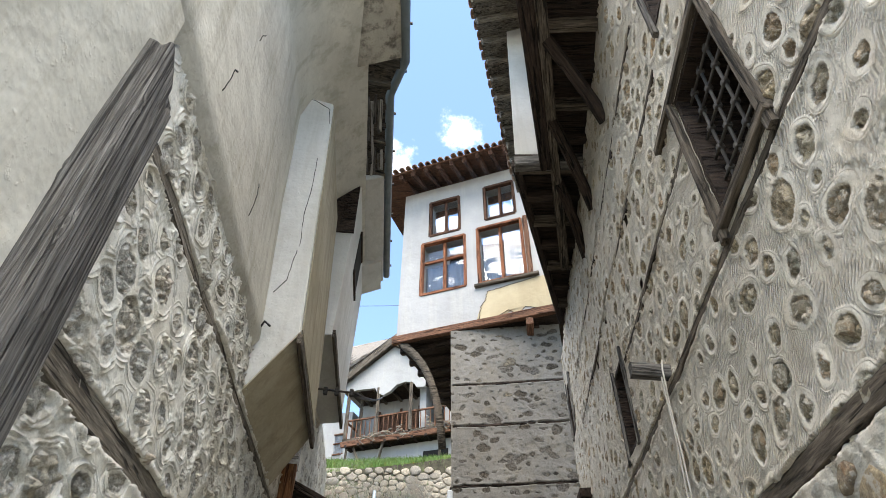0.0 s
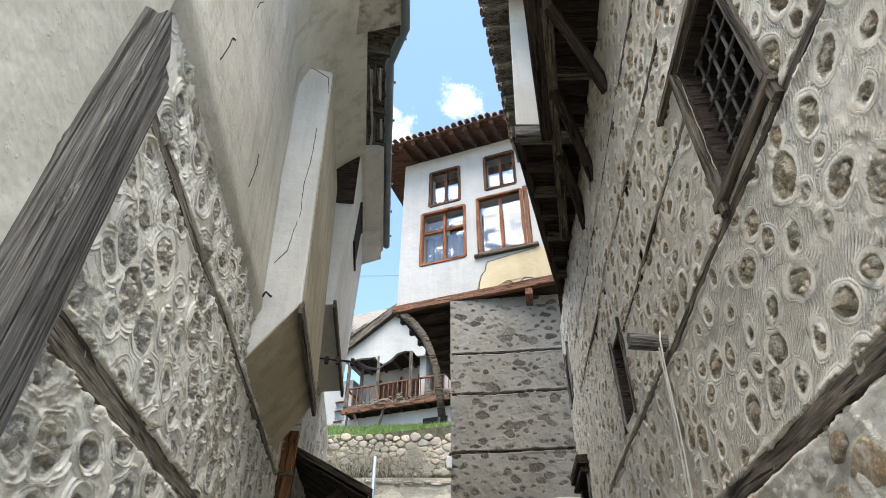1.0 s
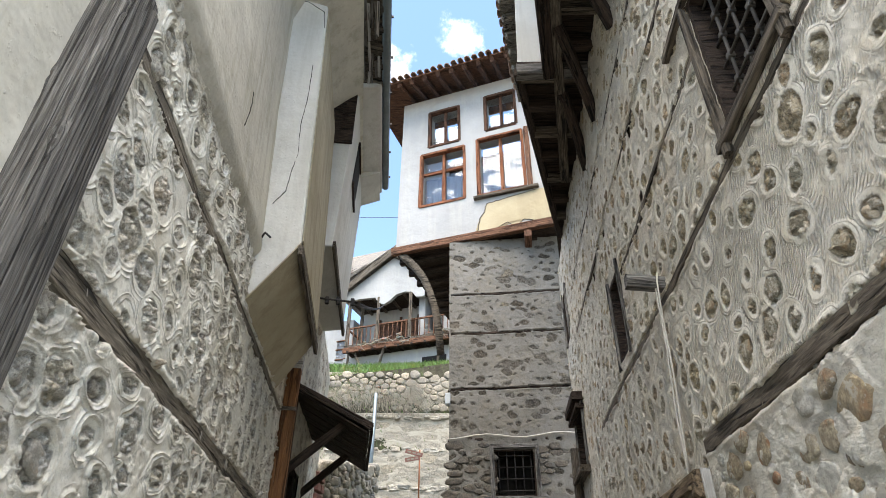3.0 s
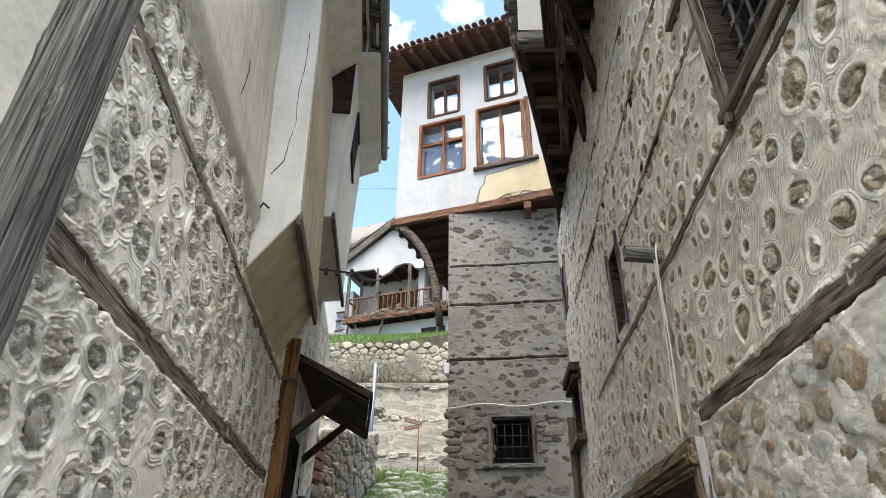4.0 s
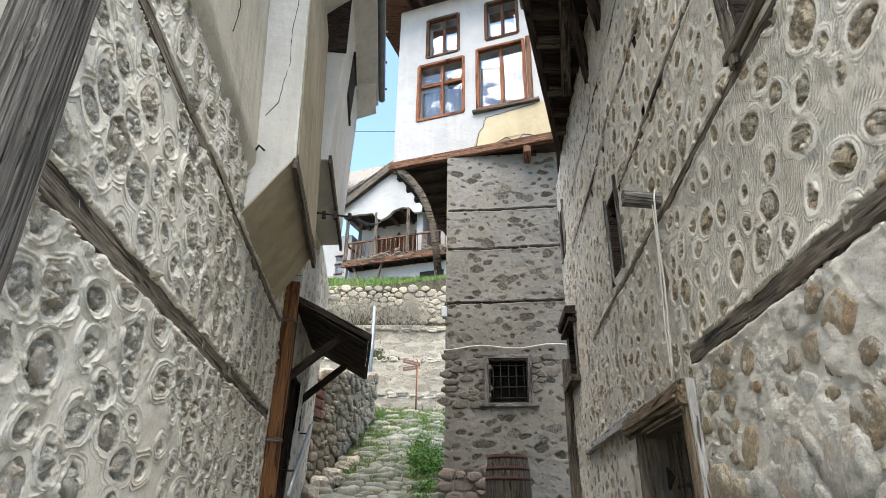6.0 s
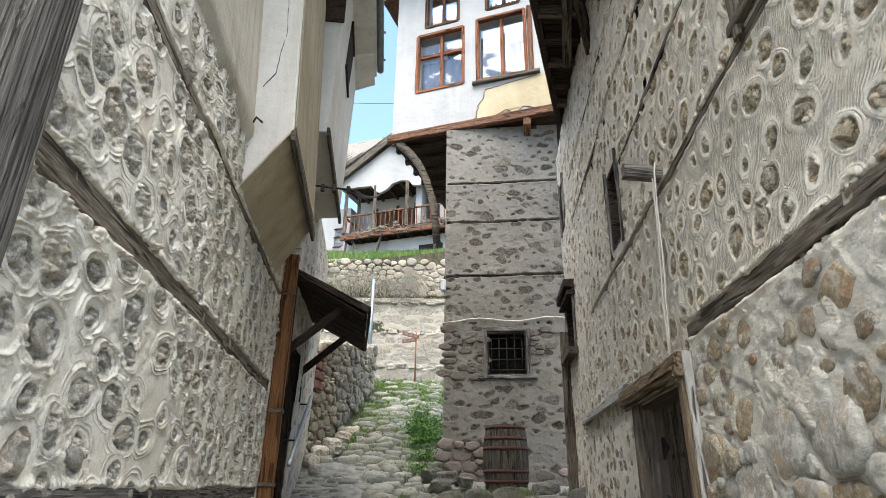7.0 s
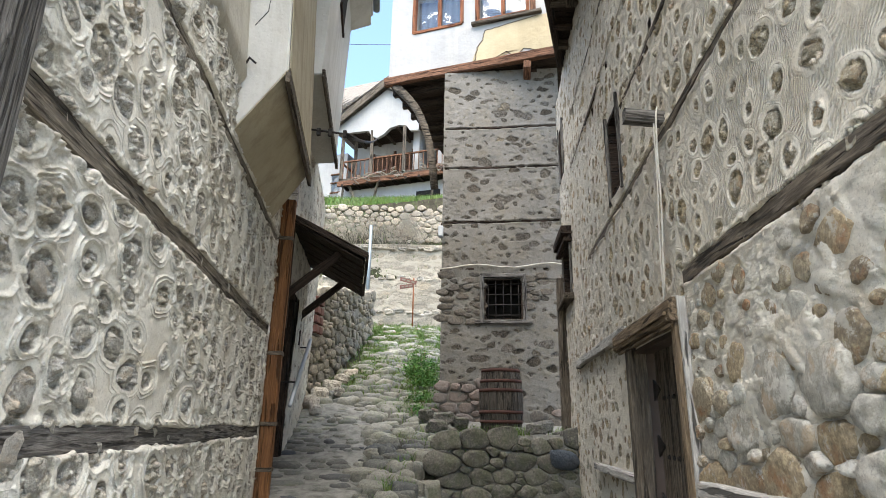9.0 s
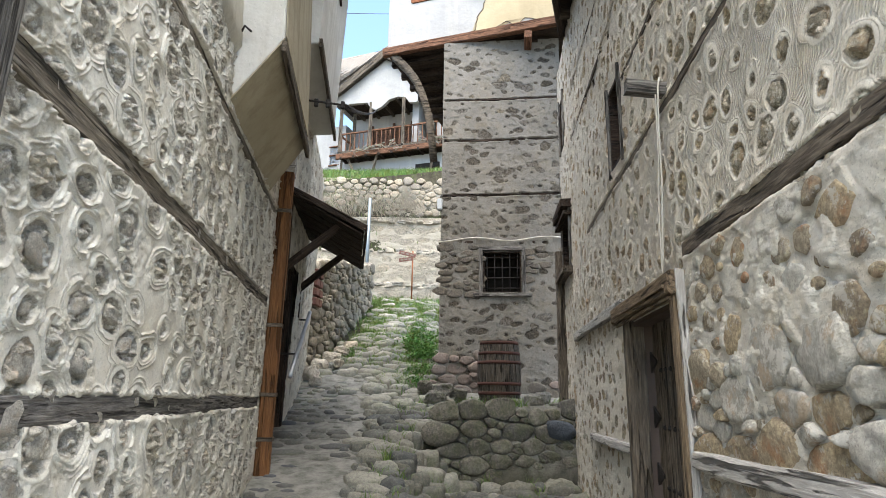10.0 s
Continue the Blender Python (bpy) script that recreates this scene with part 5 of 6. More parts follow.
def casement(w, rows, parent):
    a, b, c, d = w
    win = part("window", pbox(HOUSE, a, b, -0.14, -0.135, c, d), M_GLASS, parent, "brown casement with white curtains")
    win.visible_shadow = False
    top = 0.3 if d > 10 else 0.6
    folds = bmesh.new()
    cols = [(folds.verts.new(HOUSE(a + 0.03 + (b - a - 0.06) * i / 30, -0.2 + 0.012 * math.sin(i * 1.7), c)), folds.verts.new(HOUSE(a + 0.03 + (b - a - 0.06) * i / 30, -0.2 + 0.012 * math.sin(i * 1.7), c + top * (d - c) + 0.02 * math.sin(i * 0.5)))) for i in range(31)]
    for p, q in zip(cols, cols[1:]):
        folds.faces.new((p[0], q[0], q[1], p[1]))
    part("curtain", folds, M_CURTAIN, win)
    k, wood = 0.06, M_FRAME if d < 10 else M_EAVEWOOD
    timber("frame", HOUSE(a, -0.03, c), HOUSE(a, -0.03, d), k, 0.10, wood, win, up=tuple(HOUSE.n), rough=0.006)
    timber("frame", HOUSE(b, -0.03, c), HOUSE(b, -0.03, d), k, 0.10, wood, win, up=tuple(HOUSE.n), rough=0.006)
    timber("frame", HOUSE(a, -0.03, c), HOUSE(b, -0.03, c), 0.10, k, wood, win, rough=0.006)
    timber("frame", HOUSE(a, -0.03, d), HOUSE(b, -0.03, d), 0.10, k, wood, win, rough=0.006)
    timber("mullion", HOUSE((a + b) / 2, -0.1, c), HOUSE((a + b) / 2, -0.1, d), 0.06, 0.06, wood, win, up=tuple(HOUSE.n), rough=0.003)
    for r in rows:
        z = c + r * (d - c)
        timber("glazing_bar", HOUSE(a, -0.11, z), HOUSE(b, -0.11, z), 0.05, 0.07, wood, win, rough=0.003)
    return win


for key, w in WINS.items():
    casement(w, {"upper_a": (), "upper_b": (), "lower_a": (0.66,), "lower_b": ()}[key], house)
timber("shutter_edge", HOUSE(0.19, 0.0, 8.30), HOUSE(0.19, 0.0, 9.74), 0.09, 0.08, M_REDWOOD, house, "peeling red-brown board", up=tuple(HOUSE.n), rough=0.01)
timber("window_sill", HOUSE(0.05, 0.03, 8.26), HOUSE(1.25, 0.03, 8.26), 0.10, 0.05, M_OLDWOOD, house, rough=0.01)
# eaves and roof
for i in range(17):
    s = -1.4 + i * 0.29
    timber("rafter", HOUSE(s, 0.62, 11.22), HOUSE(s, -1.6, 12.1), 0.09, 0.12, M_EAVEWOOD, house, seed=i)
part("eave_board", solid([HOUSE(-1.6, 0.66, 11.27), HOUSE(3.35, 0.66, 11.27), HOUSE(3.35, -1.9, 12.3), HOUSE(-1.6, -1.9, 12.3), HOUSE(-1.6, 0.66, 11.31), HOUSE(3.35, 0.66, 11.31), HOUSE(3.35, -1.9, 12.34), HOUSE(-1.6, -1.9, 12.34)]), M_REDWOOD, house)
part("eave_board", solid([HOUSE(2.6, 0.66, 11.25), HOUSE(3.38, 0.66, 11.25), HOUSE(3.38, -4.0, 11.25), HOUSE(2.6, -4.0, 11.4), HOUSE(2.6, 0.66, 11.29), HOUSE(3.38, 0.66, 11.29), HOUSE(3.38, -4.0, 11.29), HOUSE(2.6, -4.0, 11.44)]), M_EAVEWOOD, house)
for i in range(34):
    s = -1.55 + i * 0.148
    tile(HOUSE(s, 0.71 + 0.04 * rnd.random(), 11.28 + 0.02 * rnd.random()), HOUSE(s, 0.3, 11.47), 0.060, M_TILE, house)
    tile(HOUSE(s, 0.42, 11.46), HOUSE(s, -0.1, 11.67), 0.068, M_TILE, house)
# curved brace from the tower to the free corner
tube("brace", [HOUSE(2.68, -0.03, 7.36), HOUSE(2.55, -0.05, 7.22), HOUSE(2.42, -0.07, 7.07), HOUSE(2.28, -0.10, 6.86), HOUSE(2.16, -0.13, 6.58), HOUSE(2.06, -0.16, 6.22), HOUSE(2.0, -0.19, 5.8), HOUSE(1.97, -0.22, 5.4)], 0.085, M_OLDWOOD, house, "curved weathered timber brace", sides=4)
for i in range(6):
    o = -0.25 - i * 0.42
    timber("joist", HOUSE(0.2, o, 7.34), HOUSE(2.8, o, 7.34), 0.1, 0.11, M_DARKWOOD, house, seed=70 + i)
timber("bracket", TOWER(0.5, -0.1, 7.2), TOWER(0.5, 0.3, 7.26), 0.12, 0.14, M_REDWOOD, house)

# ---- stone walls up the lane ----
retain = Plane((4.0, 16.4), (-1, 0.02), (-0.02, -1))


def retain_size(s, z, r1, r2, r3):
    a = 0.12 + 0.14 * r1
    return a, a * (0.35 + 0.3 * r2), (r3 - 0.5) * 0.2


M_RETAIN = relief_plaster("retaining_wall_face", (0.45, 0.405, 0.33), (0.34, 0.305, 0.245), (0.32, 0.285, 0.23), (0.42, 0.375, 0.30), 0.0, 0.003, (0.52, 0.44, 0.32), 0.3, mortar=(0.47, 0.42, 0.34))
wall_r = relief_wall("wall_retaining", retain, 0.0, 14.0, 3.6, 8.0, 0.035, 61, M_RETAIN, lambda s, z: 0.24, retain_size, rubble=lambda s, z: 0.35 + 0 * s, thick=0.8, depth=0.02,
                     lean=lambda s, z: -0.06 * np.floor((z - 3.6) / 1.05))
tagged(wall_r, "tall pale rubble retaining wall below a grassy terrace", "wall", kind="structure")
rnd = random.Random(5)
STONES_RUBBLE = block_set(M_RUBBLE_PIECE)
top = packed(3.4, 7.2, 6.85, 7.9, ((0.11, 160), (0.08, 700), (0.05, 900)), 91, 1.4, None, 12)
wall_stones(retain, [c for c in top if c[1] > 7.2 or (c[4] * 53) % 1.0 > 0.5][:300], (M_DRYPIECE,), wall_r, (0.03, 0.08), 0.15, 0.4, (0.93, 1.0), base=lambda s, z: -0.2)
for z in (4.72, 5.7, 6.62):
    for i in range(18):
        s = 3.3 + i * 0.27 + rnd.uniform(-0.05, 0.05)
        ob = new("stone", STONES_RUBBLE[i % 9])
        ob.matrix_basis = plane_pose(retain, s, -0.06 * int((z - 3.6) / 1.05) - 0.02, z + rnd.uniform(-0.03, 0.03), rnd.uniform(-0.1, 0.1), rnd.uniform(0.2, 0.4), rnd.uniform(0.09, 0.18), 0.24)
        ob.parent = wall_r
# dry wall beside the lane
rub = Plane((-1.93, 9.6), (0.46, 5.4), (1, -0.085))
part_wall = part("wall_rubble", solid([rub(0, -0.5, 1.4), rub(5.4, -0.5, 3.0), rub(5.4, -0.06, 3.0), rub(0, -0.06, 1.4), rub(0, -0.5, 3.7), rub(5.4, -0.5, 4.85), rub(5.4, -0.06, 4.85), rub(0, -0.06, 3.7)]), M_CORE)
tagged(part_wall, "dry rubble garden wall beside the lane", "wall", kind="structure")
DRY_STONES = block_set(M_DRYSTONE)
dry = packed(0.05, 5.35, 1.9, 4.9, ((0.13, 200), (0.095, 900), (0.06, 1800)), 33, 1.8, lambda s, z: 1.95 + 0.34 * s < z < 3.74 + 0.215 * s, 12)
wall_stones(rub, dry[:300], (M_DRYPIECE,), part_wall, (0.03, 0.10), 0.15, 0.3, (0.90, 0.97), base=lambda s, z: -0.06)
for i in range(4):
    z = 3.05 + i * 0.16
    for k in range(2):
        part("brick", pbox(rub, 0.03 + k * 0.2, 0.2 + k * 0.2, -0.1, 0.06, z, z + 0.12, 0.01), M_SIGN, part_wall, "red brick")
# boulders at its foot
for i, (x, y, w) in enumerate(((-1.72, 9.4, 0.34), (-1.6, 9.9, 0.3), (-1.75, 9.0, 0.28), (-1.5, 10.4, 0.3), (-1.62, 8.7, 0.22), (-1.45, 10.9, 0.26), (-1.42, 9.6, 0.2))):
    ob = new("boulder", DRY_STONES[i])
    ob.matrix_basis = Matrix.Translation((x, y, float(ground_z(np.array(x), np.array(y))) + 0.08)) @ Matrix.Rotation(i * 1.3, 4, "Z") @ Matrix.Diagonal((w, w * 0.9, w * 0.8, 1))
    tagged(ob, "rounded pale boulder at the foot of the wall", "boulder", "boulders by the wall")

# ---- the far house on the terrace ----
FAR = Plane((0.9, 18.4), (-0.938, 0.347), (-0.347, -0.938))
far = thing("balcony_house", FAR(2, -1, 9.2), "white house with a wooden balcony and scalloped gable on a terrace", "house")
part("wall", pbox(FAR, -1.0, 4.75, -4.0, -1.25, 8.6, 12.6), M_HOUSE, far, "white limewash")
part("lower_wall", pbox(FAR, -1.0, 4.9, -1.25, -0.35, 8.6, 9.9), M_HOUSE, far, "white limewash")
part("plinth", pbox(FAR, -1.0, 4.95, -1.2, -0.33, 8.3, 8.95), M_DARKWOOD, far)
part("side_wall", pbox(FAR, 4.75, 6.4, -4.0, -0.6, 8.4, 11.6), M_HOUSE, far, "white limewash")
part("wing_wall", pbox(FAR, 0.55, 1.0, -1.25, -0.3, 10.2, 12.3), M_HOUSE, far, "white limewash")
part("pier", pbox(FAR, 1.68, 1.92, -1.3, -0.3, 10.2, 12.3), M_HOUSE, far, "white limewash")
part("balcony_floor", pbox(FAR, 0.3, 4.68, -1.3, 0.06, 10.06, 10.22), M_OLDWOOD, far)
timber("floor_beam", FAR(0.3, 0.06, 10.02), FAR(4.7, 0.06, 10.02), 0.1, 0.2, M_REDWOOD, far)
for i in range(9):
    timber("joist", FAR(0.5 + i * 0.5, -1.0, 9.93), FAR(0.5 + i * 0.5, 0.12, 9.93), 0.09, 0.09, M_DARKWOOD, far)
timber("rail", FAR(0.3, 0.05, 10.88), FAR(4.66, 0.05, 10.88), 0.07, 0.06, M_REDWOOD, far)
timber("rail", FAR(4.62, 0.05, 10.88), FAR(4.62, -1.2, 10.88), 0.07, 0.06, M_REDWOOD, far)
for i in range(24):
    s = 0.5 + i * 0.175
    timber("baluster", FAR(s, 0.05, 10.2), FAR(s, 0.05, 10.86), 0.035, 0.035, M_REDWOOD, far, up=(0, 1, 0), rough=0.002)
for s, o in ((1.0, 0.05), (2.12, 0.05), (3.4, 0.05), (4.4, -0.6), (4.6, 0.05)):
    timber("post", FAR(s, o, 10.2), FAR(s, o, 12.0), 0.12, 0.12, M_OLDWOOD, far, up=(0, 1, 0), rough=0.004)
prof = [(5.0, 12.28), (4.6, 12.5), (2.86, 13.62), (0.4, 11.95), (0.75, 11.86), (1.0, 11.92), (1.15, 12.1), (1.35, 11.98), (1.62, 11.72), (1.9, 11.76), (2.05, 11.98), (2.35, 12.05), (2.7, 11.98), (2.95, 11.76), (3.2, 11.66), (3.42, 11.78), (3.55, 12.0), (4.2, 12.05), (4.6, 12.02)]
bm = bmesh.new()
f0 = bm.faces.new([bm.verts.new(FAR(s, 0.1, z)) for s, z in prof])
r = bmesh.ops.extrude_face_region(bm, geom=[f0])
for v in [g for g in r["geom"] if isinstance(g, bmesh.types.BMVert)]:
    v.co -= FAR.n * 0.14
bmesh.ops.triangulate(bm, faces=bm.faces[:])
bmesh.ops.recalc_face_normals(bm, faces=bm.faces[:])
part("gable", bm, M_HOUSE, far, "white scalloped gable")
part("ceiling", pbox(FAR, 0.4, 4.7, -1.25, -0.05, 12.1, 12.16), M_DARKWOOD, far)
for p, q in (((5.1, 12.2), (2.86, 13.75)), ((0.3, 11.95), (2.86, 13.75))):
    timber("barge_board", FAR(p[0], 0.3, p[1] + 0.02), FAR(q[0], 0.3, q[1] + 0.02), 0.09, 0.26, M_OLDWOOD, far)
    part("roof", solid([FAR(p[0], 0.3, p[1] + 0.1), FAR(q[0], 0.3, q[1] + 0.1), FAR(q[0], -4, q[1] + 0.1), FAR(p[0], -4, p[1] + 0.1), FAR(p[0], 0.3, p[1] + 0.2), FAR(q[0], 0.3, q[1] + 0.2), FAR(q[0], -4, q[1] + 0.2), FAR(p[0], -4, p[1] + 0.2)]), M_FARROOF, far, "old stone-slab roof")
part("roof", solid([FAR(5.4, 0.2, 12.45), FAR(2.7, 0.2, 14.0), FAR(2.5, -2.5, 15.85), FAR(6.6, -2.5, 15.75), FAR(5.4, 0.2, 12.55), FAR(2.7, 0.2, 14.1), FAR(2.5, -2.5, 15.95), FAR(6.6, -2.5, 15.85)]), M_FARROOF, far, "old stone-slab roof")
for i in range(9):
    t0, t1 = i / 9, (i + 0.92) / 9
    a0, a1 = Vector(FAR(5.4, 0.2, 12.58)).lerp(FAR(6.6, -2.5, 15.88), t0), Vector(FAR(2.7, 0.2, 14.13)).lerp(FAR(2.5, -2.5, 15.98), t0)
    for k in range(8):
        timber("slab", a0.lerp(a1, k / 8 + 0.01 * (i % 2)), a0.lerp(a1, (k + 0.9) / 8 + 0.01 * (i % 2)), 0.30, 0.045, M_FARROOF, far, up=(-0.3, -0.5, 0.8), rough=0.02, seed=i * 8 + k)
for a, b, c, d in ((0.98, 1.6, 10.4, 11.65),):
    w = part("window", pbox(FAR, a, b, -1.24, -1.2, c, d), M_GLASS, far)
    for s in (a, (a + b) / 2, b):
        timber("frame", FAR(s, -1.15, c), FAR(s, -1.15, d), 0.08, 0.08, M_REDWOOD, w, up=(0, 1, 0))
    for z in (c, (c + d) / 2, d):
        timber("frame", FAR(a, -1.15, z), FAR(b, -1.15, z), 0.08, 0.07, M_REDWOOD, w)
dr = part("door", pbox(FAR, 2.3, 3.0, -1.24, -1.21, 10.2, 11.6), M_REDWOOD, far, "red-brown door")
part("door", pbox(FAR, 3.1, 3.9, -1.24, -1.2, 10.2, 11.55), M_REDWOOD, far, "red-brown door")
for a in (2.28, 3.03, 3.92):
    timber("door_post", FAR(a, -1.18, 10.2), FAR(a, -1.18, 11.7), 0.10, 0.06, M_EAVEWOOD, far, up=tuple(FAR.n))
for i in range(7):
    timber("ceiling_beam", FAR(0.6 + i * 0.62, -1.25, 12.06), FAR(0.6 + i * 0.62, 0.02, 12.06), 0.10, 0.10, M_OLDWOOD, far)
part("window", pbox(FAR, 0.86, 1.76, -0.36, -0.33, 9.2, 9.55), M_DARK, far, "low dark window")
wd = part("window", pbox(FAR, 4.98, 5.35, -0.6, -0.58, 10.0, 10.75), M_GLASS, far)
for z in (10.0, 10.4, 10.75):
    timber("frame", FAR(4.95, -0.56, z), FAR(5.38, -0.56, z), 0.05, 0.05, M_REDWOOD, wd)
for a, b in ((3.9, 4.3), (3.35, 3.1), (1.1, 1.0), (4.6, 4.5)):
    timber("prop", FAR(a, -0.1, 9.1), FAR(b, 0.0, 10.0), 0.07, 0.08, M_OLDWOOD, far)
rnd = random.Random(8)
vine = bmesh.new()
for i in range(26):
    s = rnd.uniform(0.6, 4.0)
    pts = [FAR(s, 0.16, 10.2)]
    for k in range(5):
        pts.append(pts[-1] + Vector((rnd.uniform(-0.2, 0.2), rnd.uniform(-0.05, 0.05), rnd.uniform(-0.12, 0.1))))
    for p, q in zip(pts, pts[1:]):
        e = Vector((0, 0, 0.014))
        hexa(vine, [p - e, q - e, q - e + Vector((0, 0.02, 0)), p - e + Vector((0, 0.02, 0)), p + e, q + e, q + e + Vector((0, 0.02, 0)), p + e + Vector((0, 0.02, 0))])
tagged(part("bare_vine", vine, M_DRY), "bare dry vine stems along the balcony", "vine", kind="stuff")

# ---- things in the lane ----
def barrel_at(base, h, r):
    b = thing("barrel", base, "old dark wooden barrel with rusty hoops on the stone ledge", "barrel")
    n = 18
    prof = lambda t: r * (0.86 + 0.14 * math.sin(math.pi * t))
    for i in range(n):
        bm = bmesh.new()
        a0, a1 = 2 * math.pi * i / n + 0.012, 2 * math.pi * (i + 1) / n - 0.012
        rows = []
        for j in range(9):
            t = j / 8
            rr = prof(t)
            rows.append([bm.verts.new((h * t, rr * math.cos(a), rr * math.sin(a))) for a in (a0, a1)] + [bm.verts.new((h * t, (rr - 0.03) * math.cos(a), (rr - 0.03) * math.sin(a))) for a in (a1, a0)])
        for p, q in zip(rows, rows[1:]):
            for k in range(4):
                bm.faces.new((p[k], p[(k + 1) % 4], q[(k + 1) % 4], q[k]))
        bm.faces.new(rows[0]), bm.faces.new(rows[-1])
        bmesh.ops.recalc_face_normals(bm, faces=bm.faces[:])
        part("stave", bm, M_BARREL, b, at=Matrix.Translation(base) @ Matrix.Rotation(-math.pi / 2, 4, "Y"))
    for t in (0.04, 0.2, 0.34, 0.66, 0.8, 0.96):
        bm = bmesh.new()
        w = 0.02
        rows = [[bm.verts.new((base[0] + q * math.cos(a), base[1] + q * math.sin(a), base[2] + z)) for a in (2 * math.pi * k / 28 for k in range(28))]
                for q, z in ((prof(t - w / h) + 0.001, h * t - w), (prof(t) + 0.006, h * t - w), (prof(t) + 0.006, h * t + w), (prof(t + w / h) + 0.001, h * t + w))]
        for p, q in zip(rows, rows[1:]):
            for k in range(28):
                bm.faces.new((p[k], p[(k + 1) % 28], q[(k + 1) % 28], q[k]))
        bmesh.ops.recalc_face_normals(bm, faces=bm.faces[:])
        part("hoop", bm, M_HOOP, b, smooth=True)
    bm = bmesh.new()
    bmesh.ops.create_circle(bm, cap_ends=True, radius=prof(0.95) - 0.02, segments=24, matrix=Matrix.Translation(Vector(base) + Vector((0, 0, h * 0.95))))
    part("lid", bm, M_BARREL, b)
    return b


barrel_at((0.94, 7.98, 1.50), 0.85, 0.29)

pipe = thing("downpipe", WEST(5.65, 0.06, 0.4), "rust-brown square wooden downpipe against the wall", "downpipe")
timber("pipe", WEST(5.62, 0.07, 0.3), WEST(5.62, 0.07, 3.72), 0.11, 0.13, M_PIPE, pipe, up=tuple(WEST.n), rough=0.004)
for z in (1.2, 1.58, 2.2, 3.3):
    part("bracket", pbox(WEST, 5.555, 5.685, -0.01, 0.142, z, z + 0.035), M_OLDWOOD, pipe)

awning = thing("awning", WEST(6.9, 0.3, 3.4), "small dark boarded awning on timber brackets over a doorway", "awning")
part("roof", solid([WEST(6.05, 0.0, 3.70), WEST(7.85, 0.0, 3.70), WEST(7.85, 0.80, 3.28), WEST(6.05, 0.84, 3.28), WEST(6.05, 0.0, 3.74), WEST(7.85, 0.0, 3.74), WEST(7.85, 0.80, 3.32), WEST(6.05, 0.84, 3.32)]), M_DARKWOOD, awning)
timber("fascia", WEST(6.03, -0.02, 3.74), WEST(6.03, 0.86, 3.31), 0.04, 0.07, M_DARKWOOD, awning)
timber("fascia", WEST(6.03, 0.86, 3.30), WEST(7.87, 0.82, 3.30), 0.03, 0.06, M_DARKWOOD, awning)
for i in range(7):
    timber("board", WEST(6.15 + i * 0.26, 0.01, 3.68), WEST(6.15 + i * 0.26, 0.81, 3.26), 0.22, 0.02, M_DARKWOOD, awning, seed=i)
for s in (6.25, 7.6):
    timber("bracket", WEST(s, -0.02, 2.86), WEST(s, 0.56, 3.38), 0.07, 0.08, M_DARKWOOD, awning)
    timber("wall_plate", WEST(s, 0.03, 2.55), WEST(s, 0.03, 3.68), 0.07, 0.07, M_DARKWOOD, awning, up=tuple(WEST.n))

entry = thing("door_2", WEST(6.6, -0.2, 0.6), "dark recessed doorway under the awning", "door", kind="structure")
part("leaf", pbox(WEST, 6.1, 7.25, -0.45, -0.38, 0.6, 3.1), M_DARKWOOD, entry)
for s in (6.15, 7.2):
    timber("jamb", WEST(s, -0.06, 0.6), WEST(s, -0.06, 3.05), 0.08, 0.14, M_DARKWOOD, entry, up=tuple(WEST.n))
timber("lintel", WEST(6.05, -0.05, 3.08), WEST(7.3, -0.05, 3.08), 0.14, 0.1, M_DARKWOOD, entry)

rail = thing("handrail", WEST(7.1, 0.14, 2.2), "thin grey metal handrail on the wall", "handrail")
tube("tube", [WEST(6.25, 0.17, 1.78), WEST(7.9, 0.17, 2.66)], 0.024, M_GALV, rail)
for s, z in ((6.75, 2.04), (7.75, 2.54)):
    tube("bracket", [WEST(s, -0.03, z), WEST(s, 0.17, z)], 0.01, M_IRON, rail)


def reveal(f, w, depth, material, parent, thick=0.03):
    """Boards that line an opening through a wall."""
    a, b, c, d = w
    for box in ((a + 0.002, a + thick, c, d), (b - thick, b - 0.002, c, d), (a + thick, b - thick, c + 0.002, c + thick), (a + thick, b - thick, d - thick, d - 0.002)):
        part("lining", pbox(f, box[0], box[1], -depth, 0.004, box[2], box[3]), material, parent)


door = thing("door_1", EAST(3.6, -0.1, 0.2), "weathered plank door with iron studs under a heavy moulded lintel", "door", kind="structure")
for i in range(6):
    timber("plank", EAST(3.16 + i * 0.165, -0.125, 0.15), EAST(3.16 + i * 0.165, -0.125, 2.1), 0.16, 0.05, M_OLDWOOD, door, up=tuple(EAST.n), rough=0.003, seed=i)
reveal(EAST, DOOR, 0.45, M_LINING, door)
for z in (0.8, 1.15, 1.5, 1.85):
    part("hinge", solid([EAST(3.98, -0.1, z - 0.008), EAST(4.11, -0.1, z - 0.07), EAST(4.11, -0.088, z - 0.07), EAST(3.98, -0.088, z - 0.008), EAST(3.98, -0.1, z + 0.008), EAST(4.11, -0.1, z + 0.07), EAST(4.11, -0.088, z + 0.07), EAST(3.98, -0.088, z + 0.008)]), M_IRON, door, "black iron hinge plate")
    for i in range(7):
        bm = bmesh.new()
        bmesh.ops.create_icosphere(bm, subdivisions=1, radius=0.017, matrix=Matrix.Translation(EAST(3.3 + i * 0.1, -0.098, z - 0.06)))
        part("stud", bm, M_IRON, door)
timber("lintel", EAST(3.02, 0.03, 2.19), EAST(4.40, 0.03, 2.19), 0.13, 0.12, M_WARMWOOD, door, seed=3)
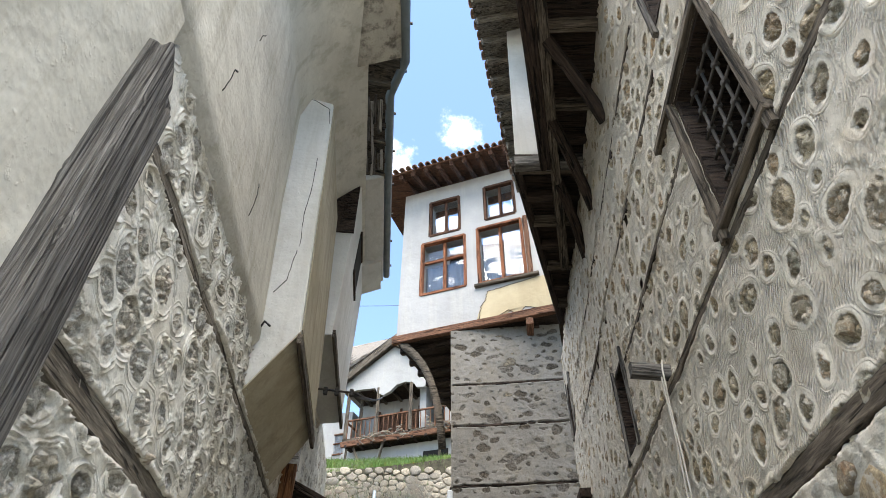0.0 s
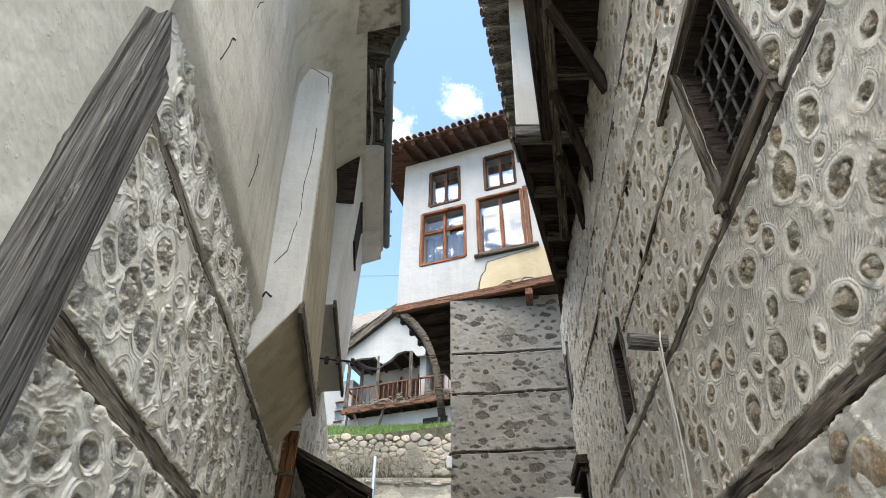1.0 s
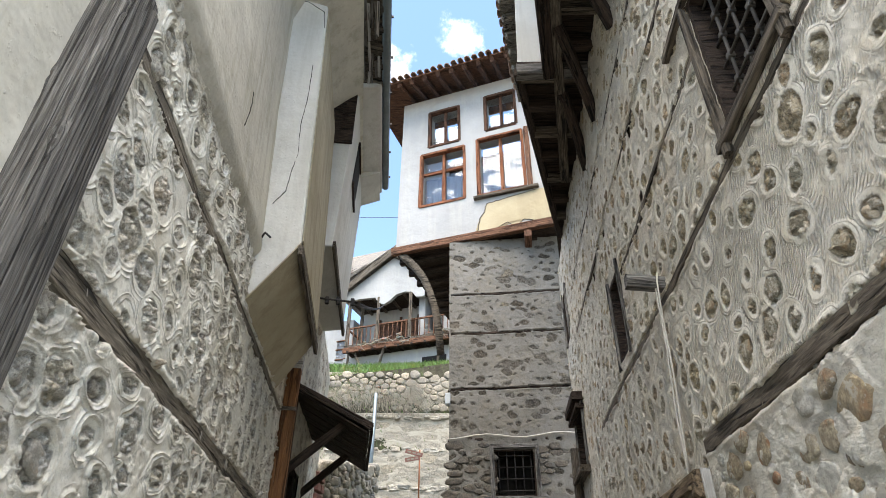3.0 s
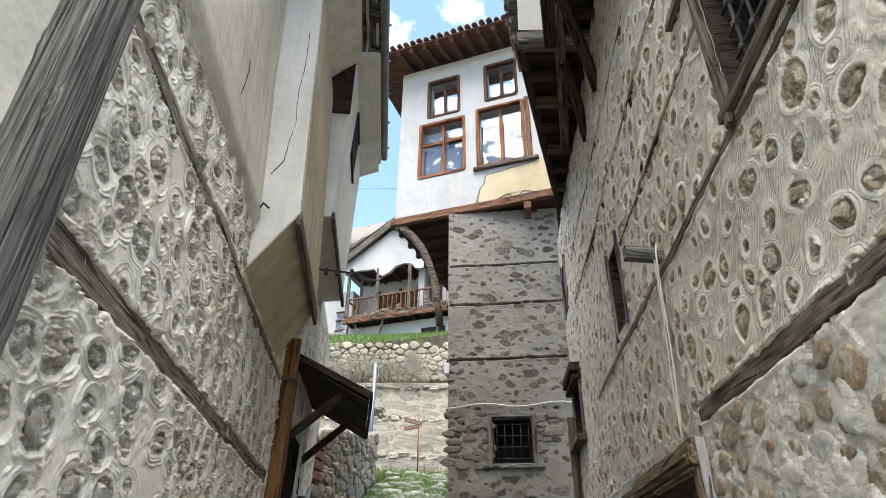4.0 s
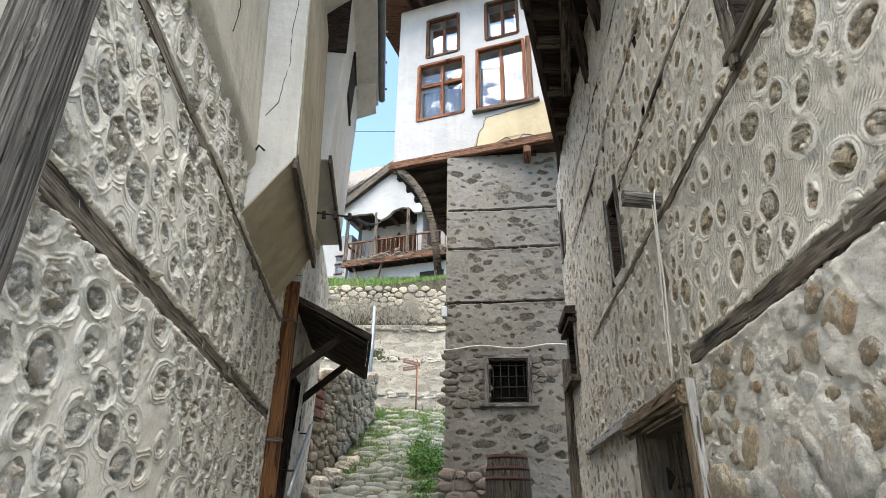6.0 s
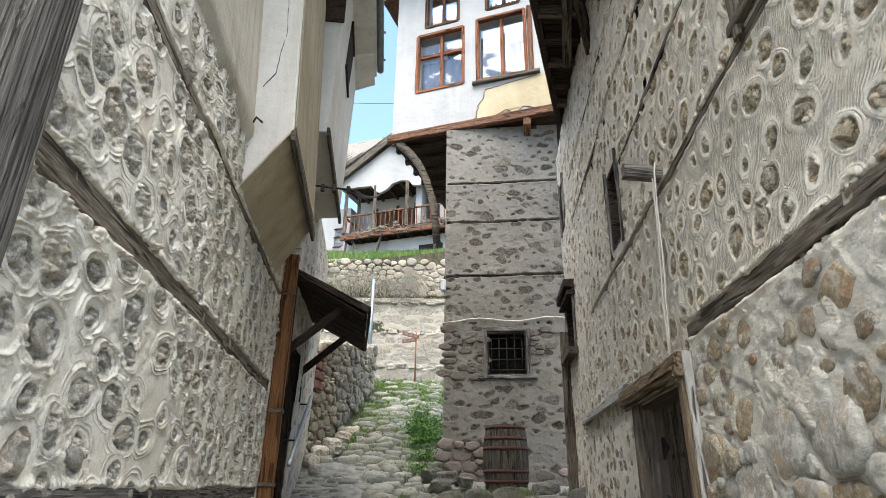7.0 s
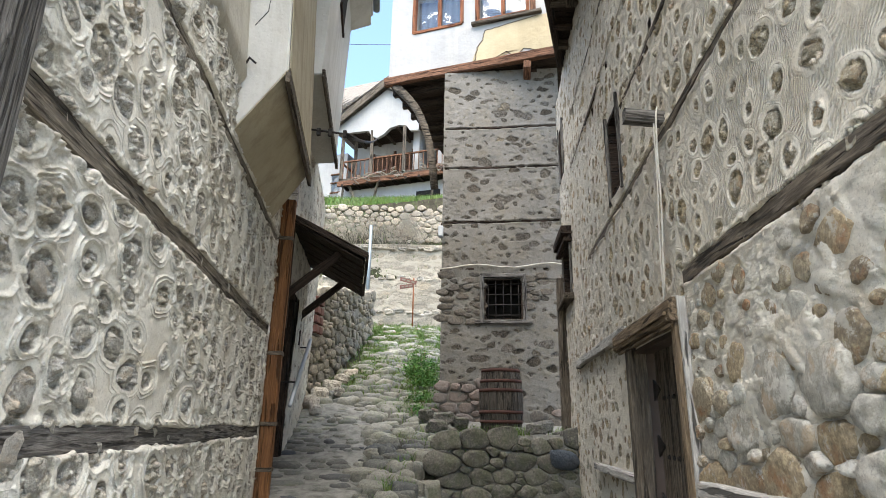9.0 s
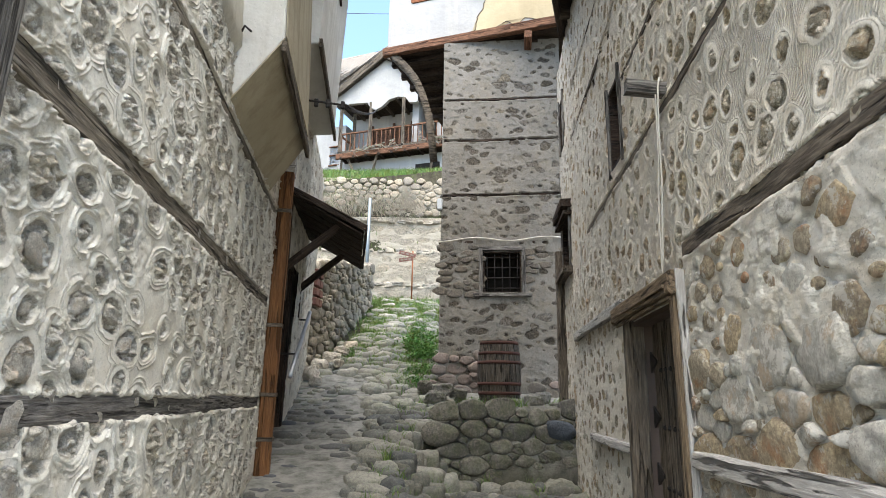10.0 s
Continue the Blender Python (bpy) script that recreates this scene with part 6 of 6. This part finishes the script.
for k in range(3):
    timber("moulding", EAST(3.06, 0.10 - 0.012 * k, 2.17 - 0.03 * k), EAST(4.3, 0.10 - 0.012 * k, 2.17 - 0.03 * k), 0.02, 0.018, M_WARMWOOD, door, rough=0.002)
timber("jamb", EAST(3.07, 0.0, 0.1), EAST(3.07, 0.0, 2.16), 0.08, 0.13, M_WARMWOOD, door, up=tuple(EAST.n), seed=5)
timber("jamb", EAST(3.01, 0.03, 0.1), EAST(3.01, 0.03, 2.25), 0.02, 0.04, M_PALEWOOD, door, up=tuple(EAST.n), seed=6)
timber("jamb", EAST(4.15, 0.0, 0.1), EAST(4.15, 0.0, 2.16), 0.07, 0.13, M_OLDWOOD, door, up=tuple(EAST.n), seed=7)
timber("jamb", EAST(4.215, 0.02, 0.1), EAST(4.215, 0.02, 2.12), 0.06, 0.06, M_PALEWOOD, door, up=tuple(EAST.n), seed=8)

grate = thing("window_1", EAST(1.6, -0.1, 3.3), "iron lattice window in a grey timber surround", "window", kind="structure")
# black sheet stands in for the unlit depth behind the lattice
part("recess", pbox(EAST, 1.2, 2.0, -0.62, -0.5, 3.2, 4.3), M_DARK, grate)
reveal(EAST, GRATE, 0.5, M_DARKWOOD, grate)
a, b, c, d = GRATE
timber("surround", EAST(a - 0.03, 0.012, c - 0.1), EAST(a - 0.03, 0.012, d + 0.3), 0.045, 0.05, M_OLDWOOD, grate, up=tuple(EAST.n))
timber("surround", EAST(b + 0.03, 0.012, c - 0.1), EAST(b + 0.03, 0.012, d + 0.05), 0.045, 0.05, M_OLDWOOD, grate, up=tuple(EAST.n))
timber("surround", EAST(a - 0.06, 0.016, c - 0.02), EAST(b + 0.08, 0.016, c - 0.03), 0.05, 0.05, M_OLDWOOD, grate)
timber("surround", EAST(a - 0.1, 0.012, d + 0.03), EAST(b + 0.35, 0.012, d + 0.03), 0.05, 0.05, M_OLDWOOD, grate)
for i in range(4):
    s = a + (i + 0.6) / 4.4 * (b - a)
    tube("bar", [EAST(s, -0.06, c), EAST(s, -0.06, d)], 0.008, M_BAR, grate)
for i in range(6):
    z = c + (i + 0.5) / 6 * (d - c)
    tube("bar", [EAST(a, -0.055, z), EAST(b, -0.055, z)], 0.0075, M_BAR, grate)
    for k in range(4):
        s = a + (k + 0.6) / 4.4 * (b - a)
        part("knuckle", pbox(EAST, s - 0.015, s + 0.015, -0.075, -0.042, z - 0.016, z + 0.016, 0.005), M_BAR, grate)
for w in (SLIT, GRATE_UP, SLIT_FAR, HATCH):
    wdw = thing("window_2", EAST(w[0], -0.2, w[2]), "dark unglazed window opening with a timber frame", "window", kind="structure")
    # the opening's inner darkness is a black-coloured sheet
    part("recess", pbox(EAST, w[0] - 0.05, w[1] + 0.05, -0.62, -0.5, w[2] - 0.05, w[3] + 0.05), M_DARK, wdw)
    reveal(EAST, w, 0.5, M_DARKWOOD, wdw)
    for s in (w[0] - 0.02, w[1] + 0.02):
        timber("jamb", EAST(s, 0.005, w[2] - 0.05), EAST(s, 0.005, w[3] + 0.05), 0.04, 0.04, M_GREYWOOD, wdw, up=tuple(EAST.n))
tw = thing("window_3", TOWER(0.9, -0.1, 3.1), "small barred window in a grey timber frame", "window", kind="structure")
# black-coloured backing for the unlit space behind the bars
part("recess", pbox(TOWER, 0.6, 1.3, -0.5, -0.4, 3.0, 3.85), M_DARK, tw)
reveal(TOWER, TWIN, 0.4, M_DARKWOOD, tw, 0.02)
for s in (TWIN[0] - 0.035, TWIN[1] + 0.035):
    timber("jamb", TOWER(s, 0.01, 3.08), TOWER(s, 0.01, 3.8), 0.06, 0.06, M_GREYWOOD, tw, up=tuple(TOWER.n))
for z, e in ((3.09, 0.14), (3.79, 0.06)):
    timber("rail", TOWER(TWIN[0] - e, 0.01, z), TOWER(TWIN[1] + e, 0.01, z), 0.06, 0.06, M_GREYWOOD, tw)
for i in range(5):
    s = TWIN[0] + (i + 0.5) / 5 * (TWIN[1] - TWIN[0])
    tube("bar", [TOWER(s, -0.05, 3.12), TOWER(s, -0.05, 3.75)], 0.008, M_IRON, tw)
for i in range(4):
    z = 3.12 + (i + 0.5) / 4 * 0.63
    tube("bar", [TOWER(0.66, -0.045, z), TOWER(1.23, -0.045, z)], 0.008, M_IRON, tw)

peg = timber("wooden_peg", EAST(3.12, -0.1, 3.30), EAST(3.12, 0.21, 3.34), 0.075, 0.08, M_GREYWOOD)
tagged(peg, "grey wooden peg sticking out of the wall", "peg")
for k, (ds, low) in enumerate(((0.0, 2.28), (0.05, 2.20))):
    pts = [EAST(3.08 + ds, 0.03, 3.37), EAST(3.05 + ds, 0.05, 3.30)] + [EAST(3.05 + 0.14 * t + 0.012 * math.sin(9 * t + 2 * k) + ds, 0.05, 3.28 - (3.28 - low) * t) for t in [i / 10 for i in range(1, 11)]]
    tagged(tube("rope", pts, 0.005, M_ROPE, sides=6), "thin white rope hanging from a peg", "rope", "ropes on the peg")
for a, b, c, d in HOLES:
    part("putlog_hole", pbox(EAST, a - 0.02, b + 0.02, -0.3, -0.16, c - 0.02, d + 0.02), M_CORE, wall_east, "deep square hole")
corner = timber("corner_timber", EAST(7.7, 0.03, 1.5), EAST(7.68, 0.03, 3.5), 0.12, 0.14, M_OLDWOOD, up=tuple(EAST.n), seed=6)
tagged(corner, "dark upright timber at the end of the wall", "timber")
for z, h, o in ((3.92, 0.10, 0.05), (3.80, 0.05, 0.02), (3.10, 0.07, 0.04)):
    timber("lintel" if z > 3.5 else "sill", EAST(6.86, o, z), EAST(7.72, o, z), 0.14, h, M_DARKWOOD if z > 3.5 else M_OLDWOOD, wdw, seed=int(z * 9))

# wires and fittings
power = thing("power_line", (-1.136, 4.9, 4.2), "black overhead wires on an iron arm from the wall", "power line")
arm = tube("arm", [(-1.15, 4.88, 4.19), (-0.80, 5.0, 4.21)], 0.010, M_IRON, power)
for p in ((-1.08, 4.92, 4.19), (-0.98, 4.95, 4.20), (-0.85, 4.99, 4.21)):
    part("insulator", block(p[0] - 0.018, p[0] + 0.018, p[1] - 0.018, p[1] + 0.018, p[2] - 0.04, p[2] + 0.035, 0.006), M_IRON, arm)
far_end = Vector((-1.95, 18.3, 11.1))
for k in range(2):
    a0 = Vector((-0.84, 5.0, 4.19 + 0.03 * k))
    pts = [a0.lerp(far_end, i / 12) + Vector((0, 0, -0.5 * (i / 12) * (1 - i / 12))) for i in range(13)]
    tube("wire", pts, 0.014, M_IRON, power, sides=5)
pts = [Vector((-3.2, 12, 10.25)).lerp(Vector((0.6, 12, 10.35)), i / 8) + Vector((0, 0, -0.12 * (i / 8) * (1 - i / 8))) for i in range(9)]
tagged(tube("wire", pts, 0.006, M_IRON, sides=5), "thin wire across the sky", "wire")
pts = [TOWER(0.0 + 1.9 * i / 10, 0.03, 3.945 + 0.03 * math.sin(i * 1.1) - 0.01 * i / 10) for i in range(11)]
tagged(tube("white_cable", pts, 0.010, M_ROPE, sides=6), "white cable along the tower wall", "cable")
box = part("junction_box", pbox(TOWER, 1.86, 1.94, -0.05, 0.06, 4.42, 4.6, 0.015), M_PLASTIC)
tagged(box, "small grey plastic junction box on the tower corner", "junction box")
pts = [EAST(5.9, 0.02, 3.16), EAST(6.0, 0.03, 3.2), EAST(6.02, 0.03, 2.9), EAST(5.95, 0.03, 2.7)]
tagged(tube("white_cable", pts, 0.006, M_ROPE, sides=5), "short white cable on the wall", "cable")
sgn = thing("signpost", (-0.6, 16.1, 4.3), "red wooden arrow signs with faded white lettering on a thin post", "signpost")
tube("post", [(-0.52, 16.12, 4.2), (-0.52, 16.12, 5.6)], 0.02, M_RUST, sgn)
for x0, x1, z0, z1, tip in ((-0.90, -0.44, 5.56, 5.45, 1), (-0.90, -0.52, 5.32, 5.38, 1)):
    bd = timber("board", (x0, 16.08, z0), (x1, 16.08, z1), 0.02, 0.10, M_SIGN, sgn)
    for k in range(3):
        t0, t1 = 0.12 + 0.28 * k, 0.32 + 0.28 * k
        timber("lettering", (x0 + (x1 - x0) * t0, 16.066, z0 + (z1 - z0) * t0), (x0 + (x1 - x0) * t1, 16.066, z0 + (z1 - z0) * t1), 0.006, 0.04, M_DRY, bd, rough=0.0)
pole = tube("metal_pole", [(-1.78, 15.9, 4.2), (-1.80, 16.15, 7.15)], 0.05, M_ZINC)
tagged(pole, "galvanised metal pole by the retaining wall", "pole")

# ---- cobbles of the lane ----
def cobble_shape(seed):
    bm = bmesh.new()
    bmesh.ops.create_icosphere(bm, subdivisions=2, radius=0.5)
    off = Vector((seed * 7.7, seed * 2.3, 1))
    for v in bm.verts:
        v.co *= 1 + 0.5 * noise.noise(v.co * 1.9 + off) + 0.12 * noise.noise(v.co * 5 + off)
        v.co.z = math.copysign(abs(2 * v.co.z) ** 0.5 * 0.5, v.co.z)
    for f in bm.faces:
        f.smooth = True
    mesh = bpy.data.meshes.new("cobble")
    bm.to_mesh(mesh)
    bm.free()
    return mesh


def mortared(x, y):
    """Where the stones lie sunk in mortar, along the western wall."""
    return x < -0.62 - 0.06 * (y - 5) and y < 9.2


def lane_free(x, y):
    w_edge, e_edge = WEST((y + 0.09) / 0.994, 0, 0)[0], EAST((y - 0.09) / 0.995, 0, 0)[0]
    if x < w_edge + 0.05 or (y < 8.0 and x > e_edge - 0.05) or (y > 8.2 and x > 0.08) or (y > 9.5 and x < -1.70 + 0.085 * (y - 9.6)):
        return False
    return not (6.74 < y < 8.4 and x > 0.16)


lane = []
for y0, y1, sizes in ((4.2, 6.7, ((0.145, 160), (0.10, 700), (0.065, 2200), (0.042, 2600))), (6.7, 9.2, ((0.13, 120), (0.09, 600), (0.06, 2200), (0.04, 1800))), (9.2, 12.6, ((0.13, 300), (0.095, 1200), (0.065, 2600))), (12.6, 16.2, ((0.15, 250), (0.11, 1200), (0.07, 1500)))):
    lane += packed(-2.2, 1.9, y0, y1, sizes, int(70 + y0), 2.0, lane_free, 11 if y0 > 7 else 15, 11.0)
lane.sort(key=lambda c: c[1])
rest_v, rest_f, base, count = [], [], 0, 0
for x, y, r, rim, c in lane:
    sunk = mortared(x, y)
    c2, c3 = (c * 37.7) % 1.0, (c * 91.3) % 1.0
    if sunk and c2 < 0.35 or not sunk and c2 < 0.06:
        continue
    g = float(ground_z(np.array(x), np.array(y)))
    slope = (float(ground_z(np.array(x), np.array(y + 0.06))) - float(ground_z(np.array(x), np.array(y - 0.06)))) / 0.12
    lift = 0.006 + 0.030 * c3 if sunk else 0.025 + 0.075 * c * min(1.0, r / 0.08)
    # each stone lies flatter than the slope, as a rough step
    lay = 0.9 * slope if sunk else 0.45 * slope
    V, F = stone_shape(rim * (0.42 + 0.48 * c if sunk else 0.86 + 0.10 * c2), lambda a, b, o: Vector((x + a, y + b, g + lay * b + o)), lift, 0.12, 1 + c * 60, 0.35, 0.06 if sunk else 0.2, (1.0, 0.92, 0.76, 0.42))
    if count < 300:
        count += 1
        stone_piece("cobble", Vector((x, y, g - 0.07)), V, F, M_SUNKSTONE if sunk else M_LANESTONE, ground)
    else:
        rest_v += [tuple(v) for v in V]
        rest_f += [tuple(q + base for q in f) for f in F]
        base += len(V)
mesh = bpy.data.meshes.new("cobbles")
mesh.from_pydata(rest_v, [], rest_f)
mesh.polygons.foreach_set("use_smooth", [True] * len(mesh.polygons))
tagged(link("cobblestones", mesh, M_COBBLE_JOINED, ground), "grey cobblestones farther up the lane", kind="stuff")

# rock face of the ledge and the stones round it
rnd = random.Random(21)
ledge = Plane((0.05, 6.84), (1, 0.04), (0.04, -1))
ROCKS = block_set(M_LEDGE, 8)
wall_stones(ledge, packed(0.12, 1.76, 0.45, 1.47, ((0.13, 60), (0.095, 300), (0.065, 900), (0.04, 2600)), 14, 1.6), (M_LEDGESTONE,), ground, (0.012, 0.045), 0.12, 0.6, (0.95, 1.03), base=lambda s, z: -0.005 - 0.1 * max(0, z - 0.9))
for i, (x, y, z, w, m) in enumerate(((1.33, 7.62, 1.58, 0.26, 0), (1.12, 7.72, 1.55, 0.17, 0), (0.10, 8.02, 1.60, 0.24, 0), (0.22, 8.12, 1.72, 0.26, 0), (0.05, 8.2, 1.55, 0.2, 0), (0.42, 8.15, 1.66, 0.24, 0), (0.3, 7.95, 1.52, 0.2, 0), (1.5, 7.95, 1.62, 0.2, 0), (-0.03, 8.3, 1.75, 0.22, 0), (1.58, 7.3, 1.5, 0.2, 0))):
    ob = new("boulder", ROCKS[i % 8])
    ob.matrix_basis = Matrix.Translation((x, y, z)) @ Matrix.Rotation(i * 1.9, 4, "Z") @ Matrix.Diagonal((w * 1.1, w, w * 0.75, 1))
    tagged(ob, "rounded grey stone lying at the foot of the tower", "stone", "stones by the tower")
quoins = packed(1.28, 1.86, 3.06, 3.84, ((0.075, 60), (0.05, 300)), 8, 2.0) + packed(0.05, 0.6, 3.3, 3.84, ((0.06, 20), (0.045, 30)), 9, 1.8)
wall_stones(TOWER, [c for c in quoins if (c[4] * 53) % 1.0 > 0.25], (M_QUOIN,), wall_tower, (0.004, 0.016), 0.05, 0.4, (0.72, 0.92))
wall_stones(TOWER, packed(1.18, 1.9, 1.5, 2.2, ((0.11, 60), (0.08, 200), (0.05, 400)), 10, 1.7), (M_REDBASE,), wall_tower, (0.015, 0.05), 0.06, 0.3, (0.9, 0.97))
wall_stones(TOWER, packed(0.0, 0.5, 1.5, 1.8, ((0.09, 30), (0.06, 200)), 12, 1.6), (M_REDBASE, M_QUOIN), wall_tower, (0.01, 0.04), 0.06, 0.3, (0.9, 0.97))
blue = new("blue_stone", cobble_shape(5))
blue.data.materials.append(M_BLUESTONE)
blue.matrix_basis = plane_pose(ledge, 1.45, -0.03, 1.27, 0.15, 0.36, 0.20, 0.3)
tagged(blue, "smooth dark blue-grey stone set in the ledge", "stone")


# ---- plants ----
def blades(name, spots, material, label, category, height, width, seed, lean=0.5):
    """Many small blades or leaves round the spots (x, y, z, spread, count)."""
    rng = np.random.RandomState(seed)
    V, Fs, n = [], [], 0
    for x, y, z, spread, cnt in spots:
        for _ in range(cnt):
            px, py = x + rng.normal() * spread, y + rng.normal() * spread
            pz = z if z is not None else float(ground_z(np.array(px), np.array(py))) - 0.01
            a, h = rng.uniform(0, 6.283), height * rng.uniform(0.4, 1.2)
            dx, dy = math.cos(a) * width / 2, math.sin(a) * width / 2
            lx, ly = rng.normal() * lean * h, rng.normal() * lean * h
            V += [(px - dx, py - dy, pz), (px + dx, py + dy, pz), (px + dx * 0.7 + lx * 0.4, py + dy * 0.7 + ly * 0.4, pz + h * 0.6), (px - dx * 0.7 + lx * 0.4, py - dy * 0.7 + ly * 0.4, pz + h * 0.6), (px + lx, py + ly, pz + h)]
            Fs += [(n, n + 1, n + 2, n + 3), (n + 3, n + 2, n + 4)]
            n += 5
    mesh = bpy.data.meshes.new(name)
    mesh.from_pydata(V, [], Fs)
    return tagged(link(name, mesh, material), label, category, kind="stuff")


rnd = random.Random(31)
spots = [(-1.35 + 0.06 * (y - 10) + rnd.uniform(-0.1, 0.15), y, None, 0.15, 150) for y in np.linspace(10.3, 15.8, 40)]
spots += [(rnd.uniform(-1.6, 0.4), rnd.uniform(14.0, 16.2), None, 0.16, 120) for _ in range(60)]
spots += [(rnd.uniform(-0.4, 0.1), y, None, 0.16, 160) for y in np.linspace(8.7, 14.8, 40)]
spots += [(rnd.uniform(-1.6, 0.0), rnd.uniform(9.5, 14.5), None, 0.07, 30) for _ in range(60)]
spots += [(EAST(s, 0.12, 0)[0], EAST(s, 0.12, 0)[1], None, 0.07, 90) for s in (4.7, 4.9, 5.1, 5.3, 5.6, 6.1)]
spots += [(1.55, 7.4, None, 0.06, 40), (-0.15, 7.6, None, 0.08, 40), (0.0, 8.0, None, 0.07, 40)]
spots += [(rnd.uniform(-0.5, 1.3), rnd.uniform(4.6, 8.0), None, 0.05, 22) for _ in range(60)]
blades("grass", spots, M_GRASS, "fresh green grass and weeds beside the cobbles", "grass", 0.12, 0.010, 3)
spots = [(rnd.uniform(-6, 1.2), rnd.uniform(16.65, 18.9), None, 0.22, 70) for _ in range(150)] + [(rnd.uniform(-4, 1.0), 16.65, None, 0.12, 70) for _ in range(36)]
blades("terrace_grass", spots, M_GRASS, "bright green grass on the terrace", "grass", 0.15, 0.016, 4)


def shrub(at, radius, height, count, seed, label):
    rng = np.random.RandomState(seed)
    V, Fs, n = [], [], 0
    clumps = [(rng.normal() * radius * 0.5, rng.normal() * radius * 0.5, abs(rng.normal()) * height * 0.45 + 0.05) for _ in range(16)]
    for i in range(count):
        c = clumps[i % 16]
        p = np.array(at) + np.array(c) + rng.normal(size=3) * radius * 0.2
        u, v = rng.normal(size=3), rng.normal(size=3)
        u, v = u / np.linalg.norm(u) * rng.uniform(0.012, 0.032), v / np.linalg.norm(v) * rng.uniform(0.008, 0.02)
        V += [tuple(p - u), tuple(p + v), tuple(p + u), tuple(p - v)]
        Fs.append((n, n + 1, n + 2, n + 3))
        n += 4
    mesh = bpy.data.meshes.new("shrub")
    mesh.from_pydata(V, [], Fs)
    crown = link("shrub", mesh, M_BUSH)
    tagged(crown, label, "shrub")
    for c in clumps[:6]:
        tube("stem", [Vector(at) - Vector((0, 0, 0.1)), Vector(at) + Vector(c)], 0.008, M_DRY, crown, sides=5)
    return crown


for i, (x, y, r, h, cnt) in enumerate(((-0.10, 10.2, 0.30, 0.2, 1700), (-0.2, 10.9, 0.34, 0.2, 1700), (-0.2, 11.7, 0.30, 0.22, 1000), (-0.1, 9.3, 0.22, 0.12, 500), (-0.15, 8.75, 0.16, 0.08, 250))):
    shrub((x, y, float(ground_z(np.array(x), np.array(y)))), r, h, cnt, 40 + i, "low leafy green weed against the tower")

# dry stems hanging over the retaining wall
rng = np.random.RandomState(12)
V, Fs, n = [], [], 0
for i in range(420):
    s = 4.0 - rng.uniform(-3.6, -0.6) if i < 330 else 4.0 - rng.uniform(-0.95, -0.75)
    z, o = rng.uniform(7.2, 7.75), rng.uniform(-0.12, 0.05)
    step = rng.normal() * 0.09
    prev = None
    for k in range(6):
        p = retain(s + step * k + rng.normal() * 0.03, o + 0.02 * k, z - 0.13 * k * rng.uniform(0.6, 1.2) + 0.05 * math.sin(k))
        V += [tuple(p), tuple(p + Vector((0.007, 0, 0.004)))]
        if prev is not None:
            Fs.append((prev, prev + 1, n + 1, n))
        prev = n
        n += 2
mesh = bpy.data.meshes.new("dry_stems")
mesh.from_pydata(V, [], Fs)
tagged(link("dry_stems", mesh, M_DRY), "dry straw-coloured stems hanging over the retaining wall", "dry plants", kind="stuff")
